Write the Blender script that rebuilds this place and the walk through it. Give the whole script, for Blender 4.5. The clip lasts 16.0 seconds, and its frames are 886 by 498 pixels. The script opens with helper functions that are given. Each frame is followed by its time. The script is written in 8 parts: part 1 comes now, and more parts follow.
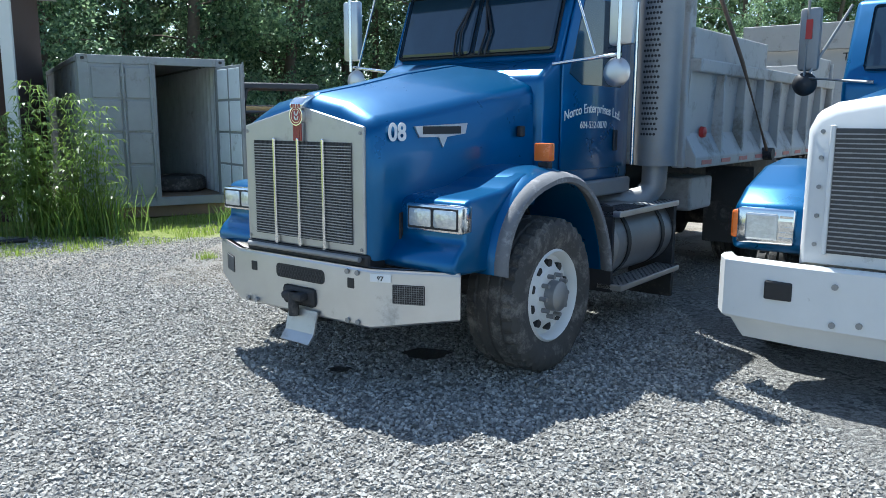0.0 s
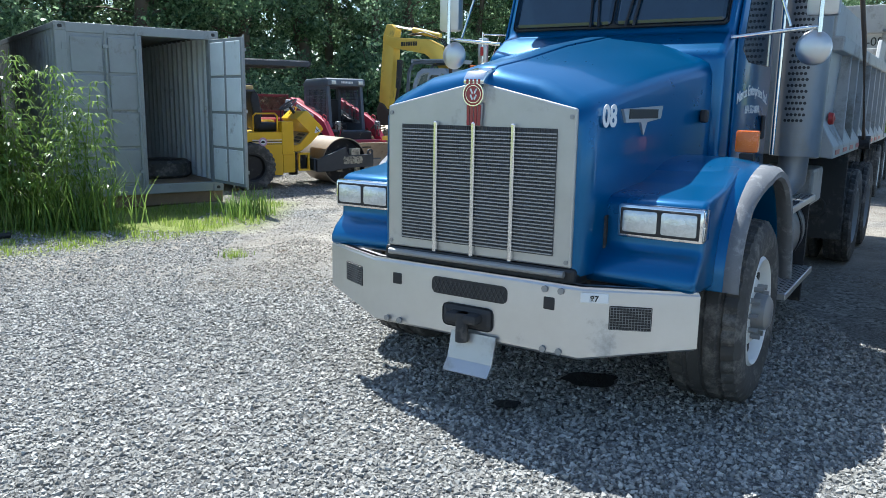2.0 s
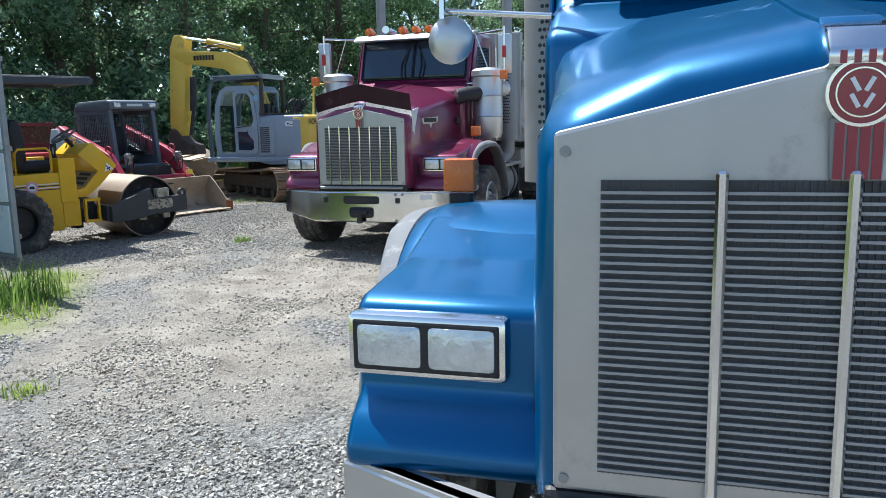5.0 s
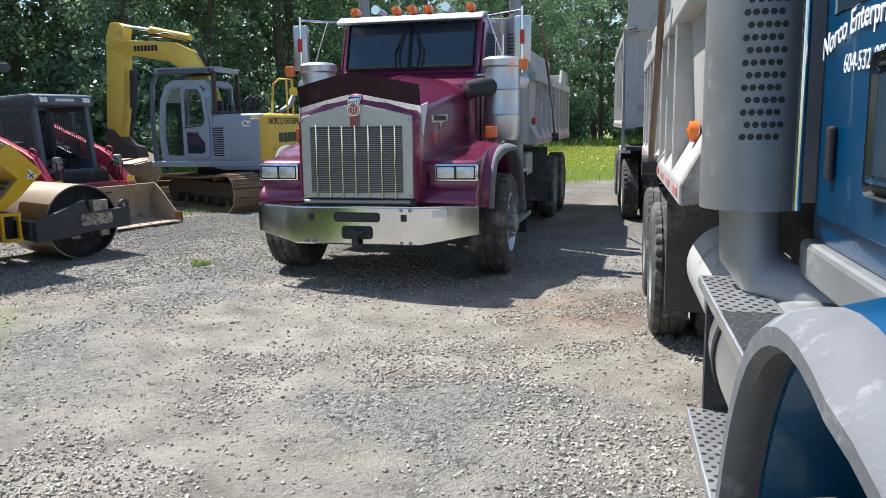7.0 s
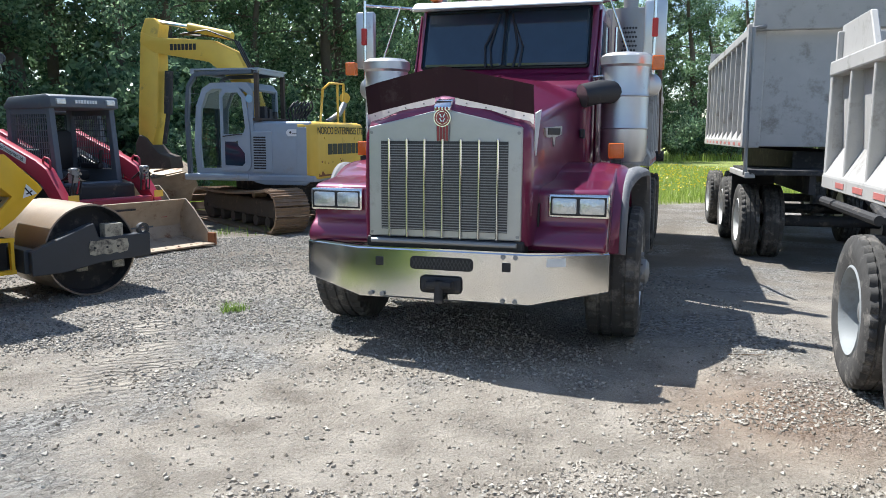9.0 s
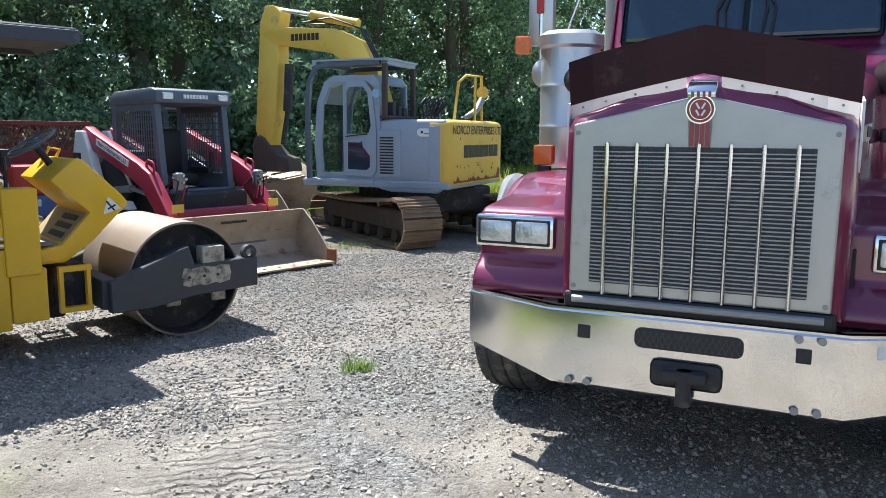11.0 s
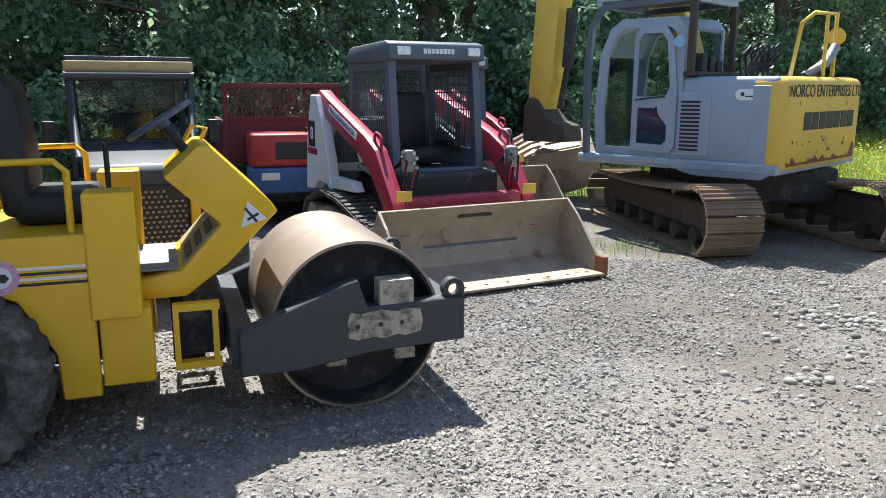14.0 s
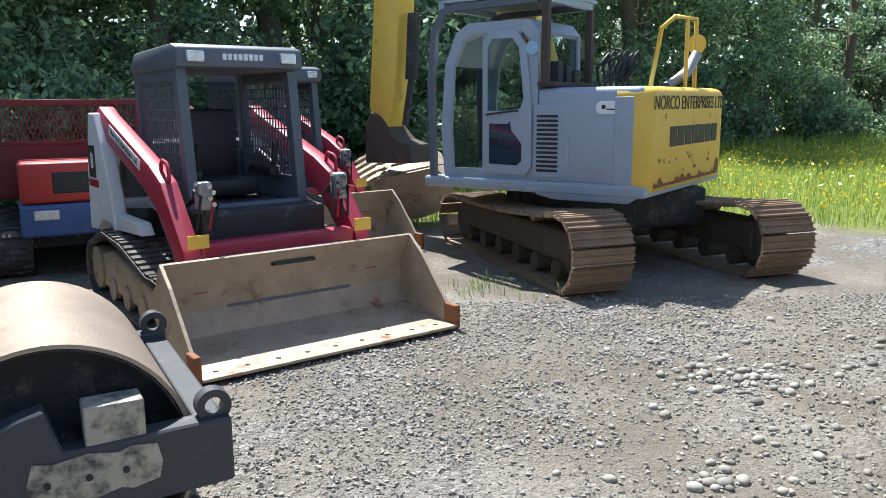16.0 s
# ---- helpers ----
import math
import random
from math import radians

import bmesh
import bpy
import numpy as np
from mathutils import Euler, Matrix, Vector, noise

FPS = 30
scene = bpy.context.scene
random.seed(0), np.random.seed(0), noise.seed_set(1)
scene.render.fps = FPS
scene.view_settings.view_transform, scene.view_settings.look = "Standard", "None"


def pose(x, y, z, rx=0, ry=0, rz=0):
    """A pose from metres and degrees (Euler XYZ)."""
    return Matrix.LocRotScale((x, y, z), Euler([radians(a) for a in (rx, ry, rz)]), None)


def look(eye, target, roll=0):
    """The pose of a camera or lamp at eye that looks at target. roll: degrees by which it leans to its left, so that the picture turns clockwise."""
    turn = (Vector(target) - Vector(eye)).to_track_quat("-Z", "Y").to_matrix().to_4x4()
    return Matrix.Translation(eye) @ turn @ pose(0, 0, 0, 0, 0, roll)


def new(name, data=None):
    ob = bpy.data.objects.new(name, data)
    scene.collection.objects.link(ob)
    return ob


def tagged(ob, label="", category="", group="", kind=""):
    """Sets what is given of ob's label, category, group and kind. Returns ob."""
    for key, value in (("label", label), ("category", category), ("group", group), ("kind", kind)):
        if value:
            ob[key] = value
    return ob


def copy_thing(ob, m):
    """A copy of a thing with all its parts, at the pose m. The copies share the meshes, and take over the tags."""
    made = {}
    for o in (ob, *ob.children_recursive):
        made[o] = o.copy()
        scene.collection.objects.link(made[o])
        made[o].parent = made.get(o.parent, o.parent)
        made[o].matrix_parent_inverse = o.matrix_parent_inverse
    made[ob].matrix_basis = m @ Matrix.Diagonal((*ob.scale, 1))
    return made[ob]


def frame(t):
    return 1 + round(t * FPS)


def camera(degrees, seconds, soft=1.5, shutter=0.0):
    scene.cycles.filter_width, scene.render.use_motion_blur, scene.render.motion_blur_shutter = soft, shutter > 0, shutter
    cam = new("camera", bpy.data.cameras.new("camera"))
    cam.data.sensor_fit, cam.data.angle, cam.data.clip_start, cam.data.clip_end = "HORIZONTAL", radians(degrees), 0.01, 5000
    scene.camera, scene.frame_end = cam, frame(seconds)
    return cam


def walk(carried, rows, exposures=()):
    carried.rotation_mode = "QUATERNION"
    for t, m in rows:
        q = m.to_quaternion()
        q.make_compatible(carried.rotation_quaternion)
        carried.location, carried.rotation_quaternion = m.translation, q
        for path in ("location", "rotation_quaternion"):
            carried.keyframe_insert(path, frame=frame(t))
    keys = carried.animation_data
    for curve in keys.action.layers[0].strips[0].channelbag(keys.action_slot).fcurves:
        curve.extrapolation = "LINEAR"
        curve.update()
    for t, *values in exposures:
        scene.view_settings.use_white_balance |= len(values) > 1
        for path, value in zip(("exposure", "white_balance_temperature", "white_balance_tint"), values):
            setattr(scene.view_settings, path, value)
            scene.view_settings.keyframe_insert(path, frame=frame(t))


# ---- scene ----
cam = camera(59.2, 16.0, soft=0.85)
METRES, EYE, TILT, LEAN, TURN = 15.75, 1.75, 0.8, 0.0, 0.0
ROWS = [
    (0.0, 0.0, 0.0, 0.0, 0.03, -10.29, -0.17),
    (0.5, -0.0274, 0.0125, -0.0006, 0.9, -10.86, -0.61),
    (1.0, -0.0543, 0.0247, -0.001, 0.38, -11.28, -0.9),
    (1.5, -0.0761, 0.044, -0.002, -1.26, -11.57, -1.01),
    (2.0, -0.0954, 0.0667, -0.0026, -5.28, -11.49, -0.94),
    (2.5, -0.1083, 0.0955, -0.0032, -9.06, -10.96, -0.7),
    (3.0, -0.1214, 0.1268, -0.003, -12.3, -10.48, -0.55),
    (3.5, -0.1318, 0.1588, -0.0027, -15.05, -10.26, -0.3),
    (4.0, -0.1367, 0.1929, -0.0038, -17.38, -10.06, 0.03),
    (6.5, -0.1428, 0.3584, -0.0066, -25.8, -10.2, 1.0),
    (7.0, -0.1394, 0.3916, -0.0094, -25.98, -9.91, 0.45),
    (7.5, -0.1334, 0.425, -0.0085, -26.0, -9.73, -0.09),
    (8.0, -0.1277, 0.459, -0.0087, -25.39, -9.52, -0.34),
    (10.5, -0.1008, 0.6308, -0.0119, -17.29, -8.98, -0.65),
    (11.0, -0.0998, 0.6638, -0.0115, -14.73, -9.19, -0.62),
    (11.5, -0.0912, 0.6948, -0.0119, -11.52, -9.46, -0.47),
    (12.0, -0.0846, 0.7246, -0.011, -7.36, -9.84, -0.31),
    (12.5, -0.0802, 0.7542, -0.0094, -2.77, -10.27, -0.26),
    (13.0, -0.0717, 0.7836, -0.0096, 1.66, -10.97, -0.07),
    (13.5, -0.0682, 0.8094, -0.0096, 5.11, -11.8, -0.04),
    (14.0, -0.0649, 0.8342, -0.0086, 6.98, -12.46, 0.03),
    (14.5, -0.055, 0.8572, -0.0091, 6.78, -12.81, 0.13),
    (15.0, -0.052, 0.8775, -0.0086, 4.76, -12.45, 0.4),
    (15.5, -0.054, 0.904, -0.0096, 0.52, -11.8, 0.34),
    (16.0, -0.0486, 0.9295, -0.0115, -2.99, -11.32, 0.41),
]
walk(cam, [(t, pose(0, 0, EYE, TILT, LEAN, TURN) @ pose(METRES * x, METRES * y, METRES * z, 90 + pitch, roll, yaw)) for t, x, y, z, yaw, pitch, roll in ROWS],
     exposures=[(0.0, 0.92, 5880, 5), (4.0, 0.94, 5880, 5), (6.5, 0.56, 6080, 9), (7.0, 0.74, 6150, 9), (8.0, 0.77, 6200, 9), (10.5, 1.06, 6060, 9), (16.0, 1.14, 6220, 9)])

# ---- world and sun ----
SUN_TO = Vector((-0.24, 0.506, 1.0)).normalized()
world = bpy.data.worlds.new("sky")
scene.world = world
world.use_nodes = True
wn = world.node_tree
sky = wn.nodes.new("ShaderNodeTexSky")
sky.sky_type, sky.sun_disc = "NISHITA", False
sky.sun_elevation = math.asin(SUN_TO.z)
sky.sun_rotation = math.atan2(SUN_TO.x, SUN_TO.y)
sky.air_density, sky.dust_density = 1.0, 0.6
wn.nodes["Background"].inputs[1].default_value = 0.11
wn.links.new(sky.outputs[0], wn.nodes["Background"].inputs[0])
sun = new("sun", bpy.data.lights.new("sun", "SUN"))
sun.data.energy, sun.data.angle, sun.data.color = 5.0, radians(0.53), (1.0, 0.96, 0.9)
sun.matrix_world = look(SUN_TO * 60, (0, 0, 0))


# ---- materials ----
def mat(name, col, rough=0.6, metal=0.0, var=0.15, scale=5.0, bump=0.15, fine=90.0, dirt=None, coat=0.0, amount=0.5, spec=0.5, flat=False):
    """Procedural surface: base colour with broad variation, fine relief, and stains of a second colour."""
    m = bpy.data.materials.new(name)
    m.use_nodes = True
    nt = m.node_tree
    n, l = nt.nodes, nt.links
    b = n["Principled BSDF"]
    b.inputs["Metallic"].default_value = metal
    b.inputs["Coat Weight"].default_value = coat
    b.inputs["Coat Roughness"].default_value = 0.06
    b.inputs["Specular IOR Level"].default_value = spec
    tc = n.new("ShaderNodeTexCoord")
    info = n.new("ShaderNodeObjectInfo")
    off = n.new("ShaderNodeVectorMath")
    off.operation = "ADD"
    l.new(tc.outputs["Object"], off.inputs[0])
    l.new(info.outputs["Random"], off.inputs[1])
    big = n.new("ShaderNodeTexNoise")
    big.inputs["Scale"].default_value, big.inputs["Detail"].default_value = scale, 6.0
    big.inputs["Roughness"].default_value = 0.65
    l.new(off.outputs[0], big.inputs["Vector"])
    small = n.new("ShaderNodeTexNoise")
    small.inputs["Scale"].default_value, small.inputs["Detail"].default_value = fine, 3.0
    l.new(off.outputs[0], small.inputs["Vector"])
    mix = n.new("ShaderNodeMix")
    mix.data_type = "RGBA"
    mix.inputs[6].default_value = (*[c * (1 - var) for c in col], 1)
    mix.inputs[7].default_value = (*[min(1, c * (1 + var)) for c in col], 1)
    l.new(big.outputs["Fac"], mix.inputs[0])
    out = mix.outputs[2]
    rr = n.new("ShaderNodeMapRange")
    rr.inputs["To Min"].default_value, rr.inputs["To Max"].default_value = max(0.02, rough - 0.12 * rough), min(1, rough + 0.25 * rough)
    l.new(big.outputs["Fac"], rr.inputs["Value"])
    rout = rr.outputs[0]
    if dirt:
        spot = n.new("ShaderNodeTexNoise")
        spot.inputs["Scale"].default_value, spot.inputs["Detail"].default_value = scale * 0.9, 9.0
        spot.inputs["Roughness"].default_value = 0.72
        l.new(off.outputs[0], spot.inputs["Vector"])
        ramp = n.new("ShaderNodeMapRange")
        ramp.inputs["From Min"].default_value, ramp.inputs["From Max"].default_value = 0.68 - 0.3 * amount, 0.82 - 0.25 * amount
        l.new(spot.outputs["Fac"], ramp.inputs["Value"])
        m2 = n.new("ShaderNodeMix")
        m2.data_type = "RGBA"
        m2.inputs[7].default_value = (*dirt, 1)
        l.new(ramp.outputs[0], m2.inputs[0])
        l.new(out, m2.inputs[6])
        out = m2.outputs[2]
        r2 = n.new("ShaderNodeMix")
        r2.inputs[3].default_value = 0.9
        l.new(ramp.outputs[0], r2.inputs[0])
        l.new(rout, r2.inputs[2])
        rout = r2.outputs[0]
        if metal > 0:
            inv = n.new("ShaderNodeMath")
            inv.operation = "MULTIPLY_ADD"
            inv.inputs[1].default_value, inv.inputs[2].default_value = -metal, metal
            l.new(ramp.outputs[0], inv.inputs[0])
            l.new(inv.outputs[0], b.inputs["Metallic"])
    l.new(out, b.inputs["Base Color"])
    l.new(rout, b.inputs["Roughness"])
    if bump > 0:
        bp = n.new("ShaderNodeBump")
        bp.inputs["Strength"].default_value, bp.inputs["Distance"].default_value = bump, 0.01
        l.new(small.outputs["Fac"], bp.inputs["Height"])
        l.new(bp.outputs[0], b.inputs["Normal"])
    return m


def glass_mat(name, tint=(0.016, 0.036, 0.058), clear=0.0):
    m = mat(name, tint, 0.04, var=0.3, bump=0.0, spec=0.8)
    if clear:
        n, l = m.node_tree.nodes, m.node_tree.links
        tr = n.new("ShaderNodeBsdfTransparent")
        tr.inputs[0].default_value = (0.82, 0.88, 0.87, 1)
        mx = n.new("ShaderNodeMixShader")
        mx.inputs[0].default_value = clear
        l.new(n["Principled BSDF"].outputs[0], mx.inputs[1])
        l.new(tr.outputs[0], mx.inputs[2])
        l.new(mx.outputs[0], n["Material Output"].inputs[0])
    return m


def leaf_mat(name, a, b, trans=0.45, rough=0.33):
    m = bpy.data.materials.new(name)
    m.use_nodes = True
    n, l = m.node_tree.nodes, m.node_tree.links
    p = n["Principled BSDF"]
    geo = n.new("ShaderNodeNewGeometry")
    mix = n.new("ShaderNodeMix")
    mix.data_type = "RGBA"
    mix.inputs[6].default_value, mix.inputs[7].default_value = (*a, 1), (*b, 1)
    l.new(geo.outputs["Random Per Island"], mix.inputs[0])
    l.new(mix.outputs[2], p.inputs["Base Color"])
    p.inputs["Roughness"].default_value = rough
    t = n.new("ShaderNodeBsdfTranslucent")
    l.new(mix.outputs[2], t.inputs[0])
    ms = n.new("ShaderNodeMixShader")
    ms.inputs[0].default_value = trans
    l.new(p.outputs[0], ms.inputs[1])
    l.new(t.outputs[0], ms.inputs[2])
    l.new(ms.outputs[0], n["Material Output"].inputs[0])
    return m


def ground_mat():
    """Crushed grey gravel with tan dirt wheel tracks, turning to meadow beyond the yard."""
    m = bpy.data.materials.new("gravel_ground")
    m.use_nodes = True
    n, l = m.node_tree.nodes, m.node_tree.links
    p = n["Principled BSDF"]
    p.inputs["Roughness"].default_value = 0.9
    tc = n.new("ShaderNodeTexCoord")
    v = tc.outputs["Object"]

    def tex(kind, s, detail=None):
        t = n.new(kind)
        t.inputs["Scale"].default_value = s
        if detail is not None:
            t.inputs["Detail"].default_value = detail
        l.new(v, t.inputs["Vector"])
        return t

    def mixc(f, a, b):
        x = n.new("ShaderNodeMix")
        x.data_type = "RGBA"
        for sock, val in ((x.inputs[0], f), (x.inputs[6], a), (x.inputs[7], b)):
            if isinstance(val, tuple):
                sock.default_value = (*val, 1)
            else:
                l.new(val, sock)
        return x.outputs[2]

    def rng(sock, a, b, c=0.0, d=1.0):
        r = n.new("ShaderNodeMapRange")
        for i, val in zip(("From Min", "From Max", "To Min", "To Max"), (a, b, c, d)):
            r.inputs[i].default_value = val
        l.new(sock, r.inputs["Value"])
        return r.outputs[0]

    def mth(op, a, b):
        x = n.new("ShaderNodeMath")
        x.operation = op
        for sock, val in ((x.inputs[0], a), (x.inputs[1], b)):
            if isinstance(val, (int, float)):
                sock.default_value = val
            else:
                l.new(val, sock)
        return x.outputs[0]

    warp = tex("ShaderNodeTexNoise", 14.0, 3.0)
    bent = n.new("ShaderNodeVectorMath")
    bent.operation = "MULTIPLY_ADD"
    l.new(warp.outputs["Color"], bent.inputs[0])
    bent.inputs[1].default_value = (0.09, 0.09, 0.09)
    l.new(v, bent.inputs[2])
    cell = tex("ShaderNodeTexVoronoi", 34.0)
    cell2 = tex("ShaderNodeTexVoronoi", 85.0)
    l.new(bent.outputs[0], cell.inputs["Vector"])
    l.new(bent.outputs[0], cell2.inputs["Vector"])
    grain = tex("ShaderNodeTexNoise", 160.0, 4.0)
    sep = n.new("ShaderNodeSeparateColor")
    l.new(cell.outputs["Color"], sep.inputs[0])
    sep2 = n.new("ShaderNodeSeparateColor")
    l.new(cell2.outputs["Color"], sep2.inputs[0])
    stone = mixc(sep.outputs[0], (0.075, 0.073, 0.069), (0.56, 0.55, 0.515))
    grit = mixc(sep2.outputs[0], (0.13, 0.125, 0.115), (0.44, 0.425, 0.39))
    patch = tex("ShaderNodeTexNoise", 2.2, 5.0)
    base = mixc(rng(patch.outputs[0], 0.4, 0.62), stone, grit)
    dirt_n = tex("ShaderNodeTexNoise", 0.55, 7.0)
    xyz = n.new("ShaderNodeSeparateXYZ")
    l.new(v, xyz.inputs[0])
    far = rng(mth("SUBTRACT", xyz.outputs[1], mth("MULTIPLY", dirt_n.outputs[0], 2.0)), 6.4, 8.8)
    far = mth("MULTIPLY", far, rng(xyz.outputs[1], 13.0, 16.0, 1.0, 0.72))
    dirt_f = mth("MULTIPLY", rng(dirt_n.outputs[0], 0.36, 0.50, 0.15, 0.92), far)
    speck = tex("ShaderNodeTexNoise", 70.0, 6.0)
    speck.inputs["Roughness"].default_value = 0.75
    dirt_c = mixc(rng(mth("ADD", mth("MULTIPLY", patch.outputs[0], 0.5), mth("MULTIPLY", speck.outputs[0], 0.5)), 0.36, 0.64), (0.20, 0.168, 0.128), (0.58, 0.52, 0.435))
    base = mixc(dirt_f, base, dirt_c)
    soil_n = tex("ShaderNodeTexNoise", 1.1, 8.0)
    soil_f = mth("MULTIPLY", rng(soil_n.outputs[0], 0.40, 0.56, 0.1, 0.75), rng(mth("ADD", xyz.outputs[1], mth("MULTIPLY", xyz.outputs[0], 0.6)), 16.2, 19.0))
    base = mixc(soil_f, base, (0.165, 0.138, 0.105))
    spot = n.new("ShaderNodeVectorMath")
    spot.operation = "DISTANCE"
    l.new(v, spot.inputs[0])
    spot.inputs[1].default_value = (2.0, 11.75, 0.0)
    rust_f = rng(mth("ADD", spot.outputs["Value"], mth("MULTIPLY", dirt_n.outputs[0], 1.2)), 1.75, 0.7, 0.0, 0.55)
    base = mixc(rust_f, base, (0.30, 0.17, 0.085))
    edge = tex("ShaderNodeTexNoise", 0.5, 6.0)
    wob = mth("MULTIPLY", edge.outputs[0], 3.0)
    # the yard ends in grass beyond a line that runs with the back of the lot
    line = mth("ADD", mth("SUBTRACT", xyz.outputs[1], mth("MULTIPLY", xyz.outputs[0], -0.15)), wob)
    gmask = rng(line, 27.3, 28.2)
    slant = mth("ADD", mth("MULTIPLY", xyz.outputs[0], -0.653), mth("MULTIPLY", xyz.outputs[1], 0.757))
    left = rng(mth("ADD", slant, mth("MULTIPLY", edge.outputs[0], 1.6)), 11.3, 12.1)
    leftcut = rng(mth("ADD", xyz.outputs[0], edge.outputs[0]), -2.2, -2.7)
    leftcut = mth("MULTIPLY", leftcut, rng(xyz.outputs[1], 15.0, 14.0))
    gmask = mth("MAXIMUM", gmask, mth("MULTIPLY", left, leftcut))
    grass_n = tex("ShaderNodeTexNoise", 6.0, 6.0)
    grass_c = mixc(grass_n.outputs[0], (0.17, 0.22, 0.04), (0.36, 0.40, 0.10))
    base = mixc(gmask, base, grass_c)
    l.new(base, p.inputs["Base Color"])
    h = mth("ADD", rng(cell.outputs["Distance"], 0.0, 0.6, 1.0, 0.0), mth("MULTIPLY", rng(cell2.outputs["Distance"], 0.0, 0.6, 1.0, 0.0), 0.5))
    h = mth("ADD", h, mth("MULTIPLY", patch.outputs[0], 2.0))
    h = mth("MULTIPLY", h, mth("SUBTRACT", 1.0, mth("MULTIPLY", mth("MAXIMUM", dirt_f, soil_f), 0.95)))
    h = mth("ADD", h, mth("MULTIPLY", grain.outputs[0], 0.6))
    # ribs pressed by a cleated track beside the roller
    wave = n.new("ShaderNodeTexWave")
    wave.bands_direction = "Y"
    wave.inputs["Scale"].default_value, wave.inputs["Distortion"].default_value = 3.4, 7.0
    wave.inputs["Detail"].default_value, wave.inputs["Detail Scale"].default_value = 4.0, 1.5
    l.new(v, wave.inputs["Vector"])
    band = mth("MULTIPLY", rng(mth("ABSOLUTE", mth("ADD", xyz.outputs[0], 1.65), 0.0), 0.60, 0.25), mth("MULTIPLY", rng(xyz.outputs[1], 13.2, 14.2), rng(xyz.outputs[1], 16.6, 15.8)))
    h = mth("ADD", h, mth("MULTIPLY", mth("MULTIPLY", wave.outputs["Fac"], mth("MULTIPLY", band, rng(soil_n.outputs[0], 0.40, 0.54))), 1.6))
    clod = tex("ShaderNodeTexNoise", 16.0, 9.0)
    clod.inputs["Roughness"].default_value = 0.7
    h = mth("ADD", h, mth("MULTIPLY", clod.outputs[0], 1.5))
    bp = n.new("ShaderNodeBump")
    bp.inputs["Strength"].default_value, bp.inputs["Distance"].default_value = 1.0, 0.035
    l.new(h, bp.inputs["Height"])
    l.new(bp.outputs[0], p.inputs["Normal"])
    return m


DUST = (0.33, 0.30, 0.26)
RUST = (0.16, 0.06, 0.025)
M_BLUE = mat("blue_truck_paint", (0.0005, 0.100, 0.255), 0.27, metal=0.5, var=0.14, scale=2.5, bump=0.01, coat=0.3, dirt=(0.05, 0.12, 0.26), amount=0.05)
M_MAROON = mat("maroon_truck_paint", (0.17, 0.012, 0.055), 0.32, metal=0.3, var=0.15, scale=2.5, bump=0.01, coat=0.9, dirt=(0.24, 0.1, 0.12), amount=0.06)
M_WHITE = mat("white_truck_paint", (0.72, 0.72, 0.70), 0.4, var=0.08, scale=4, bump=0.03, dirt=DUST, amount=0.15)
M_BED = mat("grey_white_bed_paint", (0.43, 0.42, 0.40), 0.55, var=0.15, scale=3, bump=0.08, dirt=(0.22, 0.20, 0.17), amount=0.5)
M_ALU = mat("brushed_aluminium", (0.60, 0.60, 0.595), 0.38, metal=0.9, var=0.12, scale=4, bump=0.04, dirt=(0.36, 0.34, 0.3), amount=0.2)
M_CHROME = mat("scuffed_chrome", (0.76, 0.76, 0.75), 0.14, metal=1.0, var=0.08, scale=4, bump=0.004, fine=25)
M_STEEL = mat("dull_grey_steel", (0.30, 0.30, 0.30), 0.5, metal=0.6, var=0.2, scale=5, bump=0.08, dirt=DUST, amount=0.35)
M_BLACK = mat("black_plastic", (0.018, 0.018, 0.02), 0.5, var=0.3, scale=8, bump=0.1, dirt=(0.12, 0.11, 0.10), amount=0.3)
M_RUBBER = mat("dusty_tyre_rubber", (0.06, 0.058, 0.055), 0.85, var=0.35, scale=7, bump=0.2, dirt=(0.22, 0.205, 0.185), amount=0.6)
M_FLARE = mat("grey_weathered_rubber", (0.16, 0.165, 0.175), 0.7, var=0.3, scale=9, bump=0.15, dirt=(0.36, 0.36, 0.36), amount=0.5)
M_CHASSIS = mat("grimy_black_chassis", (0.03, 0.03, 0.032), 0.7, var=0.4, scale=6, bump=0.2, dirt=(0.16, 0.14, 0.12), amount=0.5)
M_RADIATOR = mat("dark_radiator_mesh", (0.085, 0.085, 0.085), 0.6, metal=0.4, var=0.3, scale=30, bump=0.3)
M_LOUVRE = mat("grey_grille_slat", (0.34, 0.34, 0.34), 0.5, metal=0.5, var=0.2, scale=20, bump=0.1)
M_SURROUND = mat("satin_grille_sheet", (0.47, 0.465, 0.45), 0.4, metal=0.75, var=0.2, scale=3, bump=0.03, dirt=(0.30, 0.27, 0.23), amount=0.34)
M_GLASS = glass_mat("tinted_cab_glass")
M_CLEAR = glass_mat("clear_cab_glass", (0.015, 0.02, 0.02), 0.80)
M_LENS = mat("headlight_lens", (0.62, 0.65, 0.65), 0.16, metal=0.5, var=0.4, scale=22, bump=0.35, fine=55, coat=0.8)
M_AMBER = mat("amber_lens", (0.75, 0.16, 0.015), 0.25, var=0.15, scale=20, bump=0.2, fine=120, coat=0.5)
M_RED = mat("red_plastic", (0.45, 0.03, 0.025), 0.4, var=0.15, bump=0.05)
M_LETTER = mat("white_lettering", (0.75, 0.76, 0.76), 0.5, var=0.08, bump=0.0)
M_DARKLETTER = mat("black_lettering", (0.02, 0.02, 0.02), 0.5, var=0.1, bump=0.0)
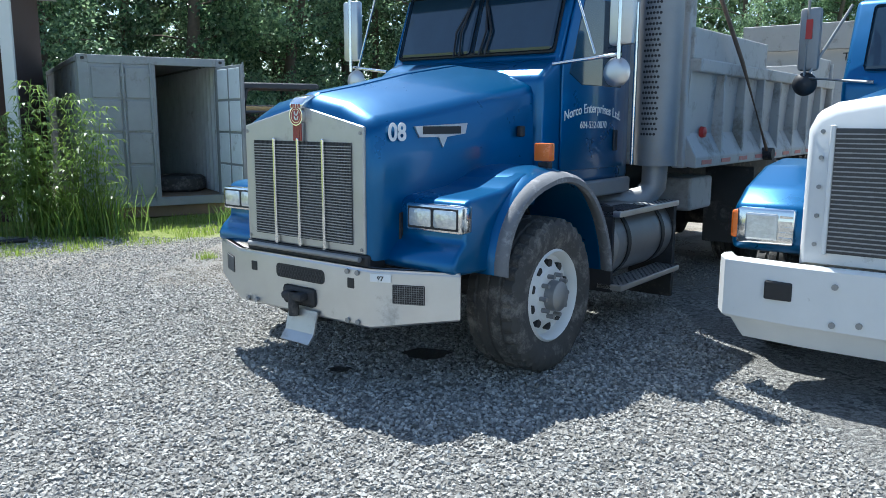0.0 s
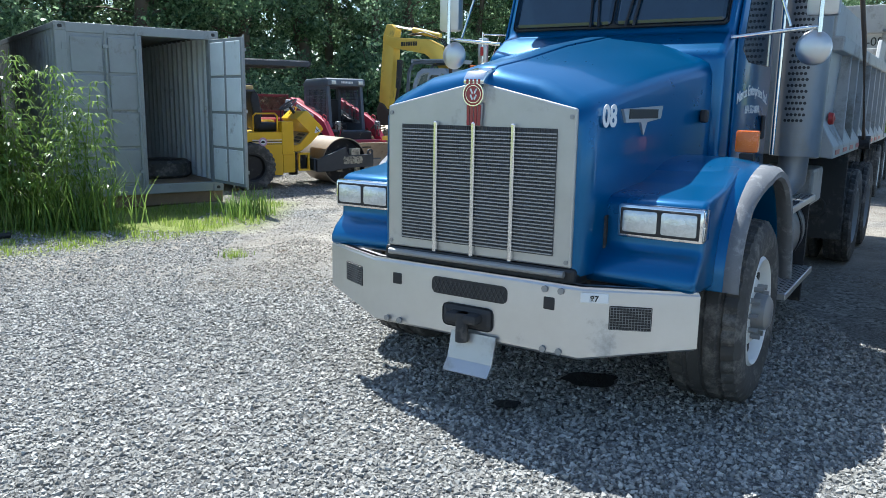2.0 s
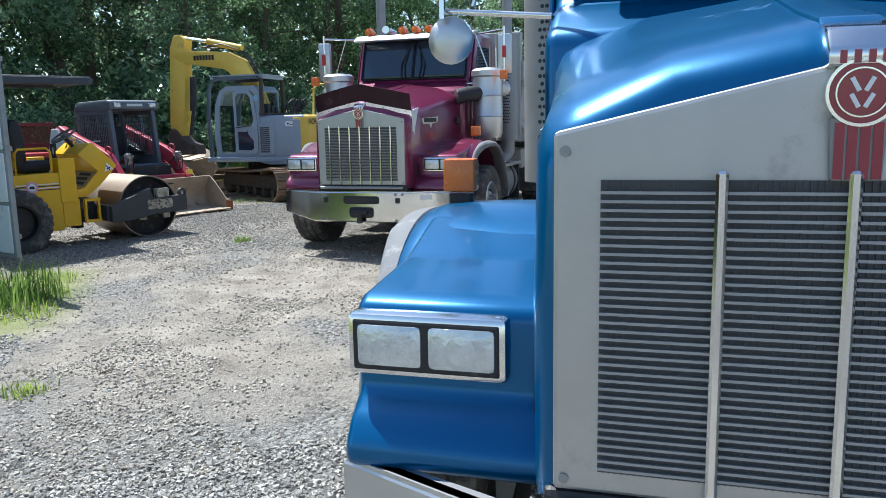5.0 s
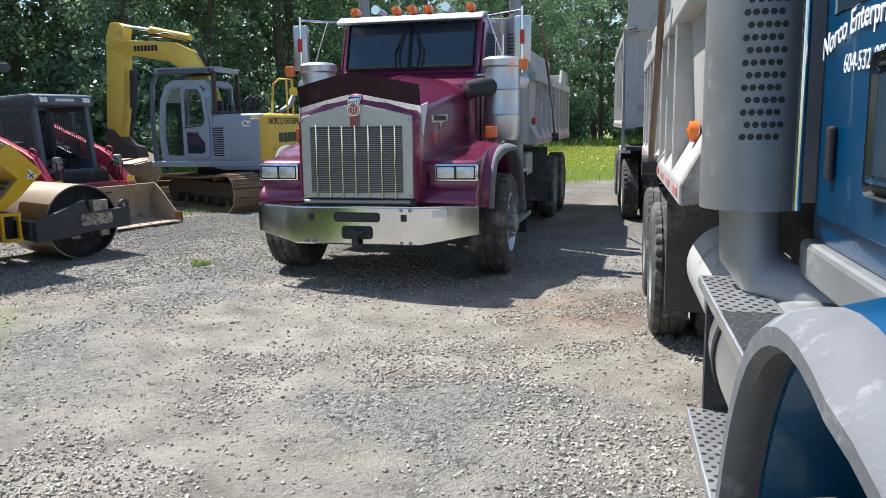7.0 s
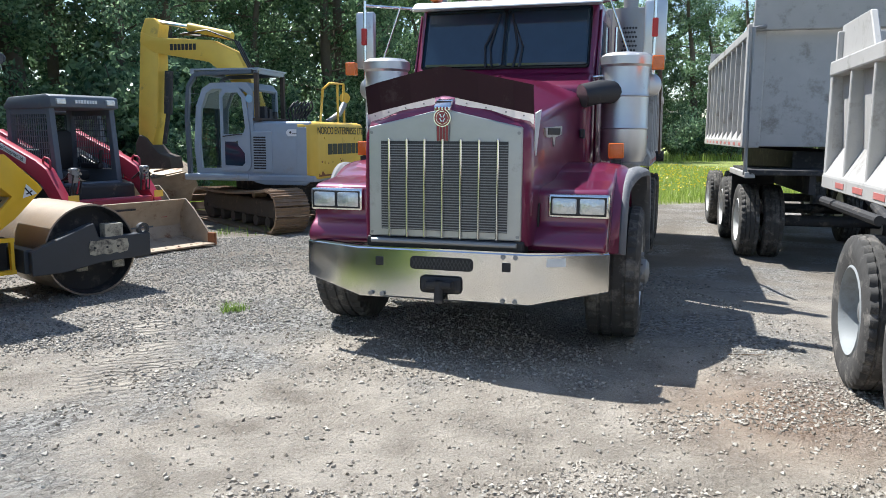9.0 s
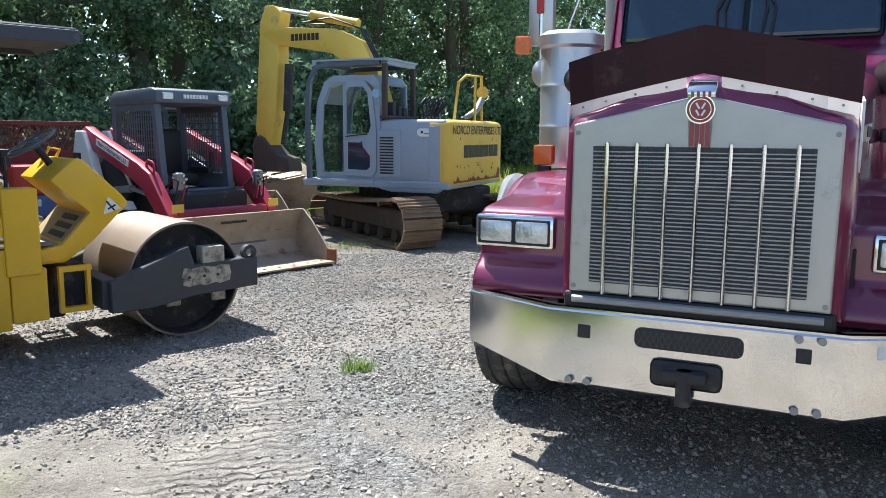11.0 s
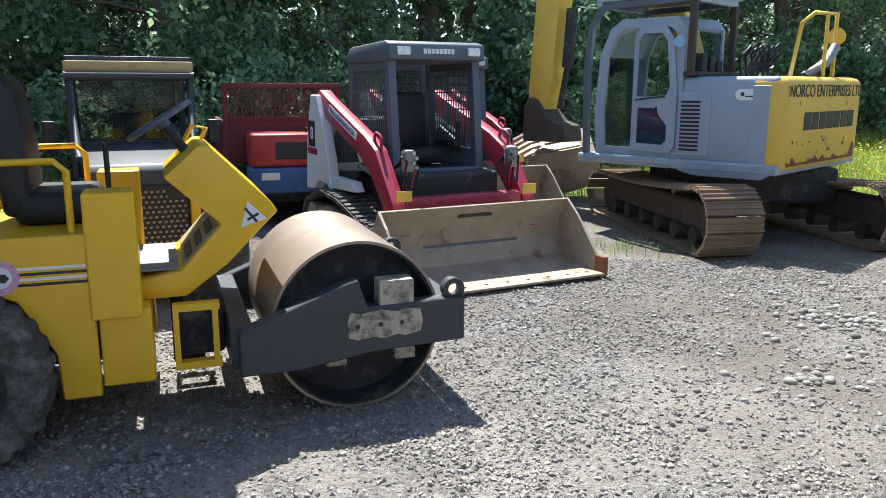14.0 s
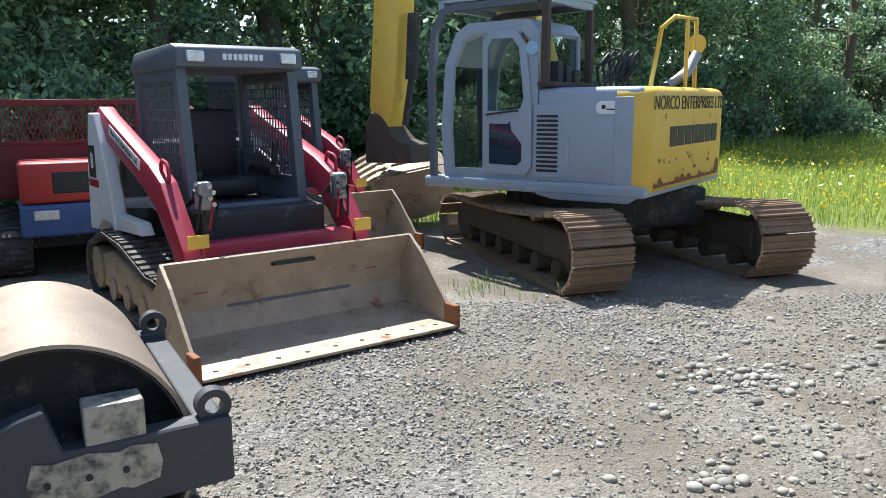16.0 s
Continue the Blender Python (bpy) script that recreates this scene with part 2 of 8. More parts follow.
M_YELLOW = mat("yellow_machine_paint", (0.80, 0.47, 0.008), 0.42, var=0.1, scale=3, bump=0.04, dirt=(0.30, 0.20, 0.06), amount=0.22, coat=0.2)
M_EXYELLOW = mat("faded_yellow_paint", (0.72, 0.47, 0.07), 0.5, var=0.12, scale=3, bump=0.05, dirt=(0.28, 0.19, 0.08), amount=0.3)
M_EXGREY = mat("blue_grey_machine_paint", (0.31, 0.365, 0.43), 0.42, var=0.14, scale=3, bump=0.05, dirt=(0.30, 0.28, 0.25), amount=0.36)
M_SKRED = mat("red_machine_paint", (0.33, 0.016, 0.045), 0.45, var=0.15, scale=4, bump=0.05, dirt=(0.28, 0.17, 0.15), amount=0.22, coat=0.2)
M_SKGREY = mat("dark_grey_machine_paint", (0.10, 0.118, 0.14), 0.5, var=0.15, scale=5, bump=0.05, dirt=(0.22, 0.2, 0.18), amount=0.25)
M_MUDSTEEL = mat("worn_muddy_steel", (0.37, 0.30, 0.22), 0.55, metal=0.2, var=0.45, scale=4, bump=0.35, dirt=RUST, amount=0.46)
M_TRACK = mat("rusty_track_steel", (0.25, 0.175, 0.115), 0.6, metal=0.25, var=0.5, scale=6, bump=0.35, dirt=(0.26, 0.21, 0.16), amount=0.5)
M_DRUM = mat("worn_drum_steel", (0.35, 0.29, 0.235), 0.42, metal=0.5, var=0.22, scale=3, bump=0.2, dirt=(0.22, 0.17, 0.12), amount=0.35)
M_CONT = mat("weathered_grey_container_paint", (0.28, 0.30, 0.305), 0.6, var=0.25, scale=2.5, bump=0.08, dirt=(0.17, 0.16, 0.145), amount=0.42)
# container paint brightened: light inside the container is put into the colour
M_CONTBRIGHT = mat("container_paint_brightened_inside", (0.70, 0.75, 0.77), 0.6, var=0.2, scale=2.5, bump=0.08, dirt=(0.30, 0.29, 0.27), amount=0.3)
M_RUSTY = mat("rusty_steel", (0.22, 0.085, 0.035), 0.8, var=0.3, scale=8, bump=0.3, dirt=(0.3, 0.24, 0.18), amount=0.4)
M_BARK = mat("grey_brown_bark", (0.13, 0.10, 0.075), 0.9, var=0.4, scale=8, bump=0.6, fine=30)
M_WOOD = mat("weathered_wood", (0.24, 0.17, 0.11), 0.8, var=0.3, scale=6, bump=0.3)
M_LEAF_A = leaf_mat("broad_leaf", (0.06, 0.13, 0.07), (0.36, 0.50, 0.27), 0.64, 0.22)
M_LEAF_B = leaf_mat("alder_leaf", (0.07, 0.14, 0.085), (0.38, 0.52, 0.30), 0.64, 0.22)
M_LEAF_DARK = leaf_mat("conifer_needle_and_wood_shade", (0.05, 0.09, 0.05), (0.14, 0.20, 0.10), 0.35)
M_WEED = leaf_mat("weed_leaf", (0.11, 0.20, 0.04), (0.26, 0.36, 0.09), 0.5)
M_GRASS = leaf_mat("grass_blade", (0.19, 0.28, 0.045), (0.38, 0.46, 0.11), 0.6)
M_FLOWER = leaf_mat("buttercup_petal", (0.65, 0.5, 0.02), (0.75, 0.6, 0.05), 0.3)
M_STONE = leaf_mat("gravel_stone", (0.15, 0.142, 0.125), (0.50, 0.48, 0.435), 0.0, 0.9)
M_COBBLE = leaf_mat("river_cobble", (0.15, 0.145, 0.13), (0.36, 0.34, 0.30), 0.0, 0.85)
M_PEBBLE = leaf_mat("tan_pebble", (0.20, 0.175, 0.14), (0.54, 0.50, 0.43), 0.0, 0.9)
M_CLOD = mat("dark_asphalt_crumb", (0.035, 0.034, 0.033), 0.9, var=0.4, scale=20, bump=0.4)
M_GROUND = ground_mat()


# ---- mesh helpers ----
def part(name, bm, material, parent=None, label="", smooth=None):
    """Links a bmesh as one mesh object under a thing or under a part."""
    me = bpy.data.meshes.new(name)
    bmesh.ops.recalc_face_normals(bm, faces=bm.faces[:])
    if smooth is not None:
        for f in bm.faces:
            f.smooth = True
        for e in bm.edges:
            if len(e.link_faces) == 2 and e.calc_face_angle(0) > radians(smooth):
                e.smooth = False
    bm.to_mesh(me)
    bm.free()
    me.materials.append(material)
    ob = new(name, me)
    if parent is not None:
        ob.parent = parent
    if label:
        ob["label"] = label
    return ob


def raw(name, verts, faces, material, parent=None):
    me = bpy.data.meshes.new(name)
    me.from_pydata(verts, [], faces)
    me.materials.append(material)
    ob = new(name, me)
    ob.parent = parent
    return ob


def thing(name, m, label, category, group=""):
    ob = new(name)
    ob.empty_display_size = 0.2
    ob.matrix_basis = m
    return tagged(ob, label, category, group)


def box(bm, x0, x1, y0, y1, z0, z1, bevel=0.0, m=None, seg=2):
    vs = [bm.verts.new((x, y, z)) for x in (x0, x1) for y in (y0, y1) for z in (z0, z1)]
    fs = [bm.faces.new([vs[i] for i in q]) for q in ((0, 1, 3, 2), (4, 6, 7, 5), (0, 4, 5, 1), (2, 3, 7, 6), (0, 2, 6, 4), (1, 5, 7, 3))]
    if m is not None:
        bmesh.ops.transform(bm, matrix=m, verts=vs)
    if bevel:
        es = list({e for f in fs for e in f.edges})
        bmesh.ops.bevel(bm, geom=es, offset=bevel, segments=seg, affect="EDGES", profile=0.5)
    return bm


def nb(*a, **k):
    """A new bmesh with one box."""
    return box(bmesh.new(), *a, **k)


def prism(bm, pts, a0, a1, axis="x", bevel=0.0, seg=2):
    """Extrudes an outline: axis x takes (y, z) points, y takes (x, z), z takes (x, y)."""
    def at(p, a):
        return {"x": (a, p[0], p[1]), "y": (p[0], a, p[1]), "z": (p[0], p[1], a)}[axis]
    lo = [bm.verts.new(at(p, a0)) for p in pts]
    hi = [bm.verts.new(at(p, a1)) for p in pts]
    k = len(pts)
    fs = [bm.faces.new(lo), bm.faces.new(hi[::-1])]
    fs += [bm.faces.new((lo[i], hi[i], hi[(i + 1) % k], lo[(i + 1) % k])) for i in range(k)]
    if bevel:
        bmesh.ops.recalc_face_normals(bm, faces=fs)
        es = list({e for f in fs for e in f.edges})
        bmesh.ops.bevel(bm, geom=es, offset=bevel, segments=seg, affect="EDGES", profile=0.5)
    return bm


def cyl(bm, p0, p1, r0, r1=None, seg=20, caps=True):
    p0, p1 = Vector(p0), Vector(p1)
    r1 = r0 if r1 is None else r1
    q = (p1 - p0).to_track_quat("Z", "Y").to_matrix()
    rings = []
    for p, r in ((p0, r0), (p1, r1)):
        rings.append([bm.verts.new(p + q @ Vector((r * math.cos(a), r * math.sin(a), 0))) for a in (2 * math.pi * i / seg for i in range(seg))])
    for i in range(seg):
        j = (i + 1) % seg
        bm.faces.new((rings[0][i], rings[0][j], rings[1][j], rings[1][i]))
    if caps:
        bm.faces.new(rings[0][::-1])
        bm.faces.new(rings[1])
    return bm


def tube(bm, pts, r, seg=10, r_end=None):
    """A round bar along a line of points."""
    pts = [Vector(p) for p in pts]
    rings = []
    for i, p in enumerate(pts):
        way = (pts[min(i + 1, len(pts) - 1)] - pts[max(i - 1, 0)]).normalized()
        q = way.to_track_quat("Z", "Y").to_matrix()
        rr = r if r_end is None else r + (r_end - r) * i / (len(pts) - 1)
        rings.append([bm.verts.new(p + q @ Vector((rr * math.cos(2 * math.pi * k / seg), rr * math.sin(2 * math.pi * k / seg), 0))) for k in range(seg)])
    for a, b in zip(rings, rings[1:]):
        best = min(range(seg), key=lambda s: (a[0].co - b[s].co).length)
        for i in range(seg):
            bm.faces.new((a[i], a[(i + 1) % seg], b[(i + 1 + best) % seg], b[(i + best) % seg]))
    bm.faces.new(rings[0][::-1])
    bm.faces.new(rings[-1])
    return bm


def lathe(bm, prof, centre, axis="x", seg=48, closed=True, wob=None):
    """Turns a profile of (along, radius) points round an axis through centre."""
    c = Vector(centre)
    rings = []
    for s in range(seg):
        a = 2 * math.pi * s / seg
        ring = []
        for k, (u, r) in enumerate(prof):
            if wob:
                r = wob(k, s, r)
            ca, sa = r * math.cos(a), r * math.sin(a)
            o = {"x": (u, ca, sa), "y": (ca, u, sa), "z": (ca, sa, u)}[axis]
            ring.append(bm.verts.new(c + Vector(o)))
        rings.append(ring)
    k = len(prof)
    for s in range(seg):
        a, b = rings[s], rings[(s + 1) % seg]
        for i in range(k if closed else k - 1):
            j = (i + 1) % k
            bm.faces.new((a[i], a[j], b[j], b[i]))
    return bm


def loft(bm, sections, caps=True, loop=True):
    rings = [[bm.verts.new(p) for p in s] for s in sections]
    k = len(rings[0])
    for a, b in zip(rings, rings[1:]):
        for i in range(k if loop else k - 1):
            j = (i + 1) % k
            bm.faces.new((a[i], a[j], b[j], b[i]))
    if caps:
        bm.faces.new(rings[0][::-1])
        bm.faces.new(rings[-1])
    return bm


def strip(bm, line, a0, a1, thick, axis="x"):
    """A bent plate: a line of (y, z) points given thickness towards its inside and extruded along x."""
    n = len(line)
    inner = []
    for i, p in enumerate(line):
        d = Vector(line[min(i + 1, n - 1)]) - Vector(line[max(i - 1, 0)])
        d.normalize()
        inner.append((p[0] + d[1] * thick, p[1] - d[0] * thick))
    sec = lambda a: [(a, *p) for p in line] + [(a, *p) for p in inner[::-1]]
    return loft(bm, [sec(a0), sec(a1)])


def arc(cy, cz, r, a0, a1, n):
    return [(cy + r * math.cos(radians(a0 + (a1 - a0) * i / n)), cz + r * math.sin(radians(a0 + (a1 - a0) * i / n))) for i in range(n + 1)]


def lettering(name, words, size, origin, right, up, material, parent, bend=0.0, label="", align="CENTER", bold=0.0, slant=0.0):
    cu = bpy.data.curves.new(name, "FONT")
    cu.body, cu.size, cu.align_x, cu.align_y = words, size, align, "CENTER"
    cu.extrude, cu.offset, cu.shear = 0.0015, bold, slant
    tmp = new("lettering_source", cu)
    me = bpy.data.meshes.new_from_object(tmp.evaluated_get(bpy.context.evaluated_depsgraph_get()))
    bpy.data.objects.remove(tmp)
    right, up = Vector(right), Vector(up)
    out = right.cross(up)
    for v in me.vertices:
        x, y, z = v.co
        v.co = Vector(origin) + right * x + up * (y - bend * x * x) + out * z
    me.materials.clear()
    me.materials.append(material)
    me.name = name
    ob = new(name, me)
    ob.parent = parent
    if label:
        ob["label"] = label
    return ob


# ---- ground ----
def rise(x, y):
    """Height of the yard: gentle waves, and a low swell under the maroon truck."""
    z = 0.022 * noise.noise((x * 0.9, y * 0.9, 0)) + 0.012 * noise.noise((x * 2.7, y * 2.7, 3)) - 0.01
    return z + 0.035 * math.exp(-((x - 2.8) ** 2 + (y - 16.2) ** 2) / 14.0)


def ground():
    def axis(a, b, step, far):
        inner = list(np.arange(a, b + step / 2, step))
        grow = [0.4, 1, 2, 4, 8, 16, 40, 120, 400, far]
        return [a - g for g in grow[::-1]] + inner + [b + g for g in grow]
    xs, ys = axis(-8, 10, 0.15, 1500), axis(0, 27, 0.15, 1500)
    vs = []
    for y in ys:
        for x in xs:
            vs.append((x, y, rise(x, y) if -9 < x < 11 and -1 < y < 28 else -0.01))
    w = len(xs)
    fs = [(j * w + i, j * w + i + 1, (j + 1) * w + i + 1, (j + 1) * w + i) for j in range(len(ys) - 1) for i in range(w - 1)]
    ob = raw("ground", vs, fs, M_GROUND)
    for f in ob.data.polygons:
        f.use_smooth = True
    return tagged(ob, "grey crushed gravel yard with tan dirt tracks", "ground", kind="structure")


ground()


def lumps(name, spots, size, label, material, smooth=False, sink=0.25, power=1.6):
    """Loose stones at the given spots: small lumps, each turned and squashed its own way, resting in the ground."""
    rs = np.random.RandomState(len(spots) % 9973)
    if smooth:
        ico = bmesh.new()
        bmesh.ops.create_icosphere(ico, subdivisions=2, radius=1.0)
        base = np.array([v.co[:] for v in ico.verts])
        tri = np.array([[v.index for v in f.verts] for f in ico.faces])
        ico.free()
    else:
        base = np.array([(1, 0, 0), (0, 1, 0), (-1, 0, 0), (0, -1, 0), (0, 0, 1), (0, 0, -1)], float)
        tri = np.array([(0, 1, 4), (1, 2, 4), (2, 3, 4), (3, 0, 4), (1, 0, 5), (2, 1, 5), (3, 2, 5), (0, 3, 5)])
    n, k = len(spots), len(base)
    s = size[0] + (size[1] - size[0]) * rs.rand(n) ** power
    jit = 0.9 + 0.2 * rs.rand(n, k, 1) if smooth else 0.62 + 0.75 * rs.rand(n, k, 1)
    p = base[None] * jit * s[:, None, None]
    if not smooth:
        q, _ = np.linalg.qr(rs.randn(n, 3, 3))
        p = np.einsum("nij,nkj->nki", q, p)
    a = rs.rand(n) * 6.2832
    c, sn = np.cos(a)[:, None], np.sin(a)[:, None]
    p = p * np.array([1.05, 0.85, 0.68 if smooth else 0.78])
    z = np.array([rise(x, y) for x, y in spots])
    v = np.stack([spots[:, :1] + c * p[..., 0] - sn * p[..., 1], spots[:, 1:] + sn * p[..., 0] + c * p[..., 1], z[:, None] + p[..., 2] + (s * sink)[:, None]], 2).reshape(-1, 3)
    f = (tri[None] + (np.arange(n) * k)[:, None, None]).reshape(-1, 3)
    ob = raw(name, v.tolist(), f.tolist(), material)
    if smooth:
        ob.data.polygons.foreach_set("use_smooth", [True] * len(ob.data.polygons))
    return tagged(ob, label, "gravel", kind="stuff")


def strewn(n, x0, x1, y0, y1, seed, bare=0.0):
    """Spots over a stretch of yard; bare thins them out where the packed dirt shows."""
    rs = np.random.RandomState(seed)
    q = np.stack([rs.uniform(x0, x1, n), rs.uniform(y0, y1, n)], 1)
    if bare:
        thin = np.array([noise.noise((x * 0.6, y * 0.6, 7)) + 0.5 * noise.noise((x * 1.9, y * 1.9, 5)) for x, y in q])
        q = q[(thin > 0.08) | (rs.rand(n) > bare)]
    return q


def heap(n, x, y, sx, sy, seed):
    rs = np.random.RandomState(seed)
    return np.stack([x + rs.randn(n) * sx, y + rs.randn(n) * sy], 1)


lumps("gravel", strewn(80000, -4.6, 2.2, 2.2, 8.2, 1), (0.009, 0.021), "loose crushed grey gravel on the yard", M_STONE)
lumps("gravel", strewn(15000, -7.0, -3.2, 8.0, 11.5, 12), (0.008, 0.02), "loose crushed grey gravel beside the grass", M_STONE)
lumps("gravel", strewn(36000, -3.2, 3.6, 8.0, 12.0, 2, 0.86), (0.006, 0.019), "thinner gravel over packed tan dirt", M_PEBBLE)
lumps("gravel", strewn(32000, -4.0, 4.0, 12.0, 17.0, 3, 0.8), (0.006, 0.02), "loose gravel and pebbles on packed dirt", M_PEBBLE, power=2.2)
lumps("gravel", strewn(62000, -4.0, 4.4, 15.0, 21.5, 11, 0.6), (0.006, 0.021), "coarse grey gravel before the machines", M_COBBLE, power=1.8)
lumps("cobbles", np.concatenate([heap(90, 1.35, 19.3, 0.28, 0.3, 4), heap(26, 0.75, 17.95, 0.12, 0.16, 5), heap(120, 1.9, 18.9, 0.8, 0.9, 6), heap(40, 2.3, 17.3, 0.3, 0.3, 7)]), (0.012, 0.042), "rounded grey cobbles lying on gravel", M_COBBLE, True)
lumps("pebbles", np.concatenate([heap(200, 0.9, 20.6, 0.9, 0.7, 8), heap(160, 0.3, 17.0, 0.9, 0.9, 9)]), (0.009, 0.026), "rounded pebbles along the tracks of machines", M_COBBLE, True)
lumps("clods", heap(45, 2.0, 16.75, 0.13, 0.09, 10), (0.015, 0.05), "dark lump of broken asphalt", M_CLOD, sink=0.5)


# ---- wheels ----
shared = {}


def cyl_mesh(name, r, depth, seg, material):
    """Mesh of a short bar along x, for parts that are alike."""
    b = cyl(bmesh.new(), (-depth / 2, 0, 0), (depth / 2, 0, 0), r, seg=seg)
    bmesh.ops.recalc_face_normals(b, faces=b.faces[:])
    me = bpy.data.meshes.new(name)
    b.to_mesh(me)
    b.free()
    me.materials.append(material)
    return me


def wheel(parent, x, y, r, w, side, rim_mat, deep=False, lug=True):
    """Tyre with tread, rim with hand holes and hub; side is the way its outer face looks along x."""
    o = w / 2
    prof = [(-o * 0.86, r * 0.60), (-o, r * 0.74), (-o * 0.97, r * 0.90), (-o * 0.84, r * 0.985), (-o * 0.52, r), (-o * 0.48, r * 0.972), (-o * 0.40, r * 0.972), (-o * 0.36, r),
            (-o * 0.06, r * 1.002), (-o * 0.03, r * 0.975), (o * 0.03, r * 0.975), (o * 0.06, r * 1.002),
            (o * 0.36, r), (o * 0.40, r * 0.972), (o * 0.48, r * 0.972), (o * 0.52, r), (o * 0.84, r * 0.985), (o * 0.97, r * 0.90), (o, r * 0.74), (o * 0.86, r * 0.60)]
    cut = {3: 0.955, 4: 0.975, 7: 0.985, 8: 0.985, 11: 0.985, 12: 0.985, 15: 0.975, 16: 0.955}
    wob = (lambda k, s, q: q * cut[k] if k in cut and (s + (1 if 6 < k < 13 else 0)) % 3 == 0 else q) if lug else None
    t = part("tyre", lathe(bmesh.new(), prof, (x, y, r * 0.985), "x", 108, True, wob), M_RUBBER, parent, smooth=35)
    b = bmesh.new()
    s = side
    if deep:
        rp = [(s * o * 0.86, r * 0.60), (s * o * 0.92, r * 0.57), (s * o * 0.80, r * 0.54), (-s * o * 0.1, r * 0.50), (-s * o * 0.3, r * 0.34), (-s * o * 0.3, 0.001), (-s * o * 0.4, 0.001), (-s * o * 0.8, r * 0.5), (-s * o * 0.8, r * 0.6)]
    else:
        rp = [(s * o * 0.86, r * 0.60), (s * o * 0.93, r * 0.575), (s * o * 0.84, r * 0.545), (s * o * 0.55, r * 0.52), (s * o * 0.5, r * 0.46), (s * o * 0.78, r * 0.34), (s * o * 0.80, 0.001), (s * o * 0.2, 0.001), (-s * o * 0.5, r * 0.5), (-s * o * 0.8, r * 0.6)]
    lathe(b, rp, (x, y, r * 0.985), "x", 40)
    part("rim", b, rim_mat, t, smooth=40)
    face = x + s * o * (0.80 if not deep else -0.25)
    b = bmesh.new()
    lathe(b, [(0, 0.001), (0, r * 0.20), (s * 0.07, r * 0.19), (s * 0.09, r * 0.14), (s * 0.10, 0.001)], (face, y, r * 0.985), "x", 24, False)
    part("hub", b, M_STEEL, t, smooth=35)
    zc = r * 0.985
    for i in range(10):
        a = 2 * math.pi * i / 10
        if "nut" not in shared:
            shared["nut"] = cyl_mesh("wheel_nut", 0.017, 0.06, 6, M_STEEL)
        o = new("wheel_nut", shared["nut"])
        o.parent = t
        o.matrix_basis = Matrix.Translation((face + s * 0.02, y + r * 0.27 * math.cos(a), zc + r * 0.27 * math.sin(a)))
        if not deep:
            a += math.pi / 10
            if "hole" not in shared:
                shared["hole"] = cyl_mesh("hand_hole", 0.030, 0.035, 12, M_BLACK)
            o = new("hand_hole", shared["hole"])
            o.parent = t
            o.matrix_basis = Matrix.Translation((x + s * w * 0.315, y + r * 0.41 * math.cos(a), zc + r * 0.41 * math.sin(a)))
    return t


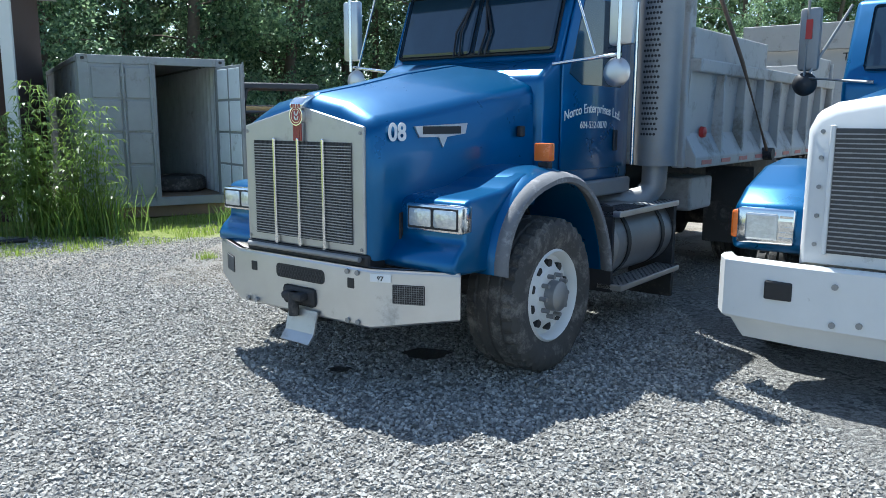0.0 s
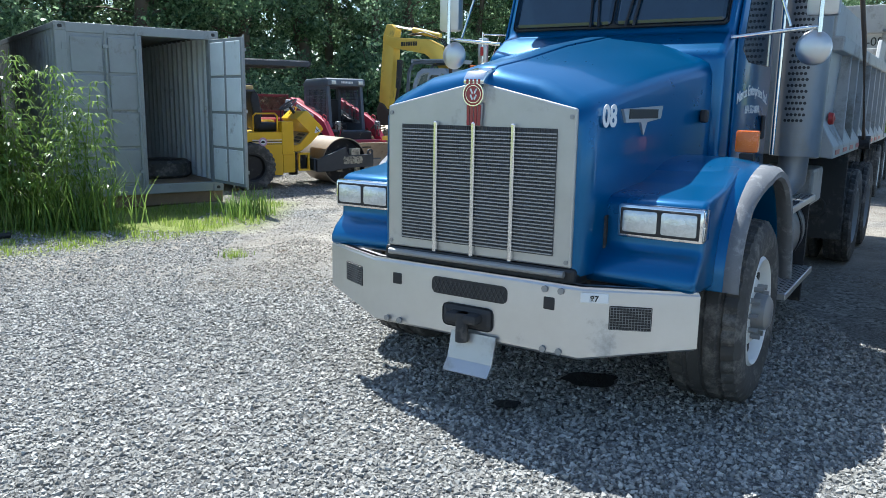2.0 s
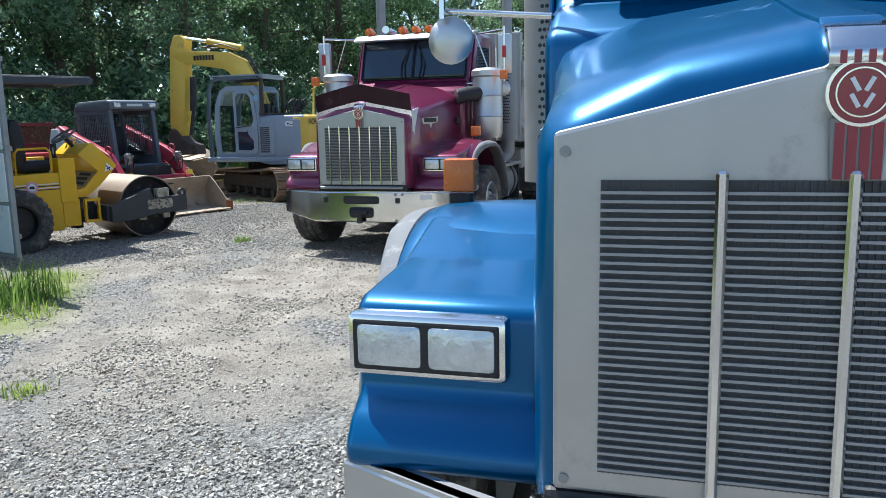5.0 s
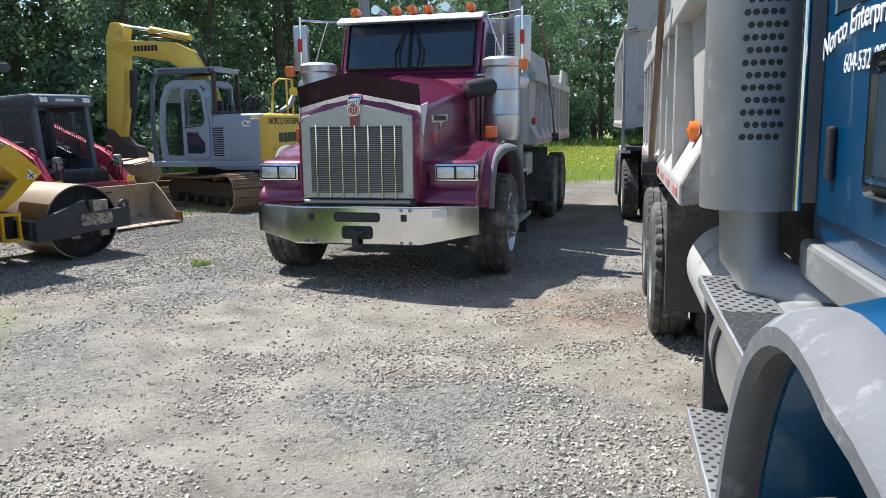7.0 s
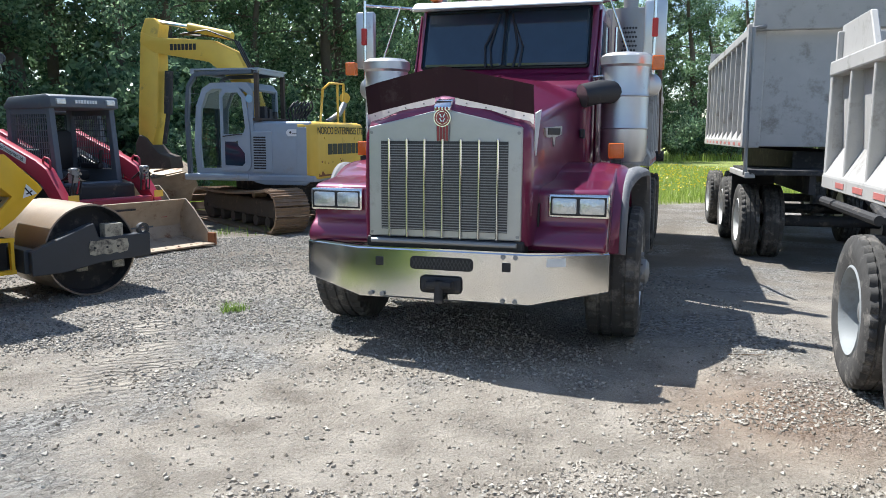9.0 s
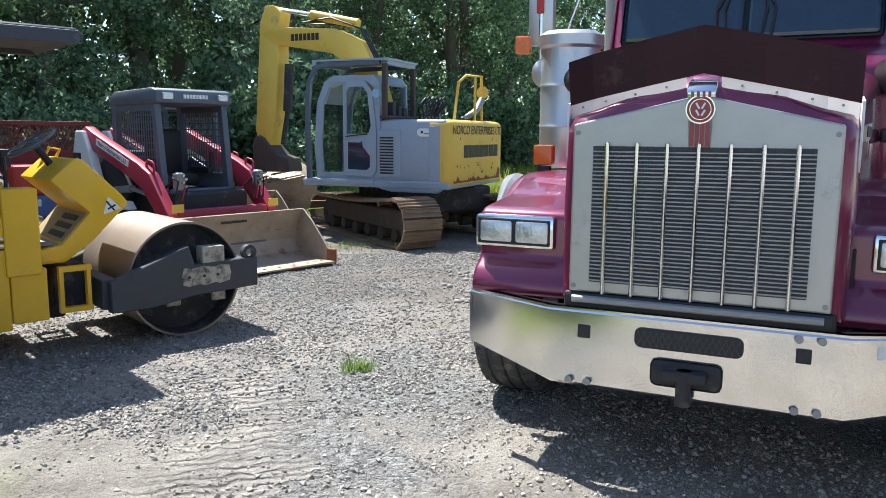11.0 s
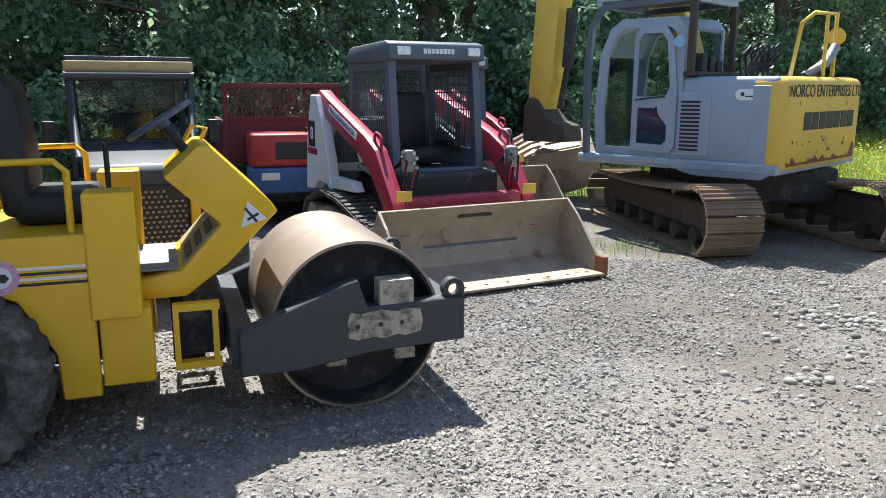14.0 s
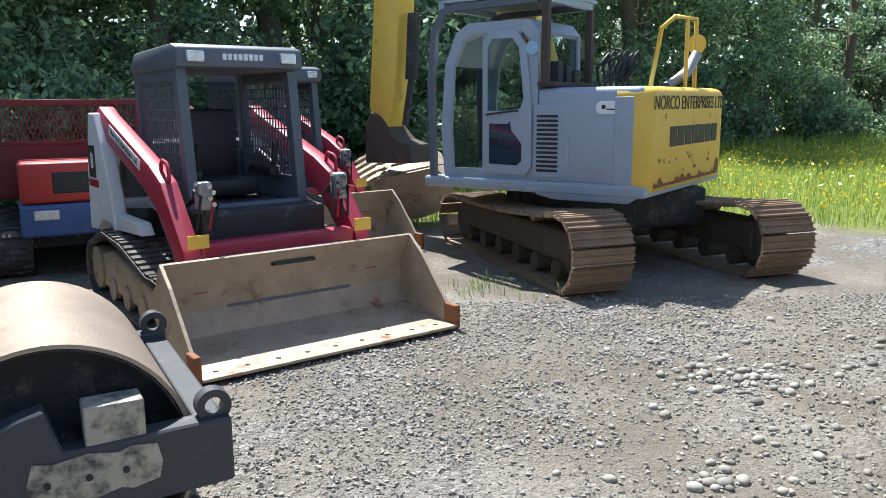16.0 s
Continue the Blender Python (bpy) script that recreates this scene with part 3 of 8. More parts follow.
# ---- dump bed shared by truck and trailer ----
def dump_bed(parent, y0, y1, z0, z1, hw, material, ribs, shield=True, boards=True):
    """Open box with raked ribs, top rail, ledge, front wall and reflective tape."""
    for s in (-1, 1):
        b = prism(bmesh.new(), [(s * (hw - 0.10), z0 + 0.30), (s * (hw - 0.06), z1), (s * (hw - 0.12), z1), (s * (hw - 0.16), z0 + 0.30)], y0, y1, "y")
        side = part("side_panel", b, material, parent)
        part("top_rail", nb(*sorted((s * (hw - 0.14), s * (hw + 0.02))), y0, y1, z1 - 0.10, z1 + 0.02, bevel=0.015), material, side)
        b = prism(bmesh.new(), [(s * (hw + 0.02), z0), (s * (hw + 0.02), z0 + 0.10), (s * (hw - 0.12), z0 + 0.36), (s * (hw - 0.14), z0 + 0.02)], y0, y1, "y", 0.008, 1)
        part("lower_rail", b, material, side)
        n = ribs
        for i in range(1 if boards else 0, n + 1):
            yy = y0 + 0.04 + (y1 - y0 - 0.12) * i / n
            b = prism(bmesh.new(), [(s * (hw + 0.01), z0 + 0.08), (s * (hw + 0.01), z1 - 0.08), (s * (hw - 0.12), z1 - 0.08), (s * (hw - 0.12), z0 + 0.3)], yy, yy + (0.05 if 0 < i < n else 0.09), "y", 0.006, 1)
            part("rib", b, material, side)
        for i in range(9):
            yy = y0 + 0.15 + i * (y1 - y0 - 0.4) / 9
            part("reflector_tape", nb(*sorted((s * (hw + 0.02), s * (hw + 0.024))), yy, yy + 0.26, z0 + 0.03, z0 + 0.07), M_TAPE, side)
        if boards:
            b = prism(bmesh.new(), [(s * (hw - 0.05), z1 + 0.02), (s * (hw - 0.05), z1 + 0.30), (s * (hw - 0.10), z1 + 0.30), (s * (hw - 0.10), z1 + 0.02)], y0, y0 + (y1 - y0) * 0.42, "y", 0.008, 1)
            part("side_board", b, M_BED, side)
            b = prism(bmesh.new(), [(y0 + (y1 - y0) * 0.80, z1 + 0.02), (y0 + (y1 - y0) * 0.84, z1 + 0.30), (y1, z1 + 0.30), (y1, z1 + 0.02)], *sorted((s * (hw - 0.1), s * (hw - 0.05))), "x", 0.008, 1)
            part("side_board", b, M_BED, side)
    part("bed_floor", nb(-hw + 0.1, hw - 0.1, y0 + 0.05, y1 - 0.05, z0 + 0.02, z0 + 0.12), material, parent)
    top = z1 + (0.75 if shield else 0.06)
    fw = part("front_wall", nb(-hw + 0.1, hw - 0.1, y0, y0 + 0.06, z0 + 0.02, top, bevel=0.012), material, parent)
    for s in (-1, 1):
        part("corner_post", nb(*sorted((s * (hw - 0.20), s * (hw - (0.085 if boards else -0.03)))), y0 - 0.05, y0 + 0.12, z0, top, bevel=0.02), material, fw)
    b = nb(-hw + 0.01, hw - 0.01, y1 - 0.08, y1 - 0.02, z0 + 0.05, z1 + 0.25, bevel=0.012)
    part("tailgate", b, material, parent)
    return fw


def tarp_arm(parent, s, y_pivot, z_pivot, y_top, z_top, hw):
    b = bmesh.new()
    tube(b, [(s * (hw + 0.06), y_pivot, z_pivot), (s * (hw + 0.07), (y_pivot * 0.4 + y_top * 0.6), z_pivot * 0.4 + z_top * 0.6), (s * (hw + 0.04), y_top, z_top)], 0.021, 10)
    arm = part("tarp_arm", b, M_RUSTARM, parent, "thin rusty tarp arm")
    b = bmesh.new()
    cyl(b, (s * (hw + 0.0), y_pivot, z_pivot), (s * (hw + 0.12), y_pivot, z_pivot), 0.07, seg=16)
    part("pivot", b, M_CHASSIS, arm)


M_RUSTARM = mat("brown_worn_steel_bar", (0.17, 0.12, 0.09), 0.6, metal=0.3, var=0.3, scale=6, bump=0.15, dirt=(0.3, 0.25, 0.2), amount=0.3)


# ---- conventional dump truck ----
def eased(line, n):
    """More points along a line, rounded between the given ones."""
    out = []
    for i in range(len(line) - 1):
        p0, p1, p2, p3 = (Vector(line[max(0, min(len(line) - 1, i + k))]) for k in (-1, 0, 1, 2))
        for j in range(n):
            t = j / n
            out.append(tuple(0.5 * (2 * p1 + (p2 - p0) * t + (2 * p0 - 5 * p1 + 4 * p2 - p3) * t * t + (3 * p1 - p0 - 3 * p2 + p3) * t ** 3)))
    return out + [tuple(line[-1])]


def dump_truck(m, label, paint, bars, lower, shield=False, cleaners=False, stacks=True, number="", tag=""):
    T = thing("dump_truck", m, label, "truck", "dump trucks parked in the yard")
    AX = 0.17
    wide = 0.07 if cleaners else 0.0
    # hood, lofted from the grille back to the cowl
    body = bmesh.new()
    secs = []
    for y, hw, zb, zs, zc in ((-0.965, 0.585, 0.88, 1.70, 1.83), (-0.94, 0.615, 0.86, 1.73, 1.87), (-0.86, 0.635, 0.86, 1.77, 1.91), (-0.5, 0.665, 0.86, 1.83, 1.97), (0.0, 0.72, 0.95, 1.92, 2.07), (0.46, 0.79, 1.1, 1.99, 2.14), (0.66, 0.80, 1.1, 2.03, 2.17)):
        r = 0.09
        half = [(hw, zb), (hw + 0.005, (zb + zs) / 2), (hw - 0.005, zs - r), (hw - 0.03, zs - r * 0.35), (hw - r, zs), (hw * 0.55, zs + (zc - zs) * 0.62), (0.10, zc - 0.008), (0.075, zc)]
        secs.append([(x, y, z) for x, z in half] + [(-x, y, z) for x, z in half[::-1]])
    loft(body, secs)
    hood = part("hood", body, paint, T, smooth=50)
    b = bmesh.new()
    prism(b, [(-0.94, 1.872), (-0.86, 1.920), (-0.5, 1.982), (0.0, 2.082), (0.46, 2.152), (0.64, 2.178), (0.64, 2.12), (0.0, 2.0), (-0.5, 1.92), (-0.86, 1.86)], -0.06, 0.06, "x", 0.01, 2)
    part("hood_ridge", b, paint, hood, smooth=40)
    # grille surround, mesh and bars
    gy = -0.985
    b = bmesh.new()
    out = [(-0.575, 0.90), (0.575, 0.90), (0.575, 1.70), (0.0, 1.83), (-0.575, 1.70)]
    prism(b, out, gy, gy + 0.03, "y", 0.010)
    surround = part("grille_surround", b, M_SURROUND, T, "flat brushed aluminium grille surround")
    g0, g1, gt = -0.475, 0.475, 1.60
    part("radiator_mesh", nb(g0, g1, gy - 0.006, gy + 0.02, 0.955, gt), M_RADIATOR, surround)
    for i in range(34):
        z = 0.962 + i * (gt - 0.972) / 34
        part("grille_louvre", nb(g0, g1, gy - 0.015, gy - 0.004, z, z + 0.0062), M_LOUVRE, surround)
    for x in np.linspace(g0 + 0.012, g1 - 0.012, 70):
        part("mesh_wire", nb(x - 0.0012, x + 0.0012, gy - 0.010, gy - 0.005, 0.955, gt), M_RADIATOR, surround)
    for i in range(bars):
        x = g0 + (g1 - g0) * (i + 1) / (bars + 1) if bars < 5 else g0 + 0.07 + (g1 - g0 - 0.14) * i / (bars - 1)
        w = 0.012 if bars < 5 else 0.009
        part("grille_bar", nb(x - w, x + w, gy - 0.035, gy - 0.004, 0.90, gt + 0.02, bevel=0.006, seg=1), M_CHROME, surround)
    b = bmesh.new()
    for s in (-1, 1):
        for z in (0.93, 1.66):
            cyl(b, (s * 0.55, gy - 0.006, z), (s * 0.55, gy + 0.01, z), 0.012, seg=8)
    tagged(part("rivets", b, M_STEEL, surround), kind="stuff")
    # hood badge: red shield with bars, left without letters
    b = bmesh.new()
    cyl(b, (0, gy - 0.03, 1.765), (0, gy + 0.01, 1.765), 0.060, seg=32)
    badge = part("hood_badge", b, M_CRIMSON, T, "round red enamel badge in a chrome rim")
    for r0, r1 in ((0.057, 0.063), (0.043, 0.046)):
        b = lathe(bmesh.new(), [(-0.034, r0), (-0.034, r1), (0.0, r1), (0.0, r0)], (0, gy, 1.765), "y", 36)
        part("badge_rim", b, M_CHROME, badge, smooth=40)
    # a plain pale mark in the middle of the disc
    for sx in (-1, 1):
        for zz in (1.780, 1.750):
            b = nb(-0.004, 0.004, gy - 0.033, gy - 0.029, -0.014, 0.014, m=Matrix.Translation((sx * 0.012, 0, zz)) @ Matrix.Rotation(sx * 0.5, 4, "Y"))
            part("badge_mark", b, M_LETTER, badge)
    part("badge_plate", prism(bmesh.new(), [(-0.044, 1.60), (0.044, 1.60), (0.05, 1.72), (-0.05, 1.72)], gy - 0.022, gy, "y", 0.004, 1), M_STEEL, badge)
    for i in range(4):
        x = -0.033 + i * 0.022
        part("badge_stripe", nb(x - 0.0085, x + 0.0085, gy - 0.026, gy - 0.020, 1.604, 1.71), M_CRIMSON, badge)
    b = prism(bmesh.new(), [(gy - 0.034, 1.815), (gy - 0.034, 1.845), (gy + 0.0, 1.885), (gy + 0.09, 1.905), (gy + 0.09, 1.85), (gy + 0.01, 1.81)], -0.062, 0.062, "x", 0.008)
    part("badge_cap", b, M_CHROME, badge, smooth=40)
    for i in range(4):
        x = -0.036 + i * 0.024
        part("badge_stripe", nb(x - 0.006, x + 0.006, gy - 0.037, gy - 0.032, 1.818, 1.842), M_CRIMSON, badge)
    b = nb(-0.60, 0.60, gy + 0.0, gy + 0.2, 0.80, 0.90, bevel=0.02)
    part("lower_crossmember", b, M_BLACK, T)
    b = bmesh.new()
    tube(b, [(-0.55, gy - 0.02, 0.87), (0.55, gy - 0.02, 0.87)], 0.018)
    part("cross_tube", b, M_STEEL, T)
    # bumper: flat centre with swept ends, openings as inset boxes
    zb, zt = 0.44, 0.825
    b = bmesh.new()
    plan = [(-1.18, -0.785), (-0.655, -1.02), (0.655, -1.02), (1.18, -0.785)]
    inner = [(1.165, -0.76), (0.645, -0.99), (-0.645, -0.99), (-1.165, -0.76)]
    secs = []
    for z, k in ((zb, 0.985), (zb + 0.015, 1.0), (zt - 0.02, 1.0), (zt, 0.99)):
        rise = [0.085 if z < 0.6 else 0.0, 0.0, 0.0, 0.085 if z < 0.6 else 0.0]
        secs.append([(x * k, y * k, z + q) for (x, y), q in zip(plan, rise)] + [(x * k, y * k, z + q) for (x, y), q in zip(inner, rise[::-1])])
    loft(b, secs)
    prism(b, [(-0.655, -1.015), (0.655, -1.015), (1.17, -0.785), (1.15, -0.74), (0.64, -0.95), (-0.64, -0.95), (-1.15, -0.74), (-1.17, -0.785)], zt - 0.02, zt, "z")
    bump = part("bumper", b, lower, T, "steel front bumper with swept ends", smooth=25)
    fy = -1.024
    slot = [(sx * 0.208 + 0.032 * math.cos(a), sz * 0.016 + 0.7175 + 0.032 * math.sin(a)) for sx, sz, a0 in ((1, 1, 0), (-1, 1, 90), (-1, -1, 180), (1, -1, 270)) for a in (radians(a0 + 22.5 * k) for k in range(5))]
    part("centre_vent", prism(bmesh.new(), slot, fy, fy + 0.02, "y"), M_BLACK, bump)
    b = bmesh.new()
    for i in range(16):
        x = -0.207 + i * 0.0276
        box(b, x - 0.002, x + 0.002, fy - 0.004, fy, 0.675, 0.755, m=Matrix.Translation((x, fy, 0.715)) @ Matrix.Rotation(0.5, 4, "Y") @ Matrix.Translation((-x, -fy, -0.715)))
        box(b, x - 0.002, x + 0.002, fy - 0.004, fy, 0.675, 0.755, m=Matrix.Translation((x, fy, 0.715)) @ Matrix.Rotation(-0.5, 4, "Y") @ Matrix.Translation((-x, -fy, -0.715)))
    tagged(part("vent_mesh", b, M_RADIATOR, bump), kind="stuff")
    for s in (-1, 1):
        part("hook_hole", nb(s * 0.482 - 0.033, s * 0.482 + 0.033, fy, fy + 0.02, 0.68, 0.75, bevel=0.008), M_BLACK, bump)
        b = bmesh.new()
        for dx in (-0.045, 0.045):
            for z in (0.79, 0.47):
                if z < 0.6 or s > 0:
                    cyl(b, (s * 0.505 + dx, fy - 0.014, z), (s * 0.505 + dx, fy, z), 0.018, seg=8)
        tagged(part("bumper_bolts", b, M_STEEL, bump), kind="stuff")
        if not shield:
            ang = math.atan2(0.235, 0.525)
            turn = Matrix.Translation((s * 0.88, -0.919, 0.675)) @ Matrix.Rotation(s * ang, 4, "Z")
            part("fog_lamp_opening", nb(-0.105, 0.105, -0.006, 0.02, -0.062, 0.062, bevel=0.006, m=turn), M_BLACK, bump)
            b = bmesh.new()
            for i in range(14):
                box(b, -0.100 + i * 0.0152, -0.0985 + i * 0.0152, -0.010, -0.007, -0.058, 0.058, m=turn)
            for i in range(9):
                box(b, -0.10, 0.10, -0.010, -0.007, -0.057 + i * 0.014, -0.0555 + i * 0.014, m=turn)
            tagged(part("lamp_grid", b, M_STEEL, bump), kind="stuff")
    # tow pin and hanging bracket below the bumper
    b = nb(-0.16, 0.16, fy - 0.02, fy + 0.02, 0.50, 0.63, bevel=0.03)
    tow = part("tow_plate", b, M_CHASSIS, T)
    b = bmesh.new()
    cyl(b, (0, fy - 0.06, 0.44), (0, fy - 0.06, 0.60), 0.035, seg=14)
    box(b, -0.10, 0.10, fy - 0.09, fy, 0.545, 0.60, bevel=0.02)
    part("tow_pin", b, M_CHASSIS, tow, smooth=40)
    if not shield:
        b = strip(bmesh.new(), [(fy - 0.01, 0.48), (fy - 0.03, 0.40), (fy - 0.05, 0.33), (fy - 0.10, 0.27)], -0.09, 0.19, 0.012)
        part("bent_plate", b, M_SURROUND, bump, "bent loose aluminium plate")
    part("number_plate", nb(0.0, 0.14, -0.007, 0.0, -0.026, 0.026, bevel=0.004, seg=1, m=Matrix.Translation((0.652, -1.021, 0.772)) @ Matrix.Rotation(math.atan2(0.235, 0.525), 4, "Z")), M_LETTER, bump, "small white number sticker") if not shield else None
    if tag:
        if shield:
            part("number_plate", nb(0.80, 0.94, -0.006, 0.002, -0.03, 0.03, m=Matrix.Translation((0.76, -0.973, 0.755)) @ Matrix.Rotation(math.atan2(0.235, 0.525), 4, "Z") @ Matrix.Translation((-0.80, 0, 0))), M_LETTER, bump, "small white number sticker")
        else:
            lettering("plate_number", tag, 0.042, (0.718, -1.000, 0.768), (0.913, 0.408, 0), (0, 0, 1), M_DARKLETTER, bump, bold=0.001)
    # fenders, headlights, marker lamps
    arch = eased([(-0.50, 0.78), (-0.49, 0.92), (-0.42, 1.10), (-0.28, 1.26), (-0.08, 1.38), (0.17, 1.43), (0.42, 1.40), (0.66, 1.28), (0.86, 1.06), (0.99, 0.80), (1.04, 0.60)], 3)
    for s in (-1, 1):
        rings = []
        for x, k in ((0.60, 1.0), (0.85, 1.0), (1.05, 0.996), (1.15, 0.984), (1.20, 0.968), (1.235, 0.94), (1.22, 0.90), (0.60, 0.93)):
            rings.append([(s * x, 0.27 + (y - 0.27) * k, 0.55 + (z - 0.55) * k) for y, z in arch])
        b = loft(bmesh.new(), rings + rings[:1], False, False)
        fender = part("fender", b, paint, T, smooth=50)
        rings = []
        for x, k in ((1.222, 0.962), (1.25, 0.962), (1.295, 0.948), (1.323, 0.92), (1.32, 0.882), (1.295, 0.87), (1.26, 0.885), (1.20, 0.93)):
            rings.append([(s * (1.18 + (x + (wide if 1.2 < x else 0) - 1.18) * max(0.42 if cleaners else 0.7, min(1.0, (y + (0.6 if cleaners else 0.9)) / 0.9))), 0.27 + (y - 0.27) * k, 0.55 + (z - 0.55) * k) for y, z in arch])
        b = loft(bmesh.new(), rings + rings[:1], False, False)
        part("fender_flare", b, M_FLARE, fender, "scuffed grey rubber fender flare", smooth=40)
        part("inner_wing", prism(bmesh.new(), [(-0.74, 0.80), (-0.74, 1.15), (-0.3, 1.24), (0.2, 1.41), (0.9, 1.2), (1.0, 0.8), (0.7, 1.1), (0.17, 1.25), (-0.35, 1.0), (-0.46, 0.80)], s * 0.58, s * 0.66, "x"), M_CHASSIS, fender)
        # lamp pod
        b = prism(bmesh.new(), [(-0.83, 0.82), (-0.83, 0.88), (-0.79, 0.94), (-0.715, 1.0), (-0.715, 1.235), (-0.66, 1.262), (-0.30, 1.30), (0.0, 1.40), (0.0, 1.2), (-0.3, 1.1), (-0.44, 0.9), (-0.46, 0.79), (-0.74, 0.80)], s * 0.57, s * 1.16, "x", 0.028, 3)
        part("lamp_pod", b, paint, fender, smooth=45)
        b = nb(*sorted((s * 0.725, s * 1.165)), -0.765, -0.64, 1.055, 1.228, bevel=0.018)
        bezel = part("headlight_bezel", b, M_CHROME, T, smooth=40)
        part("lamp_recess", nb(*sorted((s * 0.742, s * 1.148)), -0.768, -0.74, 1.071, 1.212, bevel=0.008), M_BLACK, bezel)
        for k in (0, 1):
            xa = 0.752 + k * 0.198
            part("headlight", nb(*sorted((s * xa, s * (xa + 0.186))), -0.776, -0.74, 1.082, 1.202, bevel=0.018), M_LENS, bezel, smooth=40)
            b = lathe(bmesh.new(), [(-0.7795, 0.001), (-0.779, 0.025), (-0.7755, 0.042)], (s * (xa + 0.093), 0, 1.142), "y", 20, False)
            part("lens_dome", b, M_LENS, bezel, smooth=50)
        b = nb(*sorted((s * 1.055, s * 1.18)), 0.22, 0.30, 1.458, 1.585, bevel=0.012)
        lamp = part("marker_lamp", b, M_AMBER, T, "amber turn lamp on the fender", smooth=40)
        part("lamp_base", nb(*sorted((s * 1.08, s * 1.16)), 0.24, 0.30, 1.36, 1.45), M_BLACK, lamp)
    # cab shell: cowl, doors, roof, glass
    b = prism(bmesh.new(), [(0.62, 1.25), (0.62, 2.06), (0.82, 2.19), (0.90, 2.22), (1.12, 2.84), (1.20, 2.90), (2.09, 2.93), (2.16, 2.86), (2.16, 1.22), (1.0, 1.22)], -0.86, 0.86, "x", 0.05, 3)
    cab = part("cab", b, paint, T, smooth=45)
    part("cab_sill", nb(-0.90, 0.90, 0.95, 2.14, 1.10, 1.24, bevel=0.02), M_STEEL, cab)
    ws = Matrix.Translation((0, 1.025, 2.545)) @ Matrix.Rotation(-math.atan2(0.22, 0.64), 4, "X")
    b = nb(-0.80, 0.80, -0.012, 0.012, -0.315, 0.290, bevel=0.03, m=ws @ Matrix.Translation((0, -0.016, 0)))
    seal = part("windscreen_seal", b, M_BLACK, T)
    for s in (-1, 1):
        b = nb(*sorted((s * 0.008, s * 0.785)), -0.012, 0.010, -0.295, 0.272, bevel=0.03, m=ws @ Matrix.Translation((0, -0.024, 0)))
        pane = part("windscreen_pane", b, M_GLASS, seal)
        b = bmesh.new()
        for k in (0, 1):
            tube(b, [ws @ Vector((s * (0.10 + 0.06 * k), -0.05, -0.31)), ws @ Vector((s * (0.13 + 0.05 * k), -0.055, -0.1)), ws @ Vector((s * (0.06 + 0.03 * k), -0.05, 0.22 - 0.1 * k))], 0.010, 6)
        part("wiper", b, M_BLACK, seal)
        # door with window and handle
        dx = s * 0.86
        b = bmesh.new()
        prism(b, [(0.90, 1.34), (0.90, 2.16), (1.14, 2.80), (2.00, 2.82), (2.00, 1.34)], dx, dx + s * 0.022, "x", 0.012)
        door = part("door", b, paint, T, smooth=40)
        b = prism(bmesh.new(), [(1.0, 2.10), (1.22, 2.70), (1.90, 2.72), (1.90, 2.02), (1.2, 2.02)], dx + s * 0.018, dx + s * 0.027, "x", 0.004, 1)
        part("side_window", b, M_GLASS, door)
        part("door_handle", nb(*sorted((dx + s * 0.022, dx + s * 0.045)), 1.78, 1.84, 1.48, 1.66, bevel=0.01), M_BLACK, door)
        b = bmesh.new()
        tube(b, [(dx + s * 0.07, 2.08, 1.35), (dx + s * 0.07, 2.08, 2.75)], 0.016)
        part("grab_rail", b, M_CHROME, cab, smooth=60)
        if s < 0:
            part("low_window", nb(dx - 0.036, dx - 0.018, 0.98, 1.40, 1.47, 1.86, bevel=0.03), M_BLACK, door, "small lower door window")
            part("low_pane", nb(dx - 0.044, dx - 0.034, 1.02, 1.36, 1.51, 1.82, bevel=0.02), M_GLASS, door)
        part("hood_latch", nb(*sorted((s * 0.79, s * 0.835)), 0.40, 0.46, 1.62, 1.70, bevel=0.012), M_BLACK, hood, "black rubber hood latch")
        # mirrors on tube brackets
        b = bmesh.new()
        tube(b, [(s * 0.85, 0.80, 2.16), (s * 1.36, 0.90, 2.22)], 0.014)
        tube(b, [(s * 0.85, 1.15, 2.86), (s * 1.36, 0.90, 2.88)], 0.014)
        tube(b, [(s * 1.36, 0.86, 2.18), (s * 1.36, 0.86, 2.92)], 0.016)
        tube(b, [(s * 0.97, 0.80, 2.84), (s * 1.20, 0.80, 2.22)], 0.010)
        bracket = part("mirror_bracket", b, M_CHROME, T, smooth=60)
        part("mirror", nb(*sorted((s * 1.27, s * 1.46)), 0.86, 0.94, 2.28, 2.82, bevel=0.025), M_ALU, bracket, smooth=40)
        b = bmesh.new()
        lathe(b, [(-0.035, 0.001), (-0.033, 0.05), (-0.018, 0.10), (0.0, 0.108), (0.012, 0.10), (0.012, 0.001)], (s * 1.33, 0.90, 2.09), "y", 24, False)
        part("round_mirror", b, M_ALU, bracket, smooth=50)
        if cleaners:
            part("mirror_lamp", nb(*sorted((s * 1.34, s * 1.39)), 0.83, 0.87, 2.5, 2.66, bevel=0.01), M_RED, bracket)
    # visor and roof lamps
    b = prism(bmesh.new(), [(0.92, 2.80), (0.88, 2.825), (1.02, 2.90), (1.22, 2.93), (1.22, 2.90), (1.06, 2.87)], -0.90, 0.90, "x", 0.01, 1)
    visor = part("visor", b, M_ALU if cleaners else paint, cab, smooth=40)
    for x in (-0.72, -0.2, 0.0, 0.2, 0.72):
        b = bmesh.new()
        lathe(b, [(-0.10, 0.001), (-0.08, 0.05), (0.0, 0.06), (0.12, 0.035), (0.12, 0.001)], (x, 1.12, 2.965), "y", 16, False)
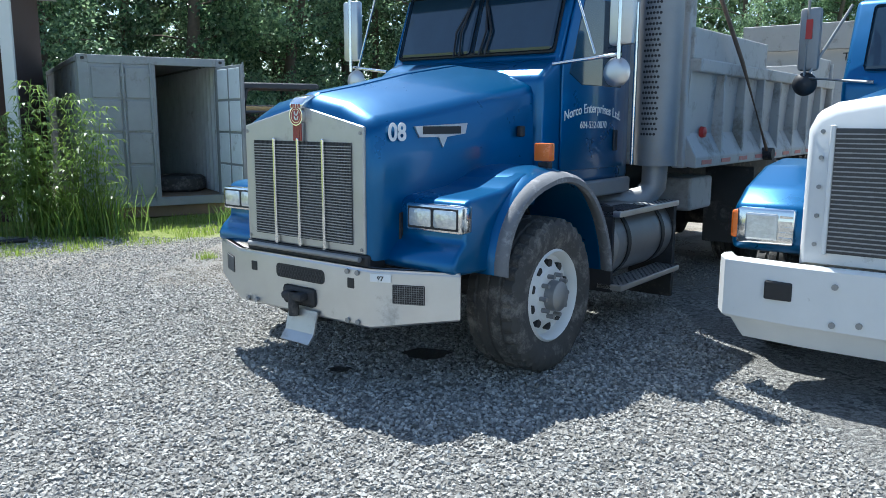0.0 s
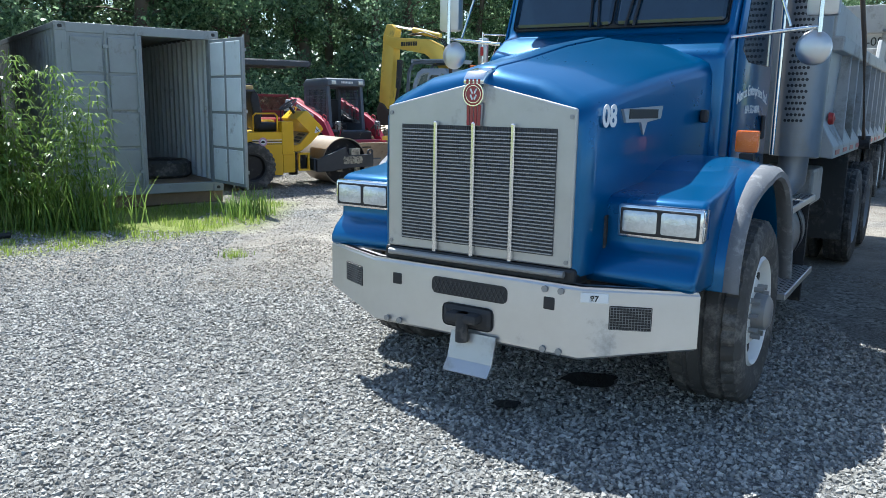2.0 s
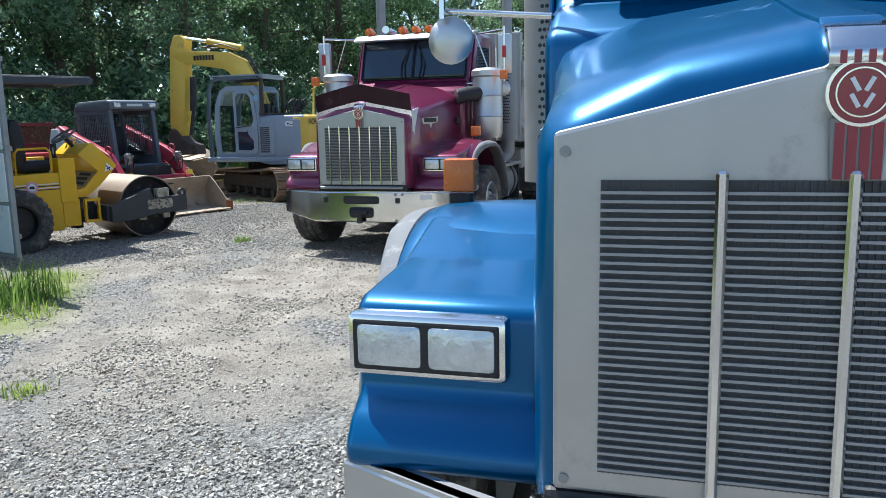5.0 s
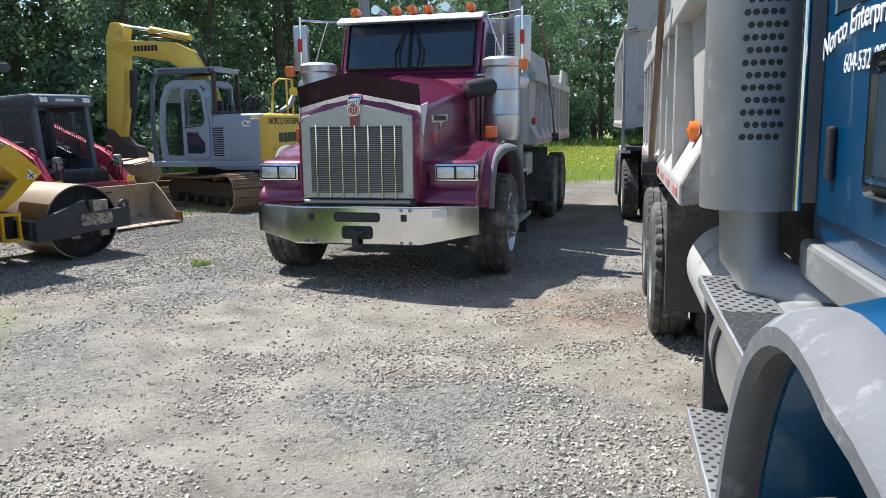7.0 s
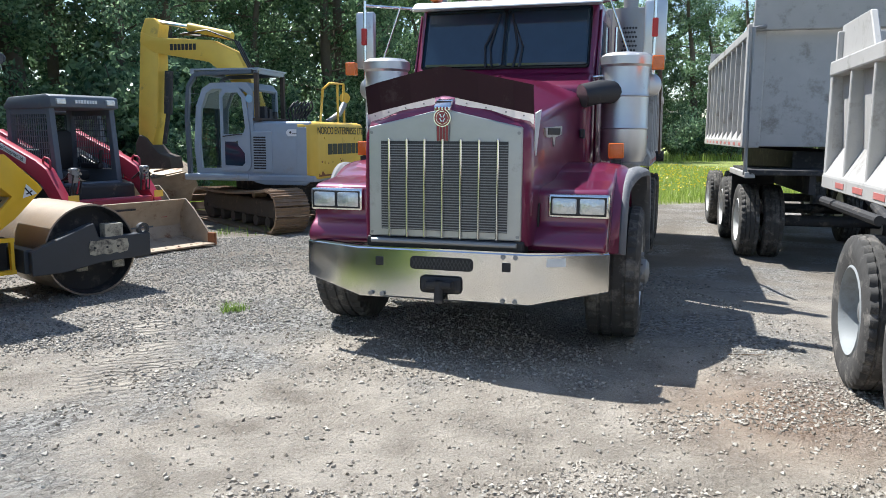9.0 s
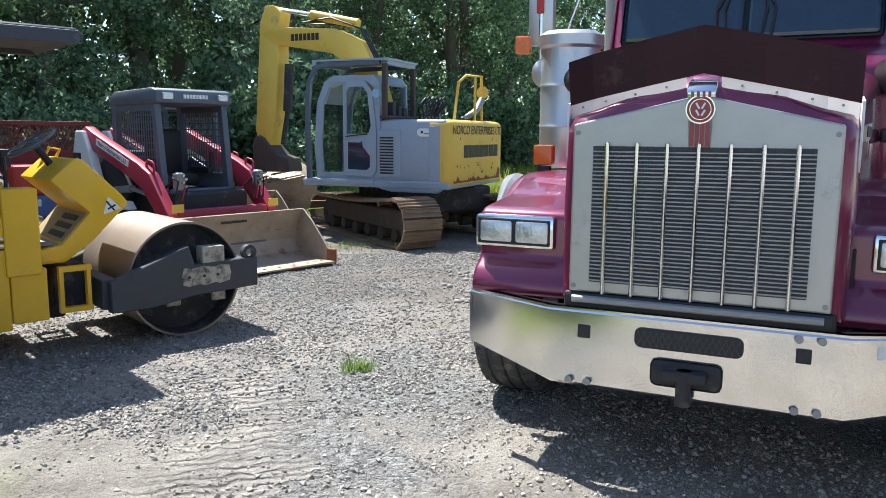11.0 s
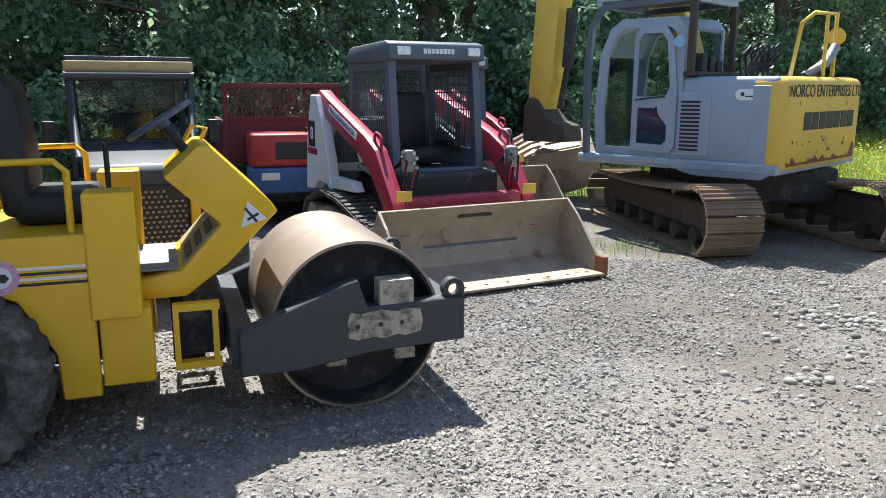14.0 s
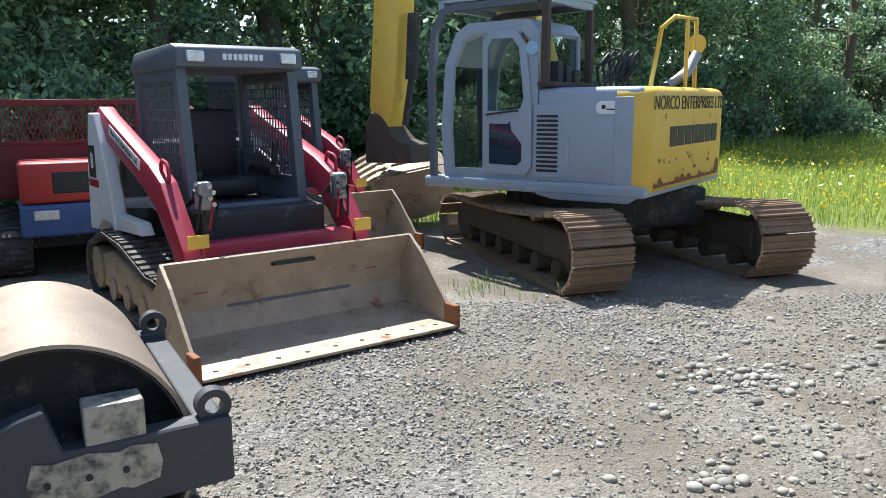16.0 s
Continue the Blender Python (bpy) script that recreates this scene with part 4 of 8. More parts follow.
        part("roof_lamp", b, M_AMBER, cab, smooth=50)
    for x in (-0.45, 0.42):
        b = bmesh.new()
        cyl(b, (x, 1.05, 2.985), (x, 1.12, 2.985), 0.055, 0.04, seg=18)
        cyl(b, (x, 1.12, 2.985), (x, 1.45, 2.985), 0.045, 0.025, seg=14)
        part("air_horn", b, M_CHROME, cab, smooth=50)
    # exhaust stacks with perforated guards, or chrome air cleaners
    for s in (-1, 1):
        b = bmesh.new()
        cyl(b, (s * 1.06, 2.30, 1.34), (s * 1.06, 2.30, 2.95), 0.19, seg=36)
        guard = part("exhaust_guard", b, M_STEEL, T, "perforated grey exhaust guard", smooth=40)
        b = cyl(bmesh.new(), (s * 1.05, 2.34, 2.95), (s * 1.05, 2.34, 3.7), 0.075, seg=20)
        part("exhaust_pipe", b, M_STEEL, guard, smooth=40)
        b = bmesh.new()
        for i in range(26):
            for j in range(5):
                a = radians(-110 + j * 9 + (4.5 if i % 2 else 0))
                z = 1.62 + i * 0.045
                p = Vector((s * 1.06 + 0.1905 * math.cos(a), 2.30 + 0.1905 * math.sin(a), z))
                o = Vector((math.cos(a), math.sin(a), 0))
                cyl(b, p - o * 0.004, p + o * 0.0015, 0.013, seg=6)
        tagged(part("guard_holes", b, M_BLACK, guard), kind="stuff")
        b = bmesh.new()
        tube(b, [(s * 1.06, 2.30, 1.36), (s * 1.05, 2.31, 1.15), (s * 0.98, 2.24, 1.04), (s * 0.86, 2.10, 1.0), (s * 0.6, 2.05, 1.0)], 0.115, 18)
        part("exhaust_elbow", b, M_STEEL, guard, smooth=50)
        if cleaners:
            b = bmesh.new()
            lathe(b, [(1.42, 0.001), (1.42, 0.18), (1.48, 0.205), (1.70, 0.205), (1.71, 0.213), (1.73, 0.205), (1.98, 0.205), (1.99, 0.213), (2.01, 0.205), (2.24, 0.205), (2.26, 0.225), (2.33, 0.225), (2.36, 0.18), (2.38, 0.001)], (s * 1.13, 0.84, 0), "z", 40, False)
            can = part("air_cleaner", b, M_ALU, T, "ribbed chrome air cleaner canister", smooth=35)
            b = bmesh.new()
            tube(b, [(s * 1.05, 0.72, 2.02), (s * 0.95, 0.55, 2.02), (s * 0.80, 0.45, 1.98)], 0.10, 16)
            part("intake_hose", b, M_BLACK, can, smooth=50)
            part("cleaner_lamp", nb(*sorted((s * 1.36, s * 1.46)), 0.6, 0.68, 2.2, 2.32, bevel=0.01), M_AMBER, can)
    # chassis, fuel tanks with steps
    b = bmesh.new()
    for s in (-1, 1):
        box(b, *sorted((s * 0.36, s * 0.44)), -0.95, 8.0, 0.78, 1.06)
    frame_ob = part("chassis_rails", b, M_CHASSIS, T)
    for yy in (AX, 5.36, 6.74):
        part("axle", cyl(bmesh.new(), (-0.95, yy, 0.53), (0.95, yy, 0.53), 0.09, seg=14), M_CHASSIS, frame_ob)
    b = bmesh.new()
    lathe(b, [(-0.25, 0.05), (-0.15, 0.24), (0.15, 0.24), (0.25, 0.05)], (0, 5.36, 0.53), "x", 18)
    cyl(b, (0, 1.0, 0.75), (0, 5.29, 0.6), 0.06, seg=12)
    part("drive_shaft", b, M_CHASSIS, frame_ob)
    part("engine_sump", nb(-0.5, 0.5, -0.55, 1.1, 0.62, 1.1, bevel=0.03), M_CHASSIS, frame_ob)
    for s in (-1, 1):
        b = bmesh.new()
        lathe(b, [(0, 0.001), (0.0, 0.27), (0.03, 0.31), (1.14, 0.31), (1.17, 0.27), (1.17, 0.001)], (s * 0.86, 1.36, 0.72), "y", 36, False)
        tank = part("fuel_tank", b, M_ALU if s < 0 else M_STEEL, T, smooth=35)
        b = bmesh.new()
        for yy in (1.58, 2.28):
            lathe(b, [(-0.03, 0.312), (-0.03, 0.322), (0.03, 0.322), (0.03, 0.312)], (s * 0.86, yy, 0.72), "y", 36)
        part("tank_strap", b, M_BLACK, tank)
        for z, xo in ((0.965, 1.19), (0.36, 1.22)):
            b = nb(*sorted((s * (xo - 0.20), s * (xo + 0.03))), 1.30, 2.52, z, z + 0.05, bevel=0.008)
            st = part("step_plate", b, M_ALU, T, "perforated aluminium step")
            b = bmesh.new()
            for i in range(30):
                for j in range(4):
                    px, py = s * (xo - 0.165 + j * 0.05 + (0.025 if i % 2 else 0) * 0.9), 1.34 + i * 0.039
                    cyl(b, (px, py, z + 0.046), (px, py, z + 0.0515), 0.011, seg=6)
            tagged(part("step_holes", b, M_BLACK, st), kind="stuff")
            if z > 0.5:
                mat_ = nb(*sorted((s * (xo - 0.19), s * (xo + 0.02))), 1.34, 1.80, z + 0.052, z + 0.062, bevel=0.003, seg=1)
                part("grip_mat", mat_, M_GRIP, st, "coarse black grip mat")
        part("step_bracket", nb(*sorted((s * 0.75, s * 1.15)), 1.30, 1.34, 0.34, 1.05), M_CHASSIS, T)
        part("step_bracket", nb(*sorted((s * 0.75, s * 1.18)), 2.50, 2.56, 0.10, 1.0), M_CHASSIS, T)
        if s > 0:
            part("tool_box", nb(0.62, 1.12, 3.05, 3.65, 0.85, 1.18, bevel=0.03), M_BED, T, "dusty beige tool box under the bed")
        else:
            b = lathe(bmesh.new(), [(2.85, 0.001), (2.85, 0.20), (2.89, 0.25), (3.86, 0.25), (3.90, 0.20), (3.92, 0.001)], (-0.90, 0, 0.82), "y", 36, False)
            air = part("air_tank", b, M_BED, T, "pale dusty cylindrical tank", smooth=35)
            part("tank_fitting", cyl(bmesh.new(), (-0.90, 3.90, 0.90), (-0.90, 4.0, 0.90), 0.05, seg=14), M_STEEL, air, smooth=40)
        part("mud_flap", nb(*sorted((s * 0.66, s * 1.22)), 4.70, 4.73, 0.32, 1.22, bevel=0.01), M_FLAP, T, "large dusty rubber mud flap")
        b = lathe(bmesh.new(), [(4.69, 0.085), (4.685, 0.10), (4.69, 0.115), (4.702, 0.12), (4.702, 0.08)], (s * 0.94, 0, 0.66), "y", 28)
        part("flap_emblem", b, M_FLAP, T, smooth=40)
        wheel(T, s * (1.09 + wide), AX, 0.545, 0.42, s, M_WHITE if not shield else M_ALU)
        for yy in (5.36, 6.74):
            wheel(T, s * 1.16, yy, 0.53, 0.28, s, M_CONT, deep=True)
            wheel(T, s * 0.82, yy, 0.53, 0.28, s, M_CONT, deep=True)
    # bed and tarp gear
    bed = part("bed_base", nb(-0.55, 0.55, 2.75, 8.0, 1.08, 1.30), M_CHASSIS, T)
    dump_bed(T, 2.66, 7.90, 1.30, 2.28, 1.28, M_BED, 8)
    for s in (-1, 1):
        tarp_arm(T, s, 4.75, 1.37, 2.9, 2.95, 1.28)
        b = bmesh.new()
        lathe(b, [(-0.02, 0.001), (-0.02, 0.055), (0.02, 0.05), (0.035, 0.001)] if s > 0 else [(0.02, 0.001), (0.02, 0.055), (-0.02, 0.05), (-0.035, 0.001)], (s * 1.215, 3.03, 1.63), "x", 18, False)
        part("side_lamp", b, M_AMBER if s < 0 else M_RED, bed, smooth=40)
    # side badges: a plain chrome bar and dart
    for s in (-1, 1):
        hx = s * 0.668
        skew = Matrix.Translation((hx, -0.6, 0)) @ Matrix.Rotation(-s * 0.1, 4, "Z") @ Matrix.Translation((-hx, 0.6, 0))
        b = prism(bmesh.new(), [(-0.60, 1.70), (-0.10, 1.72), (-0.12, 1.65), (-0.30, 1.63), (-0.34, 1.56), (-0.38, 1.63), (-0.56, 1.63)], hx - s * 0.04, hx, "x")
        bmesh.ops.transform(b, matrix=skew, verts=b.verts[:])
        nb_ = part("side_badge", b, M_ALU, T, "chrome name badge")
        part("badge_field", nb(*sorted((hx, hx + s * 0.004)), -0.53, -0.17, 1.65, 1.70, m=skew), M_DARKLETTER, nb_)
    if number:
        lettering("fleet_number", number, 0.155, (0.656, -0.76, 1.66), (0.1, 0.995, 0), (0, 0, 1), M_LETTER, hood, bold=0.004)
        for s in (-1, 1):
            lettering("owner_name", "Norco Enterprises Ltd.", 0.105, (s * 0.887, 1.42 if s > 0 else 1.52, 1.835 if s > 0 else 1.98), (0, s, 0), (0, 0, 1), M_LETTER, cab, bend=0.28, bold=0.001)
            lettering("phone_number", "604-532-0870", 0.082, (s * 0.887, 1.42 if s > 0 else 1.51, 1.70 if s > 0 else 1.85), (0, s, 0), (0, 0, 1), M_LETTER, cab)
    if shield:
        base = lambda x: 1.855 - 0.13 * abs(x) / 0.62
        back = lambda x: gy + 0.045 + 0.10 * (abs(x) / 0.62) ** 4
        for sx in (-1, 1):
            xs = [sx * q for q in (0.075, 0.2, 0.35, 0.5, 0.58, 0.625)]
            b = loft(bmesh.new(), [[(x, back(x) - d, base(x) + h) for x in xs] for h, d in ((0.0, 0.0), (0.075, 0.012))], False, False)
            bmesh.ops.solidify(b, geom=b.faces[:], thickness=0.006)
            trim = part("hood_trim", b, M_WHITE, T, "white painted strip along the hood edge")
            b = prism(bmesh.new(), [(gy + 0.13, 1.80), (gy + 0.34, 1.83), (gy + 0.22, 1.62), (gy + 0.16, 1.50), (gy + 0.135, 1.55)], sx * 0.634, sx * 0.645, "x")
            part("corner_strip", b, M_WHITE, trim)
            for q in (0.16, 0.30, 0.44, 0.56):
                part("screw", cyl(bmesh.new(), (sx * q, back(q) - 0.014, base(q) + 0.045), (sx * q, back(q) - 0.004, base(q) + 0.045), 0.006, seg=8), M_STEEL, trim)
        xs = (-0.63, -0.5, -0.25, 0.0, 0.25, 0.5, 0.63)
        b = loft(bmesh.new(), [[(x, back(x) - d, base(x) + h) for x in xs] for h, d in ((0.068, 0.02), (0.27, 0.075))], False, False)
        bmesh.ops.solidify(b, geom=b.faces[:], thickness=0.008)
        part("bug_shield", b, M_SHIELD, T, "dark tinted hood deflector")
    return T


M_FLAP = mat("dusty_flap_rubber", (0.075, 0.073, 0.07), 0.85, var=0.3, scale=4, bump=0.15, dirt=(0.20, 0.19, 0.17), amount=0.5)
M_TAPE = mat("faded_reflector_tape", (0.50, 0.17, 0.15), 0.5, var=0.3, scale=9, bump=0.05, dirt=(0.42, 0.38, 0.35), amount=0.4)
M_GRIP = mat("coarse_black_grip", (0.03, 0.032, 0.036), 0.9, var=0.6, scale=60, bump=1.0, fine=140, dirt=(0.16, 0.16, 0.17), amount=0.5)
M_CRIMSON = mat("crimson_enamel", (0.26, 0.012, 0.03), 0.3, var=0.15, bump=0.02, coat=0.5)
M_SHIELD = mat("maroon_tinted_deflector", (0.045, 0.015, 0.025), 0.5, var=0.15, bump=0.02, dirt=(0.13, 0.1, 0.1), amount=0.3)
BLUE = pose(-0.333, 5.966, 0, 0, 0, -38.3)
MAROON = pose(1.10, 14.37, 0.03, 0, 0, -40.0) @ Matrix.Scale(1.02, 4)
dump_truck(BLUE, "blue conventional dump truck with aluminium grille and dusty grey bed", M_BLUE, 3, M_ALU, number="08", tag="87")
dump_truck(MAROON, "maroon conventional dump truck with chrome bumper and bug deflector", M_MAROON, 7, M_CHROME, shield=True, cleaners=True, tag="86")


# ---- pup trailer behind the blue truck ----
def pup_trailer(m):
    T = thing("dump_trailer", m, "light grey dump trailer with ribbed box and dual wheels", "trailer")
    b = bmesh.new()
    for s in (-1, 1):
        box(b, *sorted((s * 0.36, s * 0.44)), -0.9, 5.5, 0.95, 1.2)
    box(b, -1.2, 1.2, -0.95, 0.75, 1.2, 1.27, bevel=0.01)
    fr = part("frame", b, M_CHASSIS, T)
    b = bmesh.new()
    tube(b, [(0.3, -0.9, 0.9), (0.05, -2.6, 0.8)], 0.06)
    tube(b, [(-0.3, -0.9, 0.9), (-0.05, -2.6, 0.8)], 0.06)
    part("drawbar", b, M_CHASSIS, T)
    for s in (-1, 1):
        part("deck_edge", nb(*sorted((s * 1.12, s * 1.25)), -0.95, 0.75, 1.16, 1.24, bevel=0.01), M_BED, fr)
        for yy in (0.0, 2.1, 4.6):
            wheel(T, s * 1.08, yy, 0.52, 0.27, s, M_WHITE, deep=True)
            wheel(T, s * 0.76, yy, 0.52, 0.27, s, M_WHITE, deep=True)
        part("mud_flap", nb(*sorted((s * 0.62, s * 1.22)), 0.62, 0.65, 0.3, 1.15), M_BLACK, T)
        b = bmesh.new()
        tube(b, [(s * 1.24, -0.9, 1.2), (s * 1.24, -0.9, 3.1), (s * 1.05, -0.6, 3.15)], 0.03)
        part("tarp_post", b, M_STEEL, T)
    for yy in (0.0, 2.1, 4.6):
        part("axle", cyl(bmesh.new(), (-1, yy, 0.52), (1, yy, 0.52), 0.08, seg=12), M_CHASSIS, fr)
    bed = part("bed_base", nb(-0.5, 0.5, 0.0, 5.4, 1.2, 1.5), M_CHASSIS, T)
    dump_bed(T, -0.45, 5.6, 1.55, 3.15, 1.22, M_BED, 9, shield=False, boards=False)
    b = prism(bmesh.new(), [(-0.62, 3.1), (-0.70, 3.6), (-0.64, 3.6), (-0.50, 3.1)], -1.2, 1.2, "x", 0.01, 1)
    part("front_lip", b, M_BED, bed)
    lettering("trailer_number", "T-08", 0.22, (0.85, -0.456, 2.95), (1, 0, 0), (0, 0, 1), M_DARKLETTER, bed)
    return T


pup_trailer(BLUE @ pose(-0.25, 12.95, 0, 0, 0, 1.5))


# ---- third truck, only its nose in view ----
def flat_nose_truck(m):
    T = thing("highway_tractor", m, "white and blue truck with a tall white grille shell", "truck", "")
    b = bmesh.new()
    secs = []
    for y, hw, zb, zs, zc in ((-0.98, 0.66, 0.86, 1.78, 1.84), (-0.94, 0.70, 0.84, 1.83, 1.89), (-0.78, 0.71, 0.84, 1.86, 1.92), (-0.62, 0.71, 0.84, 1.86, 1.92)):
        half = [(hw, zb), (hw, 1.3), (hw, zs - 0.14), (hw - 0.04, zs - 0.05), (hw - 0.13, zs), (0.2, zc)]
        secs.append([(x, y, z) for x, z in half] + [(-x, y, z) for x, z in half[::-1]])
    loft(b, secs)
    shell = part("grille_shell", b, M_WHITE, T, "white painted grille shell", smooth=50)
    part("radiator_mesh", nb(-0.55, 0.55, -0.995, -0.95, 0.93, 1.70, bevel=0.01), M_RADIATOR, shell)
    for k in range(26):
        z = 0.95 + k * 0.0285
        part("grille_louvre", nb(-0.54, 0.54, -1.002, -0.993, z, z + 0.008), M_LOUVRE, shell)
    for x in (-0.55, 0.0, 0.55):
        part("grille_bar", nb(x - 0.014, x + 0.014, -1.02, -0.98, 0.92, 1.72, bevel=0.006, seg=1), M_WHITE, shell)
    for s in (-1, 1):
        for z in (0.98, 1.16, 1.34, 1.52, 1.68):
            c = bmesh.new()
            cyl(c, (s * 0.61, -0.992, z), (s * 0.61, -0.97, z), 0.014, seg=8)
            part("screw", c, M_STEEL, shell)
    b = bmesh.new()
    secs = []
    for y, hw, zs, zc in ((-0.62, 0.69, 1.84, 1.90), (0.1, 0.70, 1.92, 2.0), (1.0, 0.72, 2.0, 2.08)):
        half = [(hw, 0.9), (hw, zs - 0.12), (hw - 0.1, zs), (0.2, zc)]
        secs.append([(x, y, z) for x, z in half] + [(-x, y, z) for x, z in half[::-1]])
    loft(b, secs)
    part("hood", b, M_BLUE, T, smooth=50)
    b = prism(bmesh.new(), [(1.0, 1.1), (1.0, 2.05), (1.35, 2.75), (2.4, 2.8), (2.4, 1.1)], -0.95, 0.95, "x", 0.05, 3)
    cab = part("cab", b, M_BLUE, T, smooth=45)
    part("windscreen", nb(-0.8, 0.8, -0.012, 0.012, -0.3, 0.3, bevel=0.03, m=Matrix.Translation((0, 1.165, 2.42)) @ Matrix.Rotation(-math.atan2(0.35, 0.7), 4, "X")), M_GLASS, cab)
    b = bmesh.new()
    plan = [(-1.22, -0.88), (-1.14, -1.03), (-0.7, -1.08), (0.7, -1.08), (1.14, -1.03), (1.22, -0.88)]
    inner = [(x * 0.97, y + 0.05) for x, y in plan[::-1]]
    loft(b, [[(x * k, y * k, z) for x, y in plan + inner] for z, k in ((0.44, 0.985), (0.46, 1.0), (0.83, 1.0), (0.85, 0.985))])
    bump = part("bumper", b, M_WHITE, T, "white steel bumper", smooth=30)
    b = bmesh.new()
    loft(b, [[(x * k, y * k, z) for x, y in plan + inner] for z, k in ((0.30, 0.90), (0.44, 0.96))])
    part("air_dam", b, M_WHITE, bump, smooth=30)
    for s in (-1, 1):
        part("bumper_slot", nb(s * 0.78 - 0.085, s * 0.78 + 0.085, -1.09, -1.0, 0.61, 0.73, bevel=0.01), M_BLACK, bump)
        for dx, z in ((0.45, 0.74), (0.45, 0.5), (0.3, 0.52)):
            c = bmesh.new()
            cyl(c, (s * dx, -1.095, z), (s * dx, -1.07, z), 0.02, seg=8)
            part("bumper_bolt", c, M_STEEL, bump)
        sec = [(-0.82, 0.87), (-0.84, 1.0), (-0.80, 1.18), (-0.6, 1.30), (-0.2, 1.42), (0.25, 1.46), (0.7, 1.3), (1.0, 0.9), (1.0, 0.6), (0.85, 0.85), (0.6, 1.15), (0.2, 1.25), (-0.25, 1.15), (-0.5, 0.87)]
        b = prism(bmesh.new(), sec, s * 0.60, s * 1.18, "x", 0.05, 3)
        fender = part("fender", b, M_BLUE, T, smooth=50)
        b = nb(*sorted((s * 0.76, s * 1.13)), -0.885, -0.80, 0.93, 1.17, bevel=0.02)
        bez = part("headlight_bezel", b, M_CHROME, T, smooth=40)
        part("headlight", nb(*sorted((s * 0.86, s * 1.07)), -0.90, -0.85, 0.96, 1.14, bevel=0.015), M_LENS, bez)
        for k in range(5):
            part("lamp_fin", nb(*sorted((s * 0.77, s * 0.85)), -0.895, -0.87, 0.97 + k * 0.036, 0.985 + k * 0.036), M_CHROME, bez)
        part("turn_lamp", nb(*sorted((s * 1.08, s * 1.17)), -0.88, -0.74, 0.96, 1.15, bevel=0.02), M_AMBER, fender)
        wheel(T, s * 1.0, 0.17, 0.53, 0.34, s, M_WHITE)
        b = bmesh.new()
        tube(b, [(s * 0.7, 0.95, 2.05), (s * 1.24, 1.0, 2.10), (s * 1.24, 1.0, 2.75), (s * 0.9, 1.25, 2.78)], 0.014)
        tube(b, [(s * 0.95, 1.2, 2.7), (s * 1.2, 1.0, 2.14)], 0.012)
        br = part("mirror_bracket", b, M_STEEL, T, smooth=50)
        part("mirror", nb(*sorted((s * 1.14, s * 1.31)), 1.0, 1.08, 2.16, 2.68, bevel=0.03), M_STEEL, br, smooth=40)
        part("mirror_lamp", nb(*sorted((s * 1.2, s * 1.25)), 0.985, 1.0, 2.42, 2.58), M_RED, br)
        b = bmesh.new()
        lathe(b, [(-0.07, 0.001), (-0.065, 0.05), (-0.03, 0.095), (0.0, 0.1), (0.0, 0.001)], (s * 1.24, 1.04, 2.05), "y", 24, False)
        part("round_mirror", b, M_BLACK, br, smooth=50)
    part("chassis", nb(-0.5, 0.5, -0.8, 5.5, 0.6, 1.05), M_CHASSIS, T)
    for s in (-1, 1):
        for yy in (4.6, 5.9):
            wheel(T, s * 1.0, yy, 0.53, 0.3, s, M_WHITE, deep=True)
    return T


flat_nose_truck(BLUE @ pose(3.40, 1.75, 0))


# ---- shipping container with one door swung open ----
def corrugated(n, length, depth):
    pts = []
    p = length / n
    for i in range(n):
        pts += [(i * p, 0), (i * p + p * 0.3, 0), (i * p + p * 0.5, depth), (i * p + p * 0.8, depth)]
    return pts + [(length, 0)]


